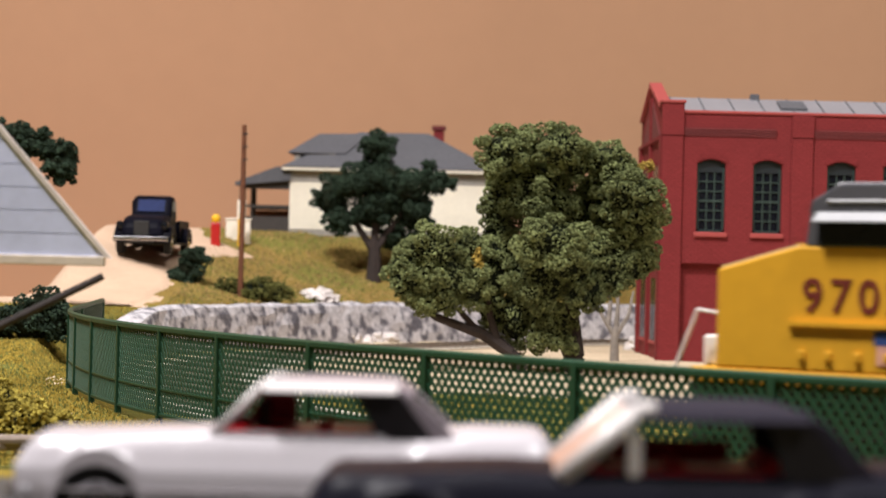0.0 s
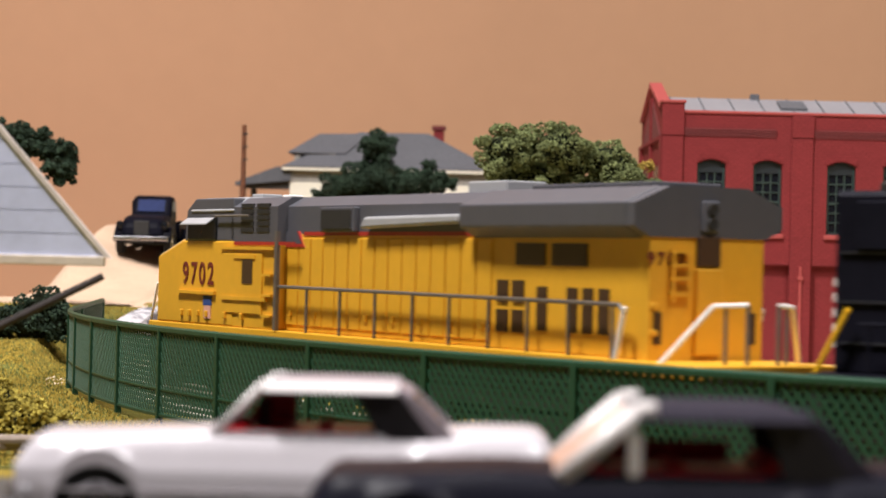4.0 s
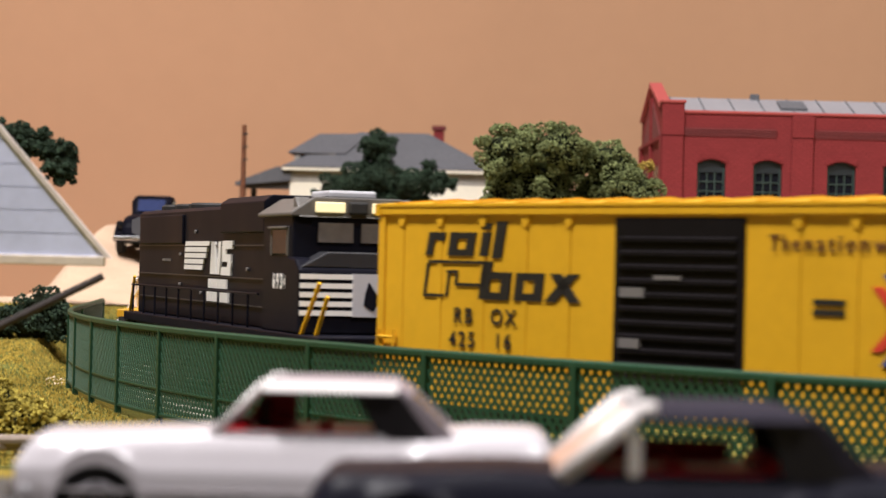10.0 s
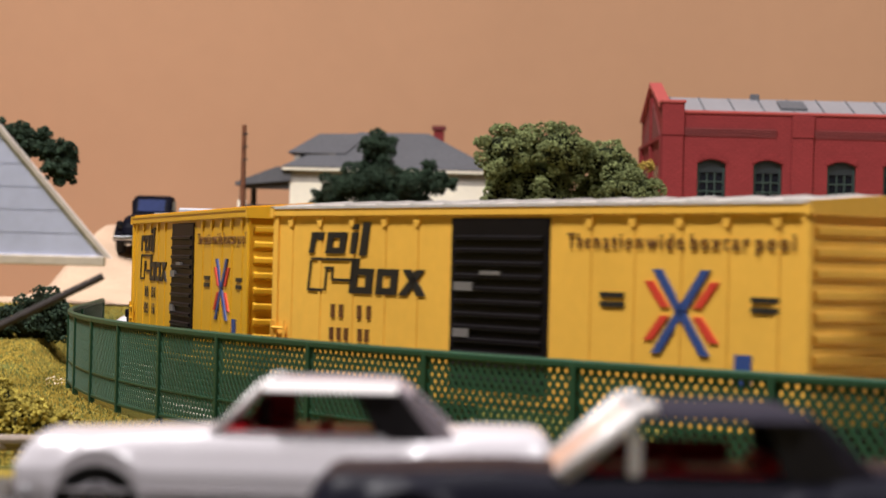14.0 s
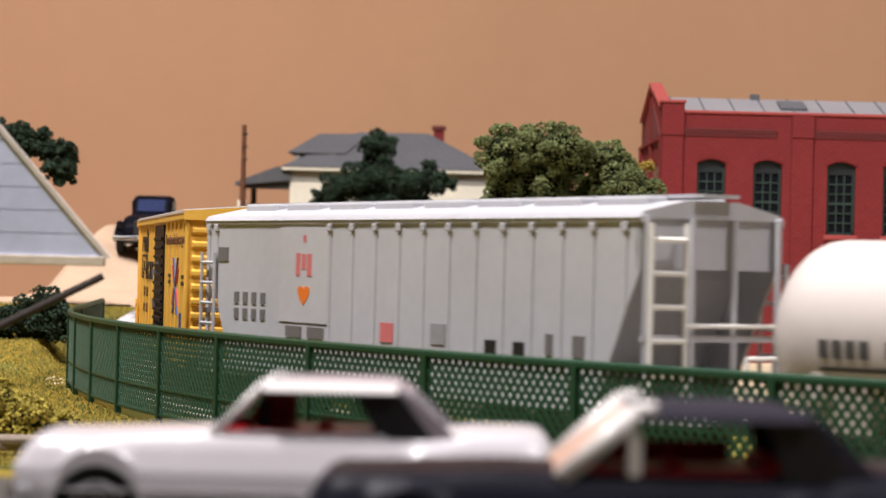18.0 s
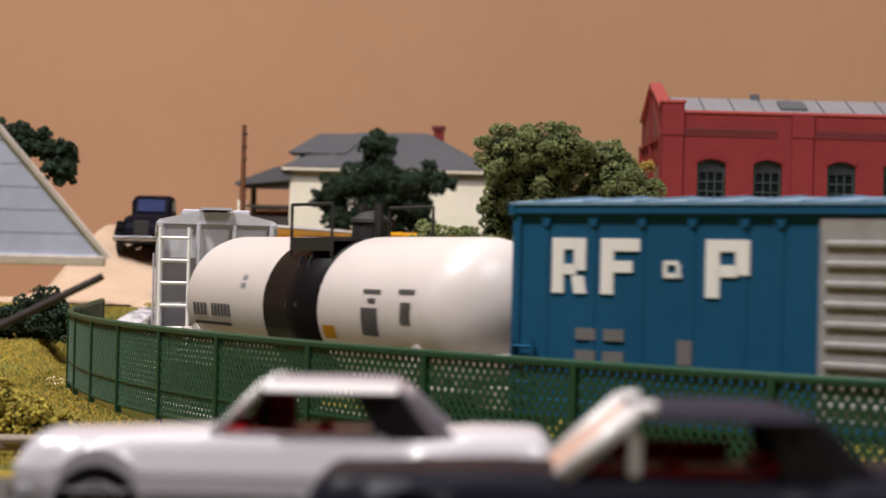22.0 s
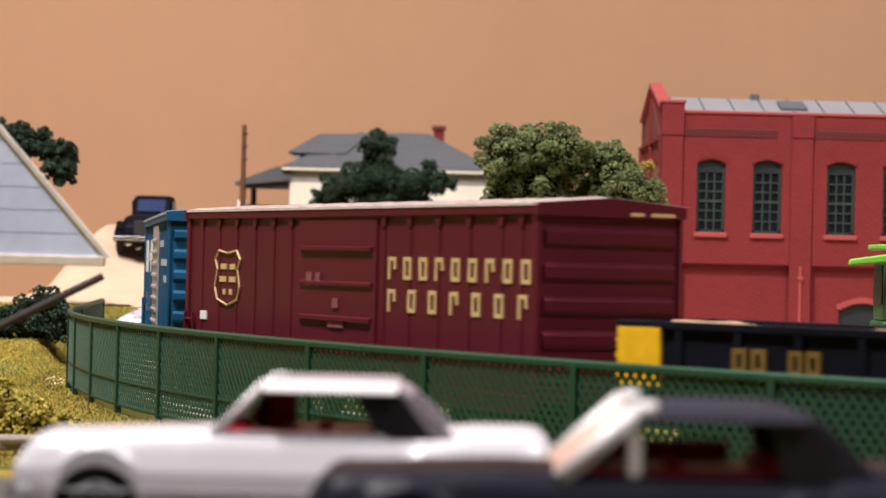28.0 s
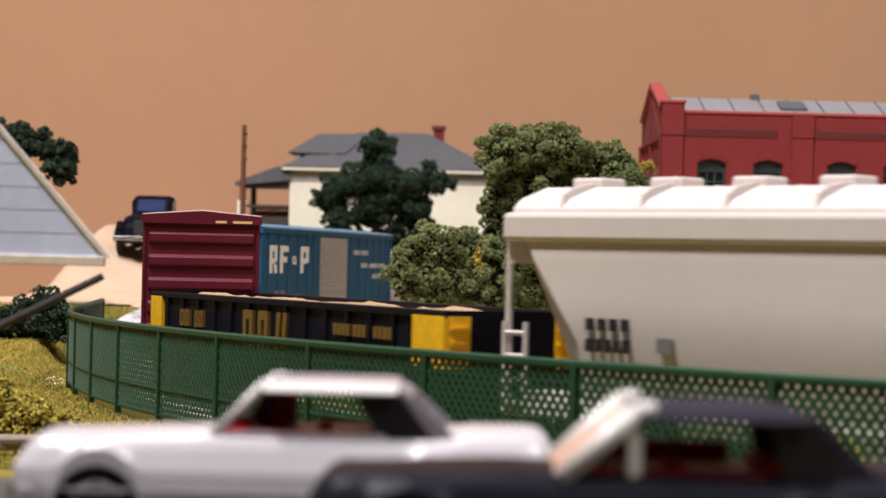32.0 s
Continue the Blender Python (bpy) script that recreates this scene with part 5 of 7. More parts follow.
def black_diesel():
    L, bog = 222.0, 145.0
    car = start_car("diesel_locomotive", "black diesel locomotive with white stripes, running long hood first", "locomotive", -0.2138, bog, L)
    diesel_base(car, L, paint=M_BLACK, bog=bog)
    hh = 12.6
    part("long_hood", abox(-58, 108, -hh, hh, 21, 49.5, bevel=0.4), M_BLACK, car)
    part("hood_roof", aprism([(-hh, 49), (-hh, 51.2), (-hh + 1.4, 52.2), (hh - 1.4, 52.2), (hh, 51.2), (hh, 49)], -50, 108, "x"), M_BLACK, car)
    part("dynamic_brake", aprism([(-hh - 1.2, 44.8), (-hh - 1.2, 52.6), (-hh + 1, 54.2), (hh - 1, 54.2), (hh + 1.2, 52.6), (hh + 1.2, 44.8)], -50, -4, "x", bevel=0.3), M_BLACK, car)
    for i in range(3):
        ob = part("roof_fan", lathe(bmesh.new(), [(52, 8), (53.6, 8), (54.2, 7.2), (54.2, 1)], 18, "z"), M_FRAME, car)
        ob.location = ((97 - 19 * i) / 1000, 0, 0)
    for x in (38, 34, 29):
        part("roof_fitting", abox(x - 1.5, x + 1.5, -3, 3, 52, 54.4, bevel=0.4), M_FRAME, car)
    for s in (1, -1):
        yo = sorted((s * (hh - 0.2), s * (hh + 0.3)))
        part("radiator_screen", abox(44, 104, *sorted((s * (hh - 0.1), s * (hh + 0.8))), 42.0, 50.4, bevel=0.3), M_BLACK, car)
        for z in (41.4, 33.0, 26.0):
            part("panel_seam", abox(-50, 107, *sorted((s * hh, s * (hh + 0.45))), z, z + 0.35), M_BLACKG, car)
        for x in (70, 64):
            part("panel_plate", abox(x - 2.4, x + 2.4, *yo, 37.0, 37.7), M_INKG, car)
        for x, z in ((47, 44.6), (29, 45), (48, 38.6), (48, 30), (21, 28), (-31, 35)):
            part("latch", abox(x - 0.9, x + 0.9, *sorted((s * hh, s * (hh + 0.6))), z, z + 0.9, bevel=0.2), M_INKG, car)
        fx = (lambda x: x) if s > 0 else (lambda x: 27 - x)

        def blk(x0, x1, z0, z1, lean=0.0, mt=M_INKW, nm="emblem_stripe", label="white emblem stripe"):
            pts = [(fx(x0), z0), (fx(x1), z0), (fx(x1) - lean * s, z1), (fx(x0) - lean * s, z1)]
            part(nm, aprism(pts, *sorted((s * (hh - 0.1), s * (hh + 0.55))), axis="y"), mt, car, label)
        for i in range(5):
            z0 = 34.8 + i * 1.66
            blk(41.9 - i * 0.3, 19.0 - i * 2.0 + (1.0 if i % 2 else 0), z0, z0 + 1.28, 0.5)
        lb = {"nm": "lettering_block", "label": "white lettering in plain blocks"}
        blk(9.4, 6.0, 33.8, 42.6, 1.2, **lb)
        blk(6.2, 2.6, 33.8, 42.6, -1.6, **lb)
        blk(1.6, -1.6, 33.8, 42.6, 1.4, **lb)
        for z0, z1, x0, x1 in ((33.6, 35.8, -3.0, -13.4), (35.8, 37.2, -10.0, -14.0), (37.2, 39.2, -4.2, -13.8), (39.2, 40.6, -4.0, -7.8), (40.6, 42.8, -4.2, -15.0)):
            blk(x0, x1, z0, z1, 0.2, **lb)
        for i in range(7):
            blk(11.2 - 3.0 * i, 8.9 - 3.0 * i, 30.0, 32.5, nm="lettering_bar", label="small white lettering bar")
        for i in range(8):
            blk(12.8 - 3.1 * i, 10.4 - 3.1 * i, 26.4, 29.3, nm="lettering_bar", label="small white lettering bar")
    # cab trailing
    part("cab", abox(-84, -57, -15.6, 15.6, 21, 49.2, bevel=0.4), M_BLACK, car)
    # Roof of a black cab, coloured grey as lit from above.
    part("cab_roof", aprism([(-16.4, 48.4), (-16.4, 49.2), (-10.5, 53.0), (10.5, 53.0), (16.4, 49.2), (16.4, 48.4)], -85, -54, "x", bevel=0.3), M_GREYC, car, "cab roof painted grey for light from above")
    part("cab_face", aprism([(-81, 38), (-85, 48.6), (-83, 53), (-75, 53), (-75, 38)], -11.0, 11.0, "y"), M_BLACK, car)
    part("number_board", abox(-86, -84.6, -8.5, -3.4, 49.4, 51.8, bevel=0.2), M_LENS, car, "lit number board")
    part("number_board", abox(-86, -84.6, 3.4, 10.5, 49.4, 51.8, bevel=0.2), M_LENS, car, "lit number board")
    part("headlight", abox(-86.2, -84.4, -2.2, 2.4, 49.0, 52.0, bevel=0.5), M_FRAME, car)
    part("visor_face", aprism([(-85.4, 48.2), (-81, 53.0), (-79, 53.0), (-79, 48.2)], -14.2, 14.2, "y", bevel=0.3), M_GREYC, car)
    for y0, y1 in ((-9.5, -1), (1, 9.5)):
        part("windshield", abox(-84.6, -81.2, y0, y1, 42.4, 47.0), M_GLASSL, car, "reflective windshield")
    part("nose", aprism([(-79, 21), (-79, 39.4), (-88, 38.4), (-92, 36), (-92, 21)], -16.0, 16.0, "y", bevel=0.6), M_BLACK, car)
    part("nose_hood", aprism([(-15.6, 36.5), (-9, 40.2), (9, 40.2), (15.6, 36.5)], -91.4, -80, "x", bevel=0.3), M_BLACKG, car)
    for i in range(5):
        z = 25.4 + 2.1 * i
        part("nose_stripe", abox(-92.5, -91.9, -15.8, 15.8, z, z + 1.2), M_INKW, car, "white nose stripe")
    part("nose_plate", abox(-92.8, -92.2, -5.6, 3.2, 25.2, 35.2), M_HOPG, car, "pale emblem plate")
    part("emblem", aprism([(-1.8, 26.5), (0.6, 28), (0.2, 31), (-0.6, 33.4), (-2.2, 31), (-3.4, 29.2)], -93, -92.6, "x"), M_BLACK, car, "dark emblem silhouette")
    for s in (1, -1):
        part("side_window", abox(-80, -66.4, *sorted((s * 15.4, s * 15.95)), 39.4, 45.4, bevel=0.2), M_GLASS, car, "dark cab window")
        part("window_frame", abox(-81.2, -80, *sorted((s * 15.4, s * 16.1)), 39.0, 46.0, bevel=0.2), M_GREYC, car)
        part("window_frame", abox(-66.6, -65.4, *sorted((s * 15.4, s * 16.1)), 39.0, 46.0, bevel=0.2), M_GREYC, car)
        part("window_shade", abox(-81.2, -65.4, *sorted((s * 15.4, s * 16.8)), 45.4, 46.0, bevel=0.2), M_GREYC, car)
        rot = Matrix(((-1, 0, 0), (0, 0, 1), (0, 1, 0))) if s > 0 else Matrix(((1, 0, 0), (0, 0, -1), (0, 1, 0)))
        words("road_number", "6934", 3.5, M_INKW, car, Matrix.Translation((-0.0735, s * 0.01575, 0.0328)) @ rot.to_4x4(), "white road number")
        part("handrail", arod((-92, s * 15.6, 20), (-101, s * 13.6, 33), 0.5, 6), M_YPAN, car, "yellow grab rail")
        part("handrail", arod((-98, s * 13.6, 20), (-104, s * 12.5, 30), 0.5, 6), M_YPAN, car, "yellow grab rail")
        part("handrail", arod((111, s * 14.6, 20), (104.5, s * 14.6, 32), 0.5, 6), M_YPAN, car, "yellow grab rail")
        posts = [(x, s * 15.8, 29.5) for x in (100, 84, 68, 52, 36, 20, 4, -12, -28, -44)]
        handrail(car, [(102, s * 15.8, 29.5), (-54, s * 15.8, 29.5)], posts, M_BLACK, 21, 0.3)
    for x in (108.4,):
        for i in range(5):
            part("end_stripe", abox(107.8, 108.5, -hh + 0.5, hh - 0.5, 25.4 + 2.6 * i, 26.8 + 2.6 * i), M_INKW, car, "white end stripe")
    part("air_conditioner", abox(-80, -66, -6, 6, 52.8, 54.8, bevel=0.6), M_HOPG, car, "pale roof unit")
    part("air_horn", abox(-62, -58, -4, 4, 52.8, 55.0, bevel=0.4), M_HOPG, car)
    return car


M_BLACKG = mat("worn_black", (40, 40, 44), 0.45)
M_GREYC = mat("frame_and_lit_roof_grey", (92, 88, 84), 0.5)
M_GLASSL = mat("grey_glass", (110, 104, 100), 0.2)
black_diesel()


# ---------- brick works building ----------
def arch_pts(x0, x1, z0, z1, rise=2.2, n=7):
    """Outline of an opening with a shallow arched head."""
    pts = [(x0, z0), (x1, z0)]
    for i in range(n + 1):
        t = i / n
        pts.append((x1 + (x0 - x1) * t, z1 - rise + rise * math.sin(math.pi * t)))
    return pts


def wall_with_openings(length, height, openings, thick):
    """A wall in x-z with arched openings cut through, front at y = 0."""
    bm = bmesh.new()
    xs = sorted({0.0, length} | {o[0] for o in openings} | {o[1] for o in openings})
    for a, b in zip(xs, xs[1:]):
        holes = sorted([o for o in openings if o[0] <= a + 1e-6 and o[1] >= b - 1e-6], key=lambda o: o[2])
        z = 0.0
        for o in holes:
            if o[2] > z:
                box(bm, a, b, 0, thick, z, o[2])
            n, rise = 6, o[4]
            for i in range(n):
                t0, t1 = i / n, (i + 1) / n
                za, zb = (o[3] - rise + rise * math.sin(math.pi * t) for t in (t0, t1))
                xa, xb = a + (b - a) * t0, a + (b - a) * t1
                prism(bm, [(xa, za), (xb, zb), (xb, o[3] + 0.3), (xa, o[3] + 0.3)], 0, thick, "y")
            z = o[3] + 0.3
        box(bm, a, b, 0, thick, z, height)
    return bm


def brick_works():
    x0, y0 = 94.0, 1000.0
    b = thing("brick_building", Matrix.Translation((x0 / 1000, y0 / 1000, 0)), "red brick works building with arched industrial windows", "building")
    LEN, DEP, H = 250.0, 112.0, 108.0
    bay, first = 56.4, 9.2
    wins, doors = [], []
    for k in range(4):
        base = first + bay * k
        wins += [(base + 6.2, base + 18.6, 56.6, 88.2, 2.0), (base + 30.6, base + 43.0, 56.6, 88.2, 2.0)]
        doors.append((base + 19 if k else base + 300, base + 40 if k else base + 301, 0.0, 26.8, 4.0))
    doors = [d for d in doors if d[1] < LEN]
    doors = [(78.5, 100.0, 0.0, 27.0, 3.5), (135.0, 156.0, 0.0, 27.0, 3.5), (191.0, 212.0, 0.0, 27.0, 3.5)]
    # upper wall stands proud of the lower one
    up = [(w[0], w[1], w[2] - 43.5, w[3] - 43.5, w[4]) for w in wins]
    ob = part("upper_wall", wall_with_openings(LEN, H - 43.5, up, 3.0), M_BRICK, b)
    ob.location = (0, 0, 0.0435)
    ob = part("lower_wall", wall_with_openings(LEN, 43.4, doors, 3.0), M_BRICK, b)
    ob.location = (0, 0.0026, 0)
    part("belt_course", abox(0, LEN, -0.35, 2.7, 42.9, 43.5, bevel=0.15), M_BRICK, b)
    part("parapet_cap", abox(0, LEN, -0.7, 3.6, H, H + 1.3, bevel=0.3), M_BRICKL, b, "lighter red parapet coping")
    for k in range(5):
        px = bay * k
        part("pilaster", abox(px - (0 if k == 0 else 0.2), px + 9.0, -1.1, 2.8, 0, 98.0, bevel=0.2), M_BRICK, b)
        part("pilaster", abox(px - 0.2 if k else -0.4, px + 9.3, -1.4, 0.5, 98.2, 112.4 if k == 0 else H - 0.2, bevel=0.2), M_BRICK, b)
        if k < 4:
            for i in range(4):
                # Dark brick puts the shade beneath the parapet into these courses.
                part("corbel_course", abox(px + 9.2, px + bay - 7.0 if k < 3 else LEN - 1, -0.35 - 0.22 * i, 0.4, 98.2 + 0.95 * i, 98.9 + 0.95 * i), M_BRICKD, b)
    part("pilaster_cap", abox(-1.0, 10.0, -2.0, 9.0, 112.2, 113.6, bevel=0.35), M_BRICKL, b)
    for i, w in enumerate(wins):
        win = part("window", aprism(arch_pts(w[0] + 0.1, w[1] - 0.1, w[2] + 0.1, w[3] - 0.1, 1.9), 2.4, 2.8, "y"), M_GLASSW, b, "dark multi-pane arched window")
        fr = bmesh.new()
        box(fr, w[0] + 0.1, w[0] + 1.2, 1.4, 2.5, w[2], w[3] - 1.2)
        box(fr, w[1] - 1.2, w[1] - 0.1, 1.4, 2.5, w[2], w[3] - 1.2)
        box(fr, w[0] + 0.1, w[1] - 0.1, 1.4, 2.5, w[2], w[2] + 1.1)
        part("window_frame", fr, M_GREENF, win, "dark green frame")
        part("window_head", aprism(arch_pts(w[0] + 0.15, w[1] - 0.15, w[3] - 5.6, w[3] - 0.1, 1.9), 1.6, 2.5, "y"), M_GREENK, win, "dark arched head panel")
        for k in range(1, 3):
            xx = w[0] + 1.2 + (w[1] - w[0] - 2.4) * k / 3
            part("muntin", abox(xx - 0.28, xx + 0.28, 1.9, 2.5, w[2] + 1, w[3] - 5.4), M_GREENM, win)
        for k in range(1, 6):
            zz = w[2] + 1 + (w[3] - 5.4 - w[2] - 1) * k / 6
            t = 0.5 if k == 3 else 0.28
            part("muntin", abox(w[0] + 1, w[1] - 1, 1.8, 2.55, zz - t, zz + t), M_GREENM, win)
        part("window_sill", abox(w[0] - 1.0, w[1] + 1.0, -1.2, 1.0, w[2] - 2.2, w[2] - 0.1, bevel=0.3), M_BRICKL, win, "projecting red sill")
        # flat arch of headers
        n = 9
        for k in range(n):
            xa = w[0] - 0.6 + (w[1] - w[0] + 1.2) * k / n
            xb = w[0] - 0.6 + (w[1] - w[0] + 1.2) * (k + 1) / n
            tm = ((k + 0.5) / n)
            zb = w[3] - 1.9 + 1.9 * math.sin(math.pi * min(1, max(0, tm)))
            part("arch_brick", abox(xa + 0.08, xb - 0.08, -0.45, 0.3, zb + 0.25, zb + 3.0), M_BRICK, win)
    for d in doors:
        part("door", aprism(arch_pts(d[0] + 0.1, d[1] - 0.1, 0, d[3] - 0.1, 3.4), 4.4, 5.2, "y"), M_GREENK, b, "dark arched doorway")
        n = 11
        for k in range(n):
            xa, xb = (d[0] - 0.8 + (d[1] - d[0] + 1.6) * q / n for q in (k, k + 1))
            zb = d[3] - 3.5 + 3.5 * math.sin(math.pi * (k + 0.5) / n)
            part("arch_brick", abox(xa + 0.08, xb - 0.08, 2.1, 3.2, zb + 0.3, zb + 2.8), M_BRICKL, b)
    part("downpipe", arod((61.0, -1.2, 0), (61.0, -1.2, 42.5), 0.7, 8), M_BRICKL, b)
    part("pipe_head", abox(59.8, 62.2, -2.2, -0.2, 36.5, 38.2, bevel=0.2), M_BRICKL, b)
    # gable end, facing the tree
    gz = [(0, 0), (DEP, 0), (DEP, 110.5), (DEP - 9, 110.5), (DEP / 2, 124.2), (9, 112.0), (0, 112.0)]
    part("gable_wall", aprism([(p, q) for p, q in gz], 0.6, 3.6, "x"), M_BRICK, b)
    rake = [(7, 110.9), (DEP / 2, 123.6), (DEP - 8, 109.6), (DEP - 8, 111.2), (DEP / 2, 125.4), (7, 112.6)]
    part("gable_coping", aprism(rake, -1.2, 4.4, "x", bevel=0.2), M_BRICKL, b)
    part("gable_panel", aprism([(14, 99), (DEP / 2 - 3.5, 99), (DEP / 2 - 3.5, 116.0)], 0.1, 0.7, "x"), M_BRICKD, b)
    part("gable_panel", aprism([(DEP / 2 + 3.5, 99), (DEP - 14, 99), (DEP / 2 + 3.5, 116.0)], 0.1, 0.7, "x"), M_BRICKD, b)
    for p0, p1, top in ((0, 9, 98), (DEP / 2 - 3.5, DEP / 2 + 3.5, 118), (DEP - 9, DEP, 98)):
        part("gable_pilaster", abox(-0.7, 0.7, p0 if p0 else 0.6, p1, 0, top, bevel=0.2), M_BRICK, b)
    part("gable_cornice", abox(-0.9, 0.7, 9, DEP, 96.8, 98.4, bevel=0.2), M_BRICK, b)
    part("gable_belt", abox(-0.5, 0.7, 9, DEP, 43.0, 43.9), M_BRICK, b)
    for p in (16, 26, 36, 66, 77, 88):
        for z0, z1 in ((58, 86), (8, 36)):
            w = part("window", abox(0.2, 0.75, p, p + 6, z0, z1), M_GLASSW, b, "narrow dark gable window")
            part("window_head", abox(-0.3, 0.4, p - 0.5, p + 6.5, z1, z1 + 2), M_BRICK, w)
            part("window_sill", abox(-0.5, 0.5, p - 0.5, p + 6.5, z0 - 1.2, z0), M_BRICKL, w)
    part("back_wall", abox(0.6, LEN, DEP - 3, DEP, 0, 110), M_BRICK, b)
    part("far_wall", abox(LEN - 3, LEN, 3, DEP - 3, 0, 110), M_BRICK, b)
    part("roof", aprism([(3.2, 104), (DEP / 2, 118.8), (DEP - 3.2, 104), (DEP - 3.2, 103), (3.2, 103)], 3.8, LEN - 3.2, "x"), M_SKYL, b, "grey sheet roof")
    slope = math.atan2(14.8, DEP / 2 - 3.2)
    for k in range(18):
        xx = 8 + k * 13.4
        ob = part("roof_seam", abox(-0.25, 0.25, 0, (DEP / 2 - 3.4) / math.cos(slope), 0, 0.5), M_SHING, b)
        ob.matrix_basis = Matrix.Translation((xx / 1000, 0.0033, 0.1040)) @ Matrix.Rotation(slope, 4, "X")
    ob = part("roof_hatch", abox(0, 12, 0, 16, 0, 1.8, bevel=0.3), M_SHING, b, "dark roof hatch")
    ob.matrix_basis = Matrix.Translation((0.056, 0.033, 0.1118)) @ Matrix.Rotation(slope, 4, "X")
    part("roof_vent", abox(45, 49, 54, 58, 118, 121, bevel=0.4), M_SHING, b)
    return b


M_BRICKL = mat("red_coping", (158, 66, 62), 0.75, grain=0.05, size=500)
M_BRICKD = mat("dark_and_shade_brick", (112, 42, 42), 0.8, grain=0.06, size=700)
M_GLASSW = mat("sooty_glass", (22, 24, 30), 0.15, blot=0.2, spec=0.6)
M_GREENK = mat("green_black_paint", (22, 30, 34), 0.5)
M_GREENM = mat("muntin_green", (46, 62, 56), 0.5)


def brick_relief(m):
    """Courses of brick: a fine running-bond relief and slight tone from brick to brick."""
    nt = m.node_tree
    bs = nt.nodes["Principled BSDF"]
    tc = nt.nodes.new("ShaderNodeTexCoord")
    sep = nt.nodes.new("ShaderNodeSeparateXYZ")
    nt.links.new(tc.outputs["Object"], sep.inputs[0])
    add = nt.nodes.new("ShaderNodeMath")
    nt.links.new(sep.outputs[0], add.inputs[0])
    nt.links.new(sep.outputs[1], add.inputs[1])
    com = nt.nodes.new("ShaderNodeCombineXYZ")
    nt.links.new(add.outputs[0], com.inputs[0])
    nt.links.new(sep.outputs[2], com.inputs[1])
    br = nt.nodes.new("ShaderNodeTexBrick")
    nt.links.new(com.outputs[0], br.inputs["Vector"])
    br.inputs["Scale"].default_value = 100.0
    br.inputs["Brick Width"].default_value, br.inputs["Row Height"].default_value = 0.30, 0.12
    br.inputs["Mortar Size"].default_value = 0.014
    br.inputs["Color1"].default_value, br.inputs["Color2"].default_value = (1, 1, 1, 1), (0.9, 0.9, 0.9, 1)
    br.inputs["Mortar"].default_value = (0.58, 0.58, 0.58, 1)
    old = bs.inputs["Base Color"].links[0].from_socket
    mul = nt.nodes.new("ShaderNodeVectorMath")
    mul.operation = "MULTIPLY"
    nt.links.new(old, mul.inputs[0])
    nt.links.new(br.outputs["Color"], mul.inputs[1])
    nt.links.new(mul.outputs[0], bs.inputs["Base Color"])
    bp = nt.nodes.new("ShaderNodeBump")
    bp.inputs["Strength"].default_value, bp.inputs["Distance"].default_value = 0.5, 0.0003
    nt.links.new(br.outputs["Color"], bp.inputs["Height"])
    nt.links.new(bp.outputs[0], bs.inputs["Normal"])


for m_ in (M_BRICK, M_BRICKD):
    brick_relief(m_)
brick_works()


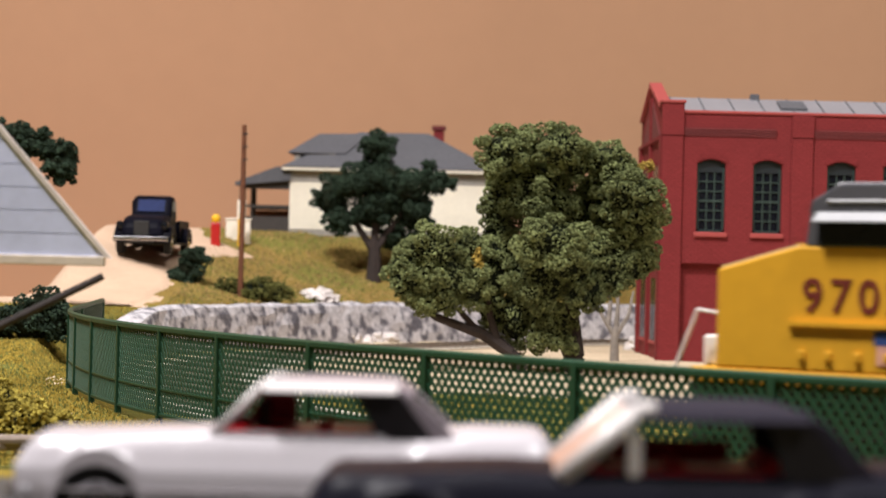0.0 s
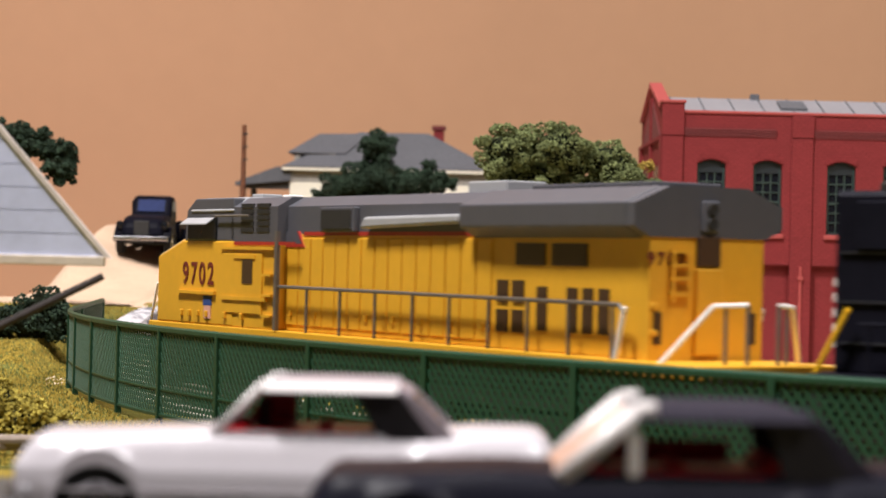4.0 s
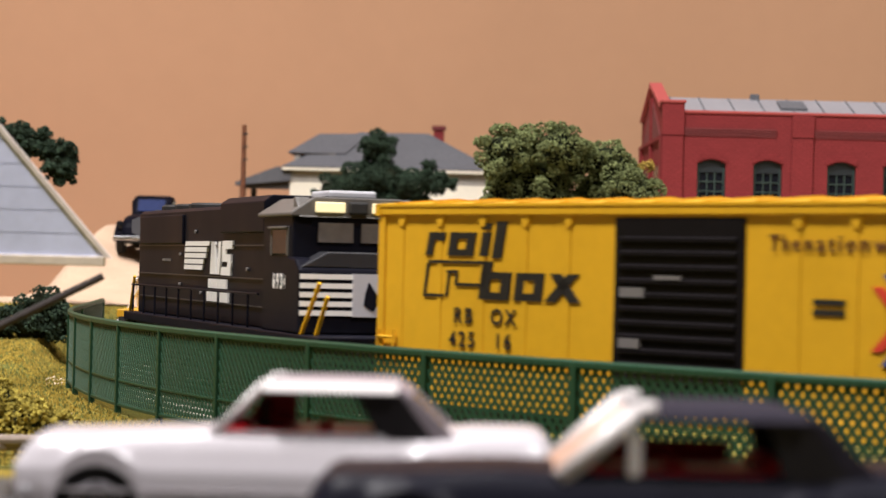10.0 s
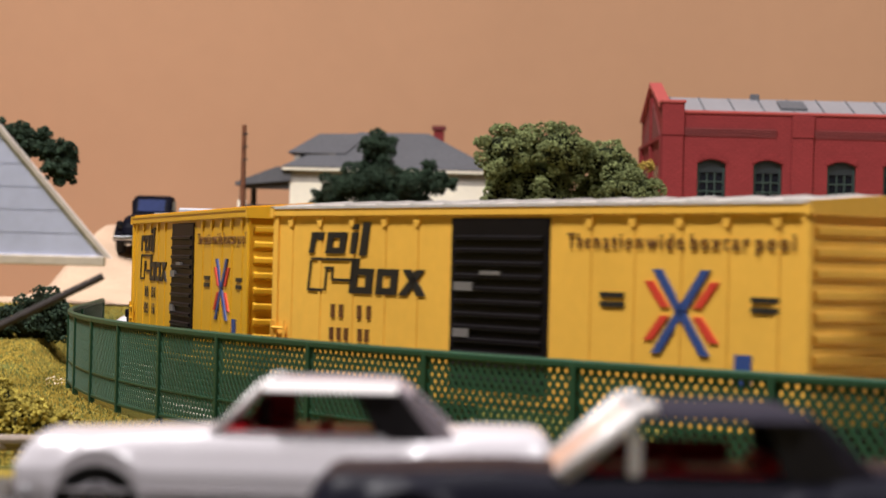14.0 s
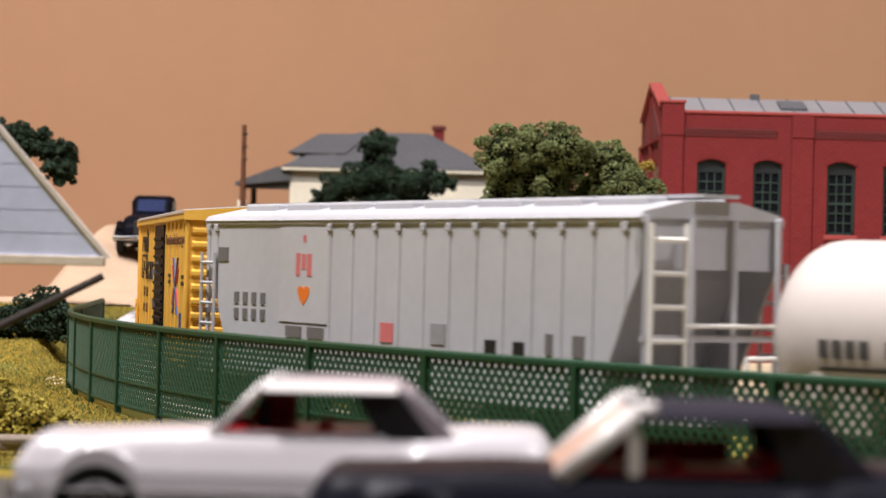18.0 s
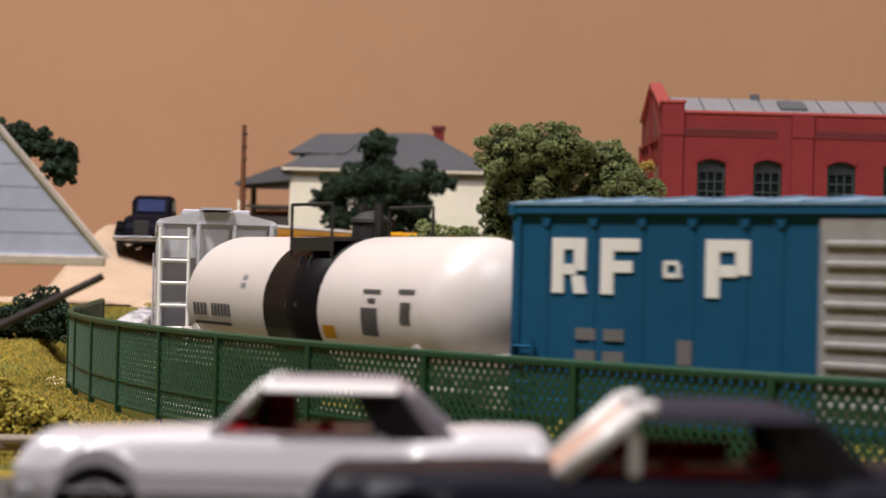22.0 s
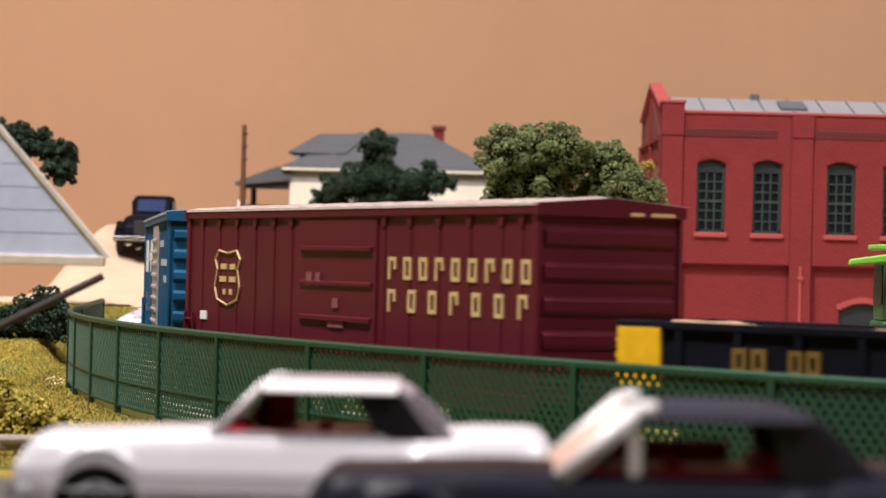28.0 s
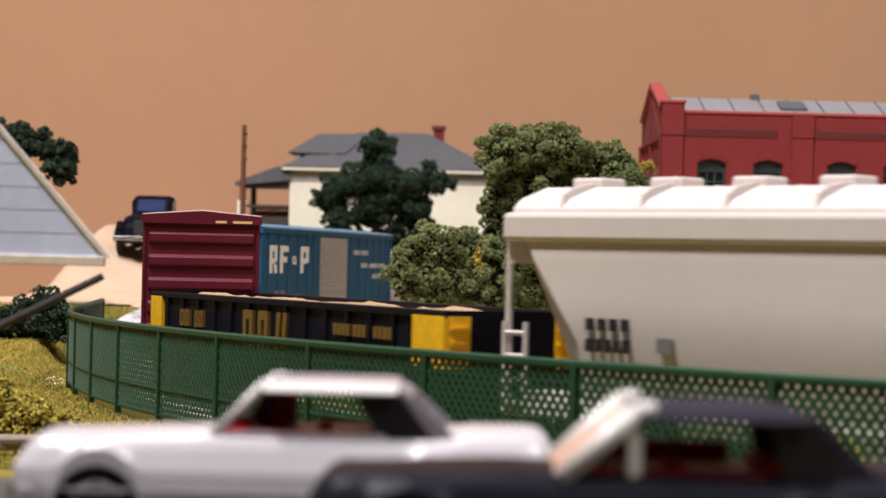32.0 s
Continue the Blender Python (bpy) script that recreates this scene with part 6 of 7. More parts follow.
# ---------- trees and bushes ----------
def foliage(lobes, clumps, size, seed, knob=1.8, lump=0.36):
    """A crown of ragged foam: lobes (centre x, y, z, radii a, b, c) covered with knobs and small jagged grains, millimetres."""
    rng = np.random.default_rng(seed)
    big = np.array([lb[:6] for lb in lobes], dtype=float)
    L = []
    for lb in big:
        g = float(np.prod(lb[3:])) ** (1 / 3)
        L.append(np.r_[lb[:3], lb[3:] * 0.72])
        for _ in range(22):
            d = rng.normal(size=3) + (0, 0, 0.25)
            d /= np.linalg.norm(d)
            lr = lump * g * rng.uniform(0.5, 1.05)
            L.append(np.r_[lb[:3] + d * lb[3:] * rng.uniform(0.68, 0.95), lr * rng.uniform(0.85, 1.2), lr, lr * rng.uniform(0.75, 1.0)])
    L = np.array(L)
    area = L[:, 3] * L[:, 4] + L[:, 4] * L[:, 5] + L[:, 3] * L[:, 5]
    octa = np.array(((1, 0, 0), (-1, 0, 0), (0, 1, 0), (0, -1, 0), (0, 0, 1), (0, 0, -1)), dtype=float)
    tri = np.array(((0, 2, 4), (2, 1, 4), (1, 3, 4), (3, 0, 4), (2, 0, 5), (1, 2, 5), (3, 1, 5), (0, 3, 5)))

    def ways(n):
        d = rng.normal(size=(n, 3))
        return d / np.linalg.norm(d, axis=1)[:, None]
    spots_ = []
    for i, lb in enumerate(L):
        n = int(clumps * area[i] / area.sum())
        d = ways(n)
        d = d[rng.random(n) < np.where(d[:, 2] > -0.3, 1.0, 0.6)]
        g = float(np.prod(lb[3:])) ** (1 / 3)
        kn = min(knob, 0.45 * g)
        kd = ways(max(8, int(5.0 * (g / kn) ** 2)))
        tall = rng.uniform(0.35, 1.0, len(kd))
        wide = kn / g * 1.25
        ang = np.arccos(np.clip(d @ kd.T, -1, 1))
        lift = (np.sqrt(np.clip(1 - (ang / wide) ** 2, 0, 1)) * tall).max(axis=1)
        r = 1 + (kn / g) * (0.95 * lift - 0.85) - 0.07 * rng.random(len(d)) ** 2
        p = lb[:3] + d * r[:, None] * lb[3:]
        keep = np.ones(len(p), bool)
        for j, o in enumerate(L):
            if j != i and np.linalg.norm(o[:3] - lb[:3]) < o[3:].max() + lb[3:].max():
                keep &= np.linalg.norm((p - o[:3]) / (o[3:] * 0.84), axis=1) > 1
        spots_.append(p[keep])
    p = np.concatenate(spots_)
    n = len(p)
    q = rng.normal(size=(n, 4))
    q /= np.linalg.norm(q, axis=1)[:, None]
    w, x, y, z = q.T
    rot = np.stack((1 - 2 * (y * y + z * z), 2 * (x * y - z * w), 2 * (x * z + y * w), 2 * (x * y + z * w), 1 - 2 * (x * x + z * z), 2 * (y * z - x * w),
                    2 * (x * z - y * w), 2 * (y * z + x * w), 1 - 2 * (x * x + y * y)), axis=1).reshape(n, 3, 3)
    scale = size * (0.4 + 0.9 * rng.random(n))[:, None, None] * (0.45 + 0.95 * rng.random((n, 6)))[:, :, None]
    verts = (p[:, None, :] + np.einsum("ka,nba->nkb", octa, rot) * scale) / 1000
    faces = tri[None] + 6 * np.arange(n)[:, None, None]
    me = bpy.data.meshes.new("crown")
    me.from_pydata(verts.reshape(-1, 3).tolist(), [], faces.reshape(-1, 3).tolist())
    return me


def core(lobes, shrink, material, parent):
    """The close-packed inside of a crown, coloured near black for the shade there."""
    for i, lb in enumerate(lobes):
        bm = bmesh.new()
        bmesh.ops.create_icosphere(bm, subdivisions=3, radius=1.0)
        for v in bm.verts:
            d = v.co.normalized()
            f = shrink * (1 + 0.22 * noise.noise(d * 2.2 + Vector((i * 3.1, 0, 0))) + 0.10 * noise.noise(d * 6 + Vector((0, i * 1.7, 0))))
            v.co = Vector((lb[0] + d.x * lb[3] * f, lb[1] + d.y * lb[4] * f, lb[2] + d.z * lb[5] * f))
        part("shade_core", bm, material, parent)


def leaf_mesh(name, me, material, parent, label=""):
    me.materials.append(material)
    ob = new(name, me)
    ob.parent = parent
    if label:
        ob["label"] = label
    return ob


def limb(bm, pts, r0, r1, n=8):
    for i, (a, b) in enumerate(zip(pts, pts[1:])):
        ra = r0 + (r1 - r0) * i / (len(pts) - 1)
        rb = r0 + (r1 - r0) * (i + 1) / (len(pts) - 1)
        rod(bm, a, b, ra, n, rb)
        bmesh.ops.create_icosphere(bm, subdivisions=1, radius=rb * 0.98, matrix=Matrix.Translation(b))


def tuft_random(m, amount=0.35):
    """Each clump of a crown gets its own tone."""
    nt = m.node_tree
    bs = nt.nodes["Principled BSDF"]
    geo = nt.nodes.new("ShaderNodeNewGeometry")
    mr = nt.nodes.new("ShaderNodeMapRange")
    mr.inputs["To Min"].default_value, mr.inputs["To Max"].default_value = 1 - amount, 1 + amount
    nt.links.new(geo.outputs["Random Per Island"], mr.inputs["Value"])
    old = bs.inputs["Base Color"].links[0].from_socket
    mul = nt.nodes.new("ShaderNodeVectorMath")
    mul.operation = "MULTIPLY"
    nt.links.new(old, mul.inputs[0])
    nt.links.new(mr.outputs[0], mul.inputs[1])
    nt.links.new(mul.outputs[0], bs.inputs["Base Color"])


for m_ in (M_LEAF, M_LEAFD, M_LEAFY, M_BUSH):
    tuft_random(m_, 0.42)


# Near black: the shade deep in the foliage is in the colour.
M_CROWNSHADE = mat("crown_shade", (28, 32, 22), 0.95, grain=0.4, size=700, bump=0.0012, blot=0.3, blot_size=60, spec=0.05)


def big_tree():
    ox, oy = 34.0, 870.0
    tree = thing("broadleaf_tree", Matrix.Translation((ox / 1000, oy / 1000, 0)), "large model tree with dense green foam foliage", "tree")
    P = 870.0 / 4081

    def at(px, py, dy=0.0):
        """Place in the tree's space of a spot across and up the crown."""
        s = (870.0 + dy) / 4081
        x = (px - 784) * s + 0.0238 * (py - 467) * s
        z = 40 - ((py - 467) - 0.0238 * (px - 784)) * s
        return Vector((x - ox, dy, z))
    lobes = []
    for px, py, dy, rx, rz in ((945, 335, 4, 90, 66), (895, 335, 6, 44, 60), (885, 425, 10, 44, 70), (1060, 350, 8, 60, 60), (930, 470, 6, 60, 80), (893, 268, -10, 52, 44), (930, 262, -4, 40, 40), (990, 262, -10, 54, 46), (1020, 285, -2, 45, 40), (1072, 285, -2, 42, 38), (1120, 345, -8, 66, 48), (1085, 380, -2, 45, 40),
                               (1115, 420, 14, 52, 50), (1105, 330, 0, 62, 48), (1132, 385, -2, 54, 52), (1095, 425, 4, 58, 46), (1112, 448, 6, 60, 40), (1078, 488, 2, 50, 40), (1122, 468, 4, 48, 42), (1050, 520, -6, 36, 36), (1062, 446, 2, 52, 50), (1085, 300, -2, 50, 44), (960, 350, 14, 80, 60), (1040, 400, 16, 70, 90), (880, 370, 8, 34, 60), (882, 470, 4, 36, 70), (872, 545, 6, 34, 60), (912, 560, 6, 40, 66),
                               (975, 425, -20, 66, 54), (1000, 460, -16, 44, 50), (960, 500, -10, 56, 66), (975, 580, -2, 56, 60), (1025, 525, -14, 30, 34), (1018, 480, -12, 32, 34),
                               (765, 440, -12, 62, 44), (722, 485, -8, 48, 56), (790, 490, -8, 62, 58), (835, 500, -4, 40, 58), (760, 530, -4, 62, 36), (830, 440, -2, 38, 38)):
        c = at(px, py, dy)
        r = rx * P
        lobes.append((c.x, c.y, c.z, r, r * 0.85, rz * P))
    leaf_mesh("crown", foliage(lobes, 190000, 0.56, 5), M_LEAF, tree, "dense green foam foliage")
    core(lobes, 0.62, M_CROWNSHADE, tree)
    c = at(1140, 310, 2)
    c2 = at(845, 470, 2)
    leaf_mesh("yellow_leaves", foliage([(c.x + 1, c.y - 4, c.z + 3, 3.4, 3, 2.4), (c2.x, c2.y - 8, c2.z, 2.2, 2.5, 7)], 420, 0.6, 8, 2.2), M_LEAFY, tree, "yellowing leaves")
    bm = bmesh.new()
    foot = Vector((at(1010, 640).x, 0, 0))
    limb(bm, [foot, at(1018, 630), at(1012, 560, 4), at(1015, 470, 8), at(1030, 420, 10)], 4.6, 1.6)
    limb(bm, [at(1018, 640), at(980, 560, 4), at(960, 470, 6), at(940, 380, 10)], 3.6, 1.2)
    part("trunk", bm, M_BARK, tree, "dark brown trunk")
    bm = bmesh.new()
    f2 = Vector((at(925, 660).x, 0, 0))
    limb(bm, [f2, at(905, 625), at(855, 592), at(770, 560, -2), at(735, 520, -4)], 3.0, 1.0)
    limb(bm, [at(895, 612), at(840, 580), at(810, 545)], 2.0, 0.9)
    limb(bm, [at(880, 605), at(868, 560), at(860, 500)], 1.8, 0.8)
    part("limb", bm, M_BARK, tree, "forked dark limbs")


big_tree()


def crown_tree(name, label, x, y, base, trunk_h, lobes, clumps, size, material, seed, trunk_r=3.0):
    tree = thing(name, Matrix.Translation((x, y, base)), label, "tree")
    leaf_mesh("crown", foliage(lobes, clumps, size, seed), material, tree)
    core(lobes, 0.64, M_CROWNSHADE, tree)
    bm = bmesh.new()
    limb(bm, [(0, 0, -2), (0.5, 0, trunk_h * 0.5), (0, 0, trunk_h)], trunk_r, trunk_r * 0.6)
    for lb in lobes[:5]:
        limb(bm, [(0, 0, trunk_h * 0.7), (lb[0] * 0.5, lb[1] * 0.5, (trunk_h + lb[2]) * 0.5), lb[:3]], trunk_r * 0.5, 0.5, 6)
    part("trunk", bm, M_BARK, tree)
    return tree


def seen_lobes(ox, oy, base, rows, deep=0.85):
    """Lobes of a crown from spots across and up, at the depth oy."""
    s = oy / 4.081
    return [((px - 784) * s + 0.0238 * (py - 467) * s - ox * 1000, dy, 40 - ((py - 467) - 0.0238 * (px - 784)) * s - base * 1000, rx * s, rx * s * deep, rz * s) for px, py, rx, rz, dy in rows]


TX, TY = -0.0365, 1.22
crown_tree("broadleaf_tree", "dark green model tree on the bank before the house", TX, TY, land(TX, TY), 22,
           seen_lobes(TX, TY, land(TX, TY), ((675, 318, 70, 44, 0), (662, 378, 56, 36, 4), (588, 352, 36, 42, 0), (768, 322, 38, 24, 2), (668, 264, 36, 34, 0), (798, 326, 15, 13, 0), (760, 296, 15, 15, 0),
                                              (735, 376, 40, 46, 2), (602, 390, 30, 28, -4), (720, 340, 40, 36, -4), (620, 330, 36, 30, -6), (700, 420, 30, 26, 6))),
           52000, 0.62, M_LEAFD, 11, 4.4)
TX, TY = -0.196, 0.95
crown_tree("broadleaf_tree", "dark green model tree with ragged hanging foliage", TX, TY, land(TX, TY), 60,
           seen_lobes(TX, TY, land(TX, TY), ((5, 245, 34, 32, 0), (34, 236, 26, 24, 0), (52, 258, 24, 26, -2), (76, 242, 17, 19, 0), (86, 264, 20, 20, 2), (108, 268, 28, 24, 0), (126, 282, 15, 26, 0),
                                              (104, 298, 28, 28, -2), (122, 310, 16, 17, 0), (-40, 265, 44, 44, 2), (92, 284, 20, 24, 0))),
           30000, 0.5, M_LEAFD, 12, 2.2)


def bush(name, label, x, y, lobes, n, size, material, seed):
    ob = thing(name, Matrix.Translation((x, y, land(x, y))), label, "bush")
    for i, lb in enumerate(lobes):
        leaf_mesh("foliage_clump", foliage([lb], 4 * n // len(lobes), size * 0.55, seed + 100 * i), material, ob)
    core([tuple(lb) for lb in lobes], 0.6, M_CROWNSHADE, ob)
    return ob


bush("bush", "dark green foam bush on the turf", -0.147, 0.83, [(0, 0, 5, 14, 9, 8), (10, -2, 5, 8, 7, 7), (4, 0, 11, 10, 8, 8), (-12, 0, 4, 10, 8, 7)], 1500, 1.2, M_LEAFD, 21)
bush("bush", "olive foliage clump beside the fence", -0.092, 0.50, [(2, 0, 3, 9, 8, 4.5), (-5, 2, 7, 8, 7, 5.5), (9, 2, 2, 6, 6, 3), (-13, 0, 5, 9, 8, 6.5)], 1500, 1.1, M_BUSH, 22)
bush("bush", "dark green foam bush on the bank", -0.119, 1.08, [(0, 0, 5, 9, 7, 7), (3, 0, 11, 8, 7, 5.5), (-3, 0, 1, 8, 7, 6)], 1500, 1.0, M_LEAFD, 23)
M_BUSH2 = mat("green_olive_bush", (84, 84, 44), 0.95, grain=0.4, size=700, bump=0.001, blot=0.25, blot_size=50, spec=0.1)
tuft_random(M_BUSH2)
bush("bush", "low olive green bush by the pole", -0.090, 1.085, [(-10, 0, 3, 9, 7, 6), (2, 0, 4, 9, 7, 7), (13, 0, 3, 8, 6, 5)], 1000, 1.3, M_BUSH2, 24)


def rocks():
    rnd = random.Random(31)
    for i, (x, y, s) in enumerate(((-0.058, 1.128, 7.0), (-0.046, 1.130, 6.5), (-0.038, 1.136, 4.5), (-0.065, 1.126, 4.0), (-0.034, 1.145, 5.5), (-0.026, 1.15, 5.0), (0.096, 1.13, 6.0))):
        bm = bmesh.new()
        bmesh.ops.create_icosphere(bm, subdivisions=3, radius=s)
        for v in bm.verts:
            n = noise.noise(v.co * 0.35 + Vector((i * 9, 0, 0))) * 0.5 + noise.noise(v.co * 0.9 + Vector((i, 5, 0))) * 0.2
            v.co *= 1 + n
            v.co.z *= 0.75
        ob = part("rock", bm, M_STONE2)
        ob.matrix_basis = Matrix.Translation((x, y, land(x, y) + s * 0.0003)) @ Matrix.Rotation(rnd.random() * 6, 4, "Z")
        tagged(ob, "pale rough plaster rock on the bank", "rock", "rocks on the bank")


M_STONE2 = mat("pale_rock", (216, 208, 202), 0.95, grain=0.2, size=260, bump=0.001, blot=0.15, blot_size=120, spec=0.1, second=(150, 142, 140), mix=0.6)
rocks()


# ---------- house on the bank ----------
def house():
    gz = 0.053
    h = thing("house", Matrix.Translation((-0.0870, 1.30, gz)) @ Matrix.Rotation(radians(-1.5), 4, "Z"), "white bungalow with a grey hip roof, porch and brick chimney", "house")
    W, D, H = 112.0, 84.0, 38.0
    part("foundation", abox(-0.6, W + 0.6, -0.6, D, -14, 4.6), M_TRIM, h, "grey foundation")
    part("wall", abox(0, W, 0, D, 4.6, H - 2), M_CLADW, h, "white clapboard wall")
    for i in range(14):
        part("clapboard", abox(-0.2, W + 0.2, -0.4, 0.2, 5 + i * 2.2, 6.9 + i * 2.2), M_CLADW, h)
    part("frieze", abox(-0.5, W + 0.5, -0.7, D, H - 6.5, H - 0.2), M_TRIM, h, "grey frieze band")
    part("eave", abox(-4.5, W + 4.5, -4.5, D + 4.5, H - 0.2, H + 1.8, bevel=0.3), M_CLADW, h)
    ov = 5.0
    a = [(-ov, -ov), (W + ov, -ov), (W + ov, D + ov), (-ov, D + ov)]
    bm = bmesh.new()
    lo = [bm.verts.new((x, y, H + 1.8)) for x, y in a]
    r0, r1 = bm.verts.new((36, D / 2, H + 24.5)), bm.verts.new((76, D / 2, H + 24.5))
    for f in ((lo[0], lo[1], r1, r0), (lo[1], lo[2], r1), (lo[2], lo[3], r0, r1), (lo[3], lo[0], r0), tuple(lo[::-1])):
        bm.faces.new(f)
    bmesh.ops.recalc_face_normals(bm, faces=bm.faces)
    part("roof", bm, M_SHING, h, "dark grey shingled hip roof")
    d = part("dormer", abox(1, 24, 11, 44, H + 3, H + 10.3), M_TRIM, h, "grey dormer")
    bm = bmesh.new()
    e0, e1, e2, e3 = (bm.verts.new((x, y, H + 10.4)) for x, y in ((-3, 9), (30, 11), (-3, 66), (30, 66)))
    g0, g1 = bm.verts.new((13, 34, H + 22.6)), bm.verts.new((42, 38, H + 23.6))
    for f in ((e0, e1, g1, g0), (e2, e0, g0), (e3, e2, g0, g1), (e1, e3, g1), (e0, e2, e3, e1)):
        bm.faces.new(f)
    bmesh.ops.recalc_face_normals(bm, faces=bm.faces)
    part("dormer_roof", bm, M_SHING, d)
    part("dormer_window", abox(4, 11, 10.5, 11.2, H + 5, H + 9.5), M_GLASS, d)
    ch = part("chimney", abox(79, 85, D / 2 - 3, D / 2 + 3, H + 10, H + 28), M_BRICK, h, "red brick chimney")
    part("chimney_cap", abox(78, 86, D / 2 - 4, D / 2 + 4, H + 26.8, H + 29), M_BRICKD, ch)
    # porch on the near left corner
    part("porch_floor", abox(-28, 0, 2, 60, -14, 2), M_DKTRIM, h, "dark porch base")
    part("porch_roof", aprism([(-31, H - 7.5), (-8, H + 1.6), (0.4, H + 1.6), (0.4, H - 6), (-31, H - 9.2)], -2, 62, "y"), M_SHING, h, "grey porch roof")
    part("porch_beam", abox(-28.5, 0, 0.8, 2.6, H - 11.0, H - 7.0), M_DKTRIM, h, "dark beam")
    for x in (-28.5,):
        part("porch_post", abox(x, x + 3.2, 0.6, 3.4, 2, H - 9), M_DKTRIM, h)
    part("porch_post", abox(-28.5, -25.3, 57, 60, 2, H - 9), M_DKTRIM, h)
    part("porch_pier", abox(-29.5, -25.0, -1.0, 3.6, 0, 20.5, bevel=0.3), M_CLADW, h, "white porch pier")
    part("porch_rail", abox(-25, 0, 1.2, 2.6, 16.4, 18.0), M_DKTRIM, h)
    part("porch_rail", abox(-25, 0, 56, 58, 16.4, 18.0), M_DKTRIM, h)
    part("porch_panel", abox(-25, 0, 1.4, 2.4, 2, 11.5), M_DKTRIM, h)
    part("porch_panel", abox(-25, 0, 55.5, 57, 2, 16.0), M_WOOD, h)
    for x in (20, 52):
        w = part("window", abox(x, x + 9, -0.75, 0.1, 14, 27), M_GLASS, h, "dark house window")
        part("window_frame", abox(x - 1.2, x + 10.2, -0.7, -0.2, 27, 28.4), M_CLADW, w)
        part("window_sill", abox(x - 1.2, x + 10.2, -1.1, -0.1, 12.8, 14), M_CLADW, w)


house()

# pole on the bank
pole = thing("utility_pole", Matrix.Translation((-0.0944, 1.08, land(-0.0944, 1.08))), "weathered brown wooden utility pole on the bank", "pole")
part("shaft", arod((0, 0, -4), (0, 0, 80.5), 1.35, 8, 1.1), M_WOOD, pole)
for z in (64, 70, 76):
    part("step_iron", arod((-0.6, -1, z), (2.0, -1.4, z + 0.4), 0.35, 5), M_FRAME, pole)


def small_thing(name, label, category, x, y, parts_):
    t_ = thing(name, Matrix.Translation((x, y, land(x, y))), label, category)
    for nm, bm, m_ in parts_:
        part(nm, bm, m_, t_)
    return t_


M_INKR2 = mat("pump_red", (176, 34, 30), 0.4)
small_thing("gas_pump", "small red fuel pump with a yellow globe beside the road", "pump", -0.118, 1.195,
            [("body", abox(-2.4, 2.4, -2, 2, -4, 12.5, bevel=0.6), M_INKR2), ("globe", lathe(bmesh.new(), [(12, 1.2), (13, 2.2), (15, 2.4), (16.5, 1.4), (16.8, 0.2)], 12, "z"), M_YPAN)])
small_thing("garden_wall", "low white garden wall beside the porch", "wall", -0.1085, 1.225, [("wall", abox(-7, 6, -1.5, 1.5, -5, 11, bevel=0.4), M_CLADW), ("coping", abox(-7.4, 6.4, -1.9, 1.9, 11, 12, bevel=0.3), M_CLADW)])
small_thing("gas_pump", "small yellow fuel pump by the white wall", "pump", -0.1065, 1.215, [("body", abox(-1.8, 1.8, -1.6, 1.6, -5, 14.5, bevel=0.5), M_YPAN), ("top", abox(-1.2, 1.2, -1, 1, 14.5, 18, bevel=0.5), M_YPAN)])


# ---------- vehicles ----------
def wheel_parts(parent, x, y, z, r, w, whitewall=False):
    t_ = part("wheel", lathe(bmesh.new(), [(-w / 2, r * 0.5), (-w / 2, r * 0.9), (-w / 2 * 0.8, r), (w / 2 * 0.8, r), (w / 2, r * 0.9), (w / 2, r * 0.5)], 24, "y"), M_TYRE, parent, "black tyre")
    t_.location = (x / 1000, y / 1000, z / 1000)
    part("rim", lathe(bmesh.new(), [(-w / 2 - 0.15, r * 0.12), (-w / 2 + 0.1, r * 0.55), (-w / 2 - 0.12, r * 0.66), (w / 2 + 0.12, r * 0.66), (w / 2 - 0.1, r * 0.55), (w / 2 + 0.15, r * 0.12)], 20, "y"), M_CHROME, t_, "bright rim")
    return t_


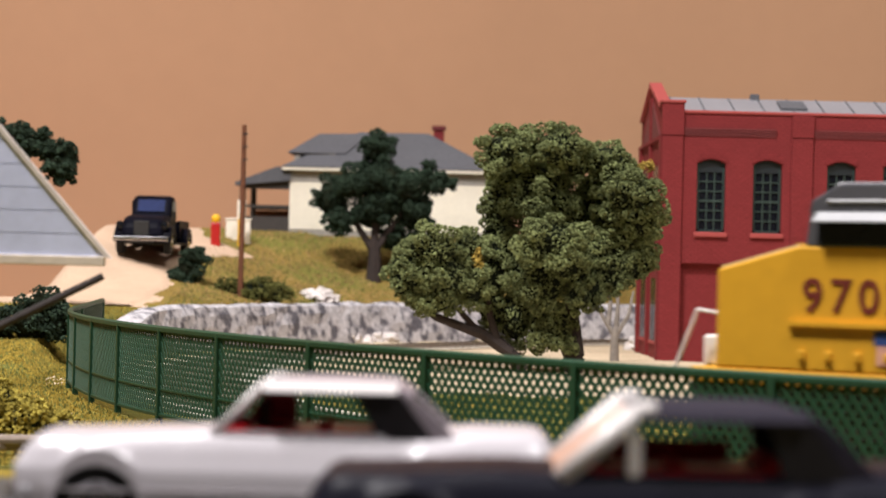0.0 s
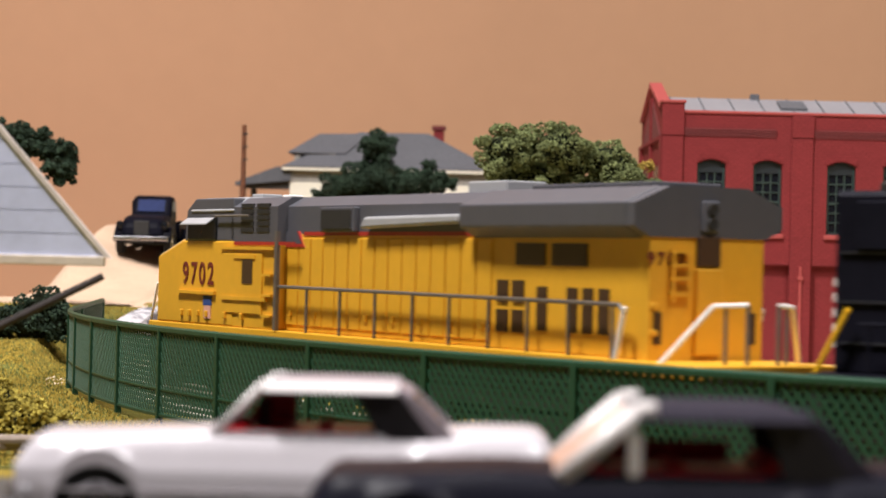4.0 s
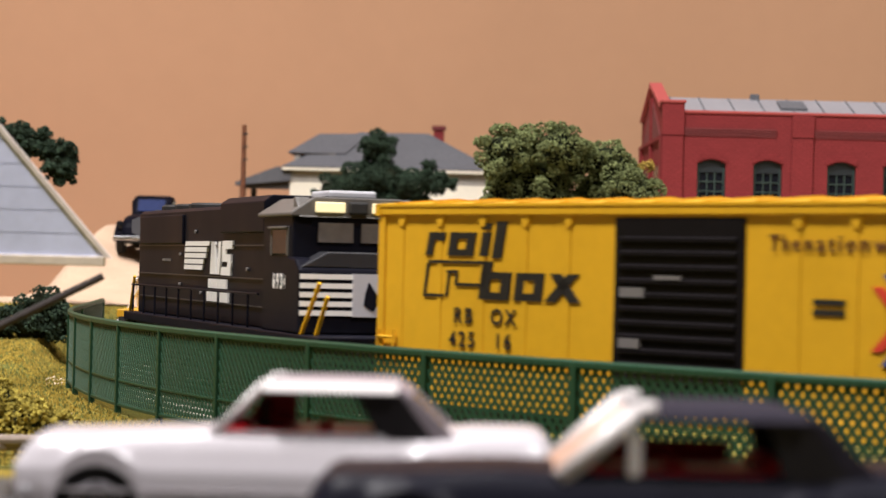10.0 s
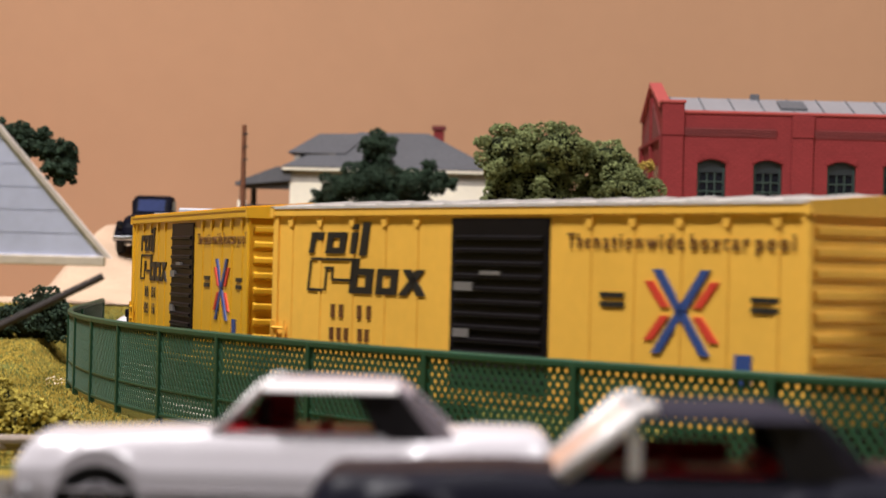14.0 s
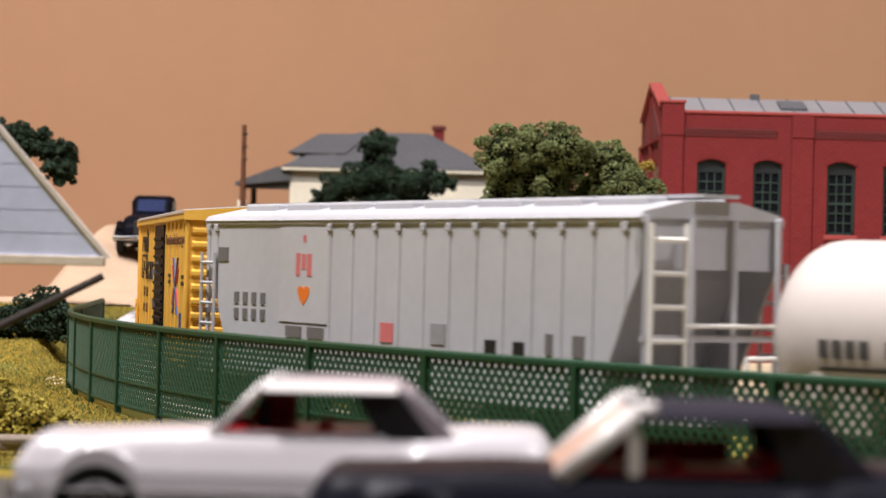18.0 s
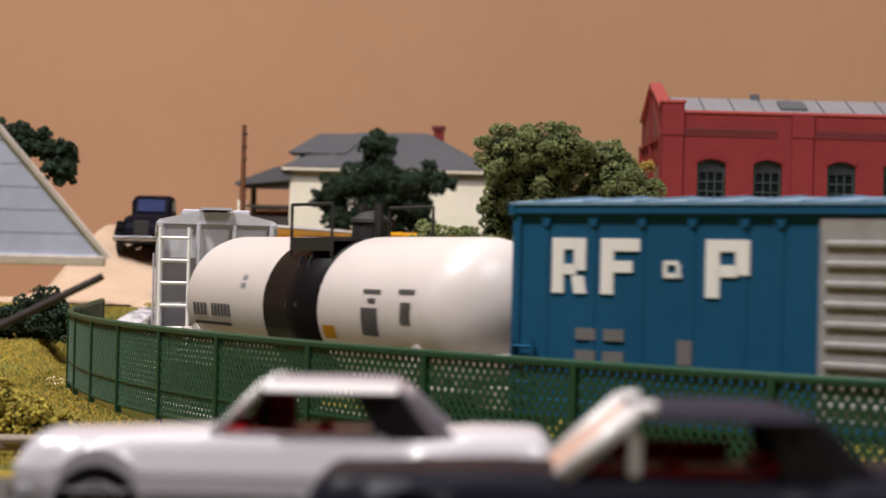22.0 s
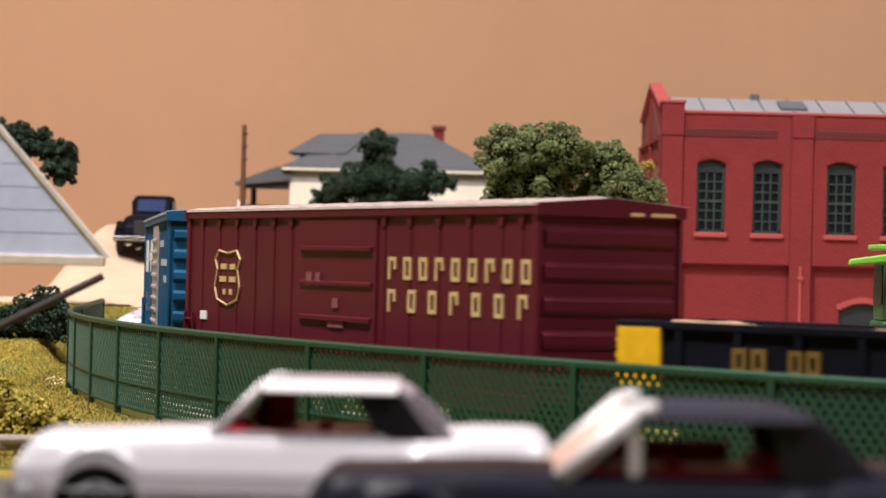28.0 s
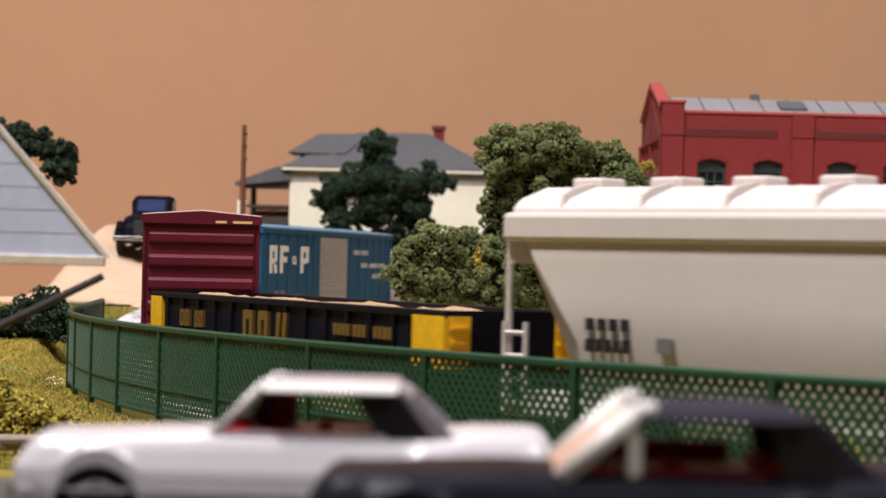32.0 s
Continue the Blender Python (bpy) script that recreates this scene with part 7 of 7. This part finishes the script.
def coupe(name, label, m, paint, interior, s, top_paint, glass, wx0, ax1, rx1, quarter, tail, roof_z, win_z, belt=10.9, pr=0.55):
    """A two-door pony car, nose towards -x, 54 mm long at s = 1, wheels on z = 0. wx0: foot of the windshield, ax1: its head, rx1: the roof's rear,
    quarter: upper and lower front corners of the blind quarter, tail: foot of the rear window."""
    car = thing(name, m @ Matrix.Scale(s, 4), label, "toy car", "toy cars in the foreground")
    hw, wr, wz = 10.0, 3.7, 3.6
    lamp_mat = M_HOPG if paint is M_CARW else M_FRAME
    axles = (-18.6, 14.6)
    xs = sorted({-27.0, -26.8, -26.3, -25.4, -24.4} | {-23 + 0.75 * i for i in range(13)} | {-12 + 2.0 * i for i in range(11)} | {10.2 + 0.75 * i for i in range(13)} | {21, 23, 24.6, 25.8, 26.6, 27.0})

    def sill(x):
        z = 2.0 + 1.0 * step(22, 27, abs(x))
        for a in axles:
            d = abs(x - a)
            if d < 4.5:
                z = max(z, wz - 0.4 + math.sqrt(4.5 ** 2 - d * d))
        return z

    def deck(x):
        """Height of the bonnet, belt and boot along the middle."""
        if x < -8:
            return 10.9 - 0.5 * step(-10, -24, x) - 2.4 * max(0.0, (-x - 24.4) / 2.6) ** 2
        return belt + 0.2 + 0.5 * step(14, 20, x) - 1.6 * max(0.0, (x - 25.2) / 1.8) ** 2
    bm = bmesh.new()
    rings = []
    for x in xs:
        end = max(0.0, (abs(x) - 23.6) / 3.4)
        w = hw * (1 - 0.10 * end ** 2)
        crease = 7.4 + 1.9 * step(2, 24, x)
        top, low = deck(x), sill(x)
        half = [(0.90 * w, low), (0.985 * w, low + 0.35), (w, low + 0.8), (0.992 * w, max(5.2, low + 1.1)), (w, max(crease - 0.35, low + 1.4)), (0.985 * w, max(crease, low + 1.7)),
                (0.93 * w, max(crease + 0.5 * (top - crease) * 0.8, low + 2.0)), (0.87 * w, max(top - 0.65, low + 2.3)), (0.80 * w, max(top - 0.22, low + 2.5)), (0.55 * w, max(top, low + 2.6)), (0.25 * w, max(top + 0.15, low + 2.7))]
        rings.append([bm.verts.new((x, y, z)) for y, z in half + [(-y, z) for y, z in half[::-1]]])
    for a, b in zip(rings, rings[1:]):
        for i in range(len(a) - 1):
            bm.faces.new((a[i], a[i + 1], b[i + 1], b[i]))
    bm.faces.new(rings[0])
    bm.faces.new(rings[-1][::-1])
    bmesh.ops.recalc_face_normals(bm, faces=bm.faces)
    part("body", bm, paint, car, smooth=True)
    part("under_tray", abox(-25, 25, -hw * 0.78, hw * 0.78, 2.2, 6.0), M_FRAME, car)
    # glasshouse: pillars, roof and blind quarters round an open cabin
    zb, rw = belt - 0.3, 8.2
    roof = [(ax1 - 0.2, roof_z - 1.3), (ax1 + 0.9, roof_z - 0.45), (ax1 + 4.5, roof_z), (rx1 - 4, roof_z), (rx1 - 1.2, roof_z - 0.4), (rx1 + 0.3, roof_z - 1.2), (rx1 - 1.0, win_z), (ax1 + 0.6, win_z)]
    part("roof", aprism(roof, -rw, rw, "y", bevel=0.28), top_paint, car)
    for sy in (1, -1):
        y0, y1 = sorted((sy * (rw + 0.15), sy * (rw - 0.7)))
        part("windshield_pillar", rod(arod((wx0 + 1.2, sy * (rw - 0.1), zb), (ax1 + 0.5, sy * (rw - 0.1), win_z + 0.8), pr, 10), (ax1 + 0.3, sy * (rw - 0.1), win_z + 0.8), (ax1 + 2.0, sy * (rw - 0.1), win_z + 0.9), pr * 0.9, 10),
             M_PILLAR, car, "bright windshield pillar", smooth=True)
        part("quarter_panel", aprism([(quarter[1], zb), (tail - 2.6, zb), (rx1 - 1.2, win_z + 0.2), (quarter[0], win_z + 0.2)], y0, y1, "y"), M_CARK, car, "black quarter window")
        part("rear_pillar", aprism([(tail - 2.8, zb), (tail, zb), (rx1 + 0.2, roof_z - 1.2), (rx1 - 1.6, win_z + 0.3)], y0, y1, "y", bevel=0.12), top_paint, car)
        part("drip_rail", aprism([(sy * (rw - 0.3), win_z + 1.1), (sy * (rw + 0.2), win_z + 1.0), (sy * (rw + 0.9), win_z + 0.2), (sy * (rw + 0.9), win_z), (sy * (rw - 0.3), win_z)], ax1 + 0.6, rx1 - 1.4, "x", bevel=0.06),
             M_PILLAR if paint is M_CARW else top_paint, car, "bright drip rail")
        part("door_handle", abox(quarter[1] - 1.6, quarter[1] + 0.6, *sorted((sy * (hw - 0.15), sy * (hw + 0.35))), 8.2, 8.75, bevel=0.15), M_CHROME, car, "chrome handle")
        part("belt_trim", abox(wx0 + 2.4, quarter[1] + 0.5, *sorted((sy * 8.0, sy * 8.5)), belt - 0.3, belt + 0.22, bevel=0.08), paint, car)
        part("rocker_trim", abox(-13, 9, *sorted((sy * (hw - 0.3), sy * (hw + 0.2))), 2.2, 2.8, bevel=0.08), M_CHROME, car)
        part("side_crease", abox(-23, 24, *sorted((sy * (hw - 0.3), sy * (hw + 0.12))), 5.0, 5.3, bevel=0.06), paint, car)
        for a in axles:
            lip = [(a + r * math.cos(math.pi * i / 12), wz - 0.4 + r * math.sin(math.pi * i / 12)) for r, order in ((4.95, range(13)), (4.4, range(12, -1, -1))) for i in order]
            part("arch_lip", aprism(lip, *sorted((sy * (hw - 0.5), sy * (hw + 0.18))), axis="y"), paint, car)
            wheel_parts(car, a, sy * 8.5, wz, wr, 2.5)
        part("headlight", lathe(bmesh.new(), [(-27.3, 0.1), (-27.1, 1.1), (-26.2, 1.3)], 14, "x"), lamp_mat, car).location = (0, sy * 0.0072, 0.0066)
        part("side_lamp", abox(-26.2, -25.2, *sorted((sy * 8.9, sy * 9.75)), 4.4, 5.4, bevel=0.25), lamp_mat, car)
    part("windshield", aprism([(wx0 + 0.2, zb), (wx0 + 0.7, zb), (ax1 + 0.5, win_z + 0.3), (ax1 + 0.1, win_z + 0.5)], -rw + 0.8, rw - 0.8, "y"), glass, car, "opaque tinted windshield")
    part("rear_window", aprism([(tail - 1.0, zb), (tail - 0.5, zb), (rx1 - 0.4, win_z + 0.3), (rx1 - 0.8, win_z + 0.3)], -rw + 0.8, rw - 0.8, "y"), M_CARGLASS, car, "dark rear window")
    part("cabin_floor", abox(wx0 + 1.5, tail - 1.5, -7.6, 7.6, belt - 0.6, belt + 0.32), interior, car, "red cabin tub")
    for y in (-6.6, 1.0):
        part("seat", aprism([(2.6, belt - 0.2), (3.1, belt + 0.9), (4.4, belt + 0.8), (4.8, belt - 0.2)], y, y + 5.6, "y", bevel=0.4), interior, car, "red front seat")
    part("rear_seat", aprism([(10.4, belt - 0.2), (11.2, belt + 1.4), (13.0, belt + 1.2), (13.4, belt - 0.2)], -6.8, 6.8, "y", bevel=0.4), interior, car)
    part("dashboard", aprism([(wx0 + 1.6, belt - 0.2), (wx0 + 2.0, belt + 0.9), (wx0 + 4.4, belt + 0.8), (wx0 + 4.8, belt - 0.2)], -7.4, 7.4, "y", bevel=0.3), interior, car)
    ob = part("steering_wheel", lathe(bmesh.new(), [(-0.2, 1.6), (-0.2, 1.95), (0.2, 1.95), (0.2, 1.6)], 16, "x"), M_FRAME, car)
    ob.matrix_basis = Matrix.Translation(((wx0 + 5.6) / 1000, 0.0038, (belt + 1.0) / 1000))
    part("front_bumper", abox(-28.0, -26.6, -9.2, 9.2, 3.6, 5.0, bevel=0.35), M_CHROME, car, "chrome bumper")
    part("grille", abox(-27.25, -26.7, -5.4, 5.4, 5.4, 8.0, bevel=0.2), M_FRAME, car, "dark grille")
    part("rear_bumper", abox(26.6, 27.9, -9.2, 9.2, 4.0, 5.4, bevel=0.35), M_CHROME, car, "chrome bumper")
    return car


M_GREYROOF = mat("grey_roof_paint", (150, 140, 147), 0.4)
M_VENT = mat("red_tinted_window", (190, 54, 68), 0.5, spec=0.1)
M_PILLAR = mat("pale_pillar", (220, 214, 212), 0.3, grain=0.02, blot=0.03)
M_SOFTTOP = mat("dusty_black_top", (48, 45, 54), 0.9, grain=0.15, size=900, blot=0.15, spec=0.08)
# Reflections on the white car's windshield are held in this grey.
M_GREYGL = mat("reflection_grey_glass", (150, 152, 164), 0.3)
M_PINKGL = mat("opaque_pink_glass", (200, 160, 140), 0.3)
M_CARGLASS = mat("tinted_glass", (150, 150, 160), 0.1, spec=0.6)
M_CARGLASS.node_tree.nodes["Principled BSDF"].inputs["Transmission Weight"].default_value = 0.85
white_car = coupe("toy_car", "white two-door toy car with a grey roof and red interior", pose(-0.0157, 0.2446, 0.0110), M_CARW, M_CARR, 1.02, M_GREYROOF, M_GREYGL,
                  -8.5, -2.9, 12.6, (6.6, 9.6), 17.6, 16.3, 15.2, pr=0.36)
part("vent_window", aprism([(-5.2, 11.0), (0.2, 11.0), (0.2, 15.2), (-2.8, 15.2)], 7.0, 7.6, "y"), M_VENT, white_car, "dark red far vent window")
black_car = coupe("toy_car", "black two-door toy car with a dusty black roof and red interior", pose(0.0169, 0.2055, 0.0112), M_CARK2, M_CARR, 1.04, M_SOFTTOP, M_PINKGL,
                  -7.4, -0.4, 15.6, (11.0, 12.2), 20.6, 16.3, 15.2, 10.6, 0.85)
part("vent_frame", abox(-0.7, 0.4, -8.6, -8.1, 10.6, 14.4, bevel=0.15), M_PILLAR, black_car, "white vent window frame")
part("door_trim", abox(-1.0, 9.6, 7.4, 7.8, 10.6, 12.6, bevel=0.2), M_CARR, black_car, "red door trim")


def pickup():
    t_ = thing("toy_pickup_truck", Matrix.Translation((-0.1395, 1.112, land(-0.1395, 1.112) + 0.0010)) @ Matrix.Rotation(radians(-93), 4, "Z"), "dark blue vintage toy pickup truck on the gravel road", "toy truck")
    # nose towards +x
    part("bonnet", aprism([(8, 6), (8, 18.6), (12, 19.2), (24, 18.2), (30, 16.4), (33.5, 12.5), (34, 6)], -10.2, 10.2, "y", bevel=3.0), M_TRUCK, t_)
    part("cab", aprism([(-8, 8), (-8, 19), (-6.5, 26), (-3, 28.2), (3.5, 28.2), (6.5, 26.8), (10.5, 18.5), (10.5, 8)], -9.6, 9.6, "y", bevel=2.2), M_TRUCK, t_)
    part("windshield", aprism([(9.6, 20.6), (10.1, 20.5), (7.4, 26.0), (6.9, 26.1)], -6.4, 6.4, "y"), M_GLASSBL, t_, "bluish windshield")
    part("rear_window", abox(-7.9, -7.2, -6, 6, 20.5, 25.5), M_GLASSBL, t_)
    for s in (1, -1):
        part("side_window", abox(-4, 6.5, *sorted((s * 9.4, s * 9.75)), 20.5, 25.6), M_GLASS, t_)
        for x in (24, -24):
            part("fender", aprism([(x - 8.5, 5.5), (x - 7, 10), (x - 3, 12.8), (x + 3, 12.8), (x + 7, 10), (x + 8.5, 5.5), (x + 5.5, 5.5), (x + 3.5, 9.4), (x - 3.5, 9.4), (x - 5.5, 5.5)], *sorted((s * 8.0, s * 13.5)), axis="y", bevel=0.5), M_TRUCK, t_)
            wheel_parts(t_, x, s * 11.2, 5.2, 5.2, 3.4)
        part("running_board", abox(-16, 16, *sorted((s * 9, s * 13)), 4.6, 5.8, bevel=0.3), M_TRUCK, t_)
        part("bed_side", abox(-38, -9, *sorted((s * 9.5, s * 10.8)), 8, 16.5, bevel=0.3), M_TRUCK, t_)
        part("headlight", lathe(bmesh.new(), [(28, 1), (29, 1.8), (32.0, 1.9), (32.4, 0.3)], 12, "x"), M_GLASS, t_).location = (0, s * 0.0105, 0.0135)
    part("bed_floor", abox(-38, -9, -9.6, 9.6, 8, 9.2), M_TRUCK, t_)
    part("tailgate", abox(-38.6, -37.6, -9.6, 9.6, 8, 16.5), M_TRUCK, t_)
    part("front_bumper", abox(34.5, 35.8, -13, 13, 6.2, 8.2, bevel=0.4), M_CHROME, t_, "bright front bumper")
    part("grille", abox(33.2, 34.0, -3.6, 3.6, 8.5, 15.5, bevel=0.4), M_FRAME, t_)
    part("chassis", abox(-36, 33, -6, 6, 4.8, 8.0), M_FRAME, t_)


M_GLASSBL = mat("blue_glass", (34, 45, 84), 0.6, spec=0.1)
pickup()


# ---------- foreground pieces on the left ----------
def gable_shed():
    g = thing("shed_canopy", Matrix.Translation((-0.0810, 0.42, 0)), "pale blue sided gable of an open shed with white trim", "shed")
    half, rise, z0 = 44.0, 50.0, 39.8
    cx = -24.0      # middle of the gable, from the thing's origin

    def edge(z):
        return half * (1 - (z - z0) / rise)
    n = 12
    for i in range(n):
        za, zb = z0 + rise * i / n, z0 + rise * (i + 1) / n - 0.14
        part("siding_board", aprism([(cx - edge(za), za), (cx + edge(za), za), (cx + edge(zb), zb), (cx - edge(zb), zb)], 0, 0.9 if i % 2 else 1.05, "y"), M_SIDING, g)
    for s in (1, -1):
        part("rake_board", aprism([(cx + s * (half + 0.3), z0 - 0.2), (cx + s * (half - 0.5), z0 - 0.2), (cx, z0 + rise - 0.4), (cx, z0 + rise + 0.4)], -0.3, 0.15, "y"), M_RAKE, g, "white rake board")
        part("roof_slope", aprism([(cx + s * (half + 0.3), z0 - 0.2), (cx, z0 + rise + 0.4), (cx, z0 + rise + 0.8), (cx + s * (half + 0.6), z0 - 0.2)], -0.3, 1.6, "y"), M_RAKE, g)
    part("gable_backing", aprism([(cx - half + 0.6, z0), (cx + half - 0.6, z0), (cx, z0 + rise - 0.8)], 0.75, 1.6, "y"), M_SIDING, g)
    part("tie_beam", abox(cx - half, cx + half - 0.6, -0.6, 1.6, z0 - 1.7, z0 + 0.1, bevel=0.2), M_TRIMW, g, "white tie beam")
    for x in (cx - half + 3, cx + 9):
        for y in (0.6, 28):
            part("post", abox(x - 1.2, x + 1.2, y - 0.9, y + 0.9, -1, z0 - 1.6, bevel=0.2), M_TRIMW, g)


M_WOODG = mat("weathered_timber", (142, 128, 116), 0.9, grain=0.2, size=500)
M_RAKE = mat("cream_rake", (204, 194, 186), 0.7)
M_TRIMW = mat("off_white_trim", (206, 194, 180), 0.7)
gable_shed()
M_DKWOOD = mat("dark_timber", (44, 36, 34), 0.8, grain=0.2)
tagged(part("leaning_pole", arod((-132, 420, 0.2), (-61.8, 420, 36.3), 0.85, 8, 0.7), M_DKWOOD), "dark thin timber pole leaning over the turf", "pole")
for a, b, r in (((-104, 462, 2.2), (-77, 458, 3.2), 1.3), ((-100, 456, 1.5), (-74, 463, 1.8), 1.1), ((-110, 520, 3), (-86, 540, 2.5), 0.8)):
    tagged(part("log", arod(a, b, r, 9, r * 0.8), M_WOODG), "weathered grey timber lying on the turf", "log", "timber on the turf")


# ---------- green machine by the works, partly in view ----------
def green_machine():
    g = thing("toy_loader", Matrix.Translation((0.122, 0.62, 0)), "green toy loader with a lime arm beside the works", "toy machine")
    part("body", abox(-5.2, 26, -8, 10, 6, 27.5, bevel=0.8), M_GREENB, g, "dark green body")
    part("cab", abox(-4.4, 14, -7, 9, 27.5, 44, bevel=0.8), M_GREENB, g)
    part("cab_roof", abox(-6, 16, -8, 10, 46.5, 48, bevel=0.4), M_LIME, g, "lime green cab roof")
    part("cab_window", abox(-4.8, -4.2, -5, 7, 32, 42.5), M_GLASS, g)
    part("arm", aprism([(-14.6, 42.2), (-14.2, 43.8), (2, 46.4), (12, 46.4), (12, 44.4), (0, 43.6)], -10.4, -8.2, "y", bevel=0.4), M_LIME, g, "lime green lifting arm")
    for x, y in ((2, -8), (20, -8), (2, 10), (20, 10)):
        wheel_parts(g, x, y, 6.0, 6.0, 4.0)
    part("mudguard", abox(-7.5, -5.4, -8, 8, 10, 24, bevel=0.5), M_HOPG, g, "grey front guard")


M_GREENB = mat("dark_green_paint", (34, 84, 44), 0.45)
green_machine()


def bare_tree():
    t_ = thing("bare_tree", Matrix.Translation((0.0735, 0.975, 0)), "bare grey model tree with forked limbs", "tree")
    bm = bmesh.new()
    limb(bm, [(0, 0, -1), (0, 0, 9), (0.4, 0, 14)], 2.0, 1.6)
    part("trunk", bm, M_GREYWOOD, t_)
    for pts in ([(0.2, 0, 11), (-5, 0, 19), (-9, 1, 26)], [(0.4, 0, 13), (1, 0, 24), (0.4, 1, 36)], [(0.4, 0, 12), (5.5, 0, 20), (7.5, 1, 30)], [(-3, 0, 16), (-2, 1, 26), (-4, 1, 34)]):
        bm = bmesh.new()
        limb(bm, pts, 1.2, 0.5, 6)
        part("limb", bm, M_GREYWOOD, t_)


M_GREYWOOD = mat("grey_twig", (128, 120, 112), 0.9, grain=0.2)
bare_tree()


# ---------- scenic turf: loose tufts ----------
def tufts(name, spots, material, label, size, seed):
    rnd = random.Random(seed)
    verts, faces = [], []
    for x, y in spots:
        z = land(x, y)
        s = size * (0.5 + rnd.random())
        k = len(verts)
        a = rnd.random() * 6.28
        for i in range(3):
            w = a + i * 2.094 + rnd.uniform(-0.4, 0.4)
            verts.append((x + s * math.cos(w), y + s * math.sin(w), z - 0.0003))
        verts.append((x + rnd.uniform(-0.5, 0.5) * s, y + rnd.uniform(-0.5, 0.5) * s, z + s * (0.8 + rnd.random())))
        faces += [(k, k + 1, k + 3), (k + 1, k + 2, k + 3), (k + 2, k, k + 3)]
    me = bpy.data.meshes.new(name)
    me.from_pydata(verts, [], faces)
    me.materials.append(material)
    ob = new(name, me)
    return tagged(ob, label, "grass", kind="stuff")


M_TUFT = mat("turf_tuft", (150, 130, 58), 0.95, grain=0.3, size=500, blot=0.25, blot_size=25, spec=0.1)
M_TUFT2 = mat("green_tuft", (102, 102, 52), 0.95, grain=0.3, size=500, blot=0.25, blot_size=25, spec=0.1)
M_TUFTD = mat("dry_tuft", (146, 122, 76), 0.95, grain=0.3, size=500, blot=0.25, blot_size=25, spec=0.1)
for m_ in (M_TUFT, M_TUFT2, M_TUFTD):
    tuft_random(m_, 0.25)
rnd_t = random.Random(77)


def spots(n, x0, x1, y0, y1, keep):
    out = []
    while len(out) < n:
        x, y = rnd_t.uniform(x0, x1), rnd_t.uniform(y0, y1)
        if keep(x, y):
            out.append((x, y))
    return out


def outside(x, y):
    return math.hypot(x - CX, y - CY) > 0.6135 and x > -0.21 * y - 0.03 and not (y > 0.975 and x < -0.12)


def inside(x, y):
    return math.hypot(x - CX, y - CY) < 0.545 and abs(x) < 0.22 * y + 0.02


def bank(x, y):
    return math.hypot(x - CX, y - CY) > 0.636 and y > 1.0 and x > -0.121


tufts("turf_tufts", spots(34000, -0.24, 0.0, 0.44, 1.03, outside), M_TUFT, "yellow-green scenic turf tufts", 0.00045, 1)
tufts("turf_tufts", spots(12000, -0.24, 0.0, 0.44, 1.03, outside), M_TUFT2, "darker green scenic turf tufts", 0.0005, 2)
tufts("turf_tufts", spots(4200, -0.05, 0.22, 0.50, 0.70, inside), M_TUFT2, "green turf tufts inside the loop", 0.0008, 3)
tufts("dry_grass_tufts", spots(7000, -0.15, 0.12, 1.0, 1.32, bank), M_TUFTD, "dry grass tufts on the bank", 0.0006, 4)
tufts("dry_grass_tufts", spots(3500, -0.15, 0.12, 1.0, 1.32, bank), M_TUFT2, "green grass tufts on the bank", 0.0006, 5)


# ---------- what moves ----------
def motions():
    times = [i * 0.5 for i in range(65)]
    for car, offset, bogies in RUNNING:
        walk(car, [(t, car_pose(run(offset, t), bogies)) for t in times])
    for wheel, x, r in WHEELS:
        rows = []
        for i in range(321):
            t = i * 0.1
            rows.append((t, Matrix.Translation((x, 0, r)) @ Matrix.Rotation(SPEED * t / r, 4, "Y")))
        walk(wheel, rows)


motions()
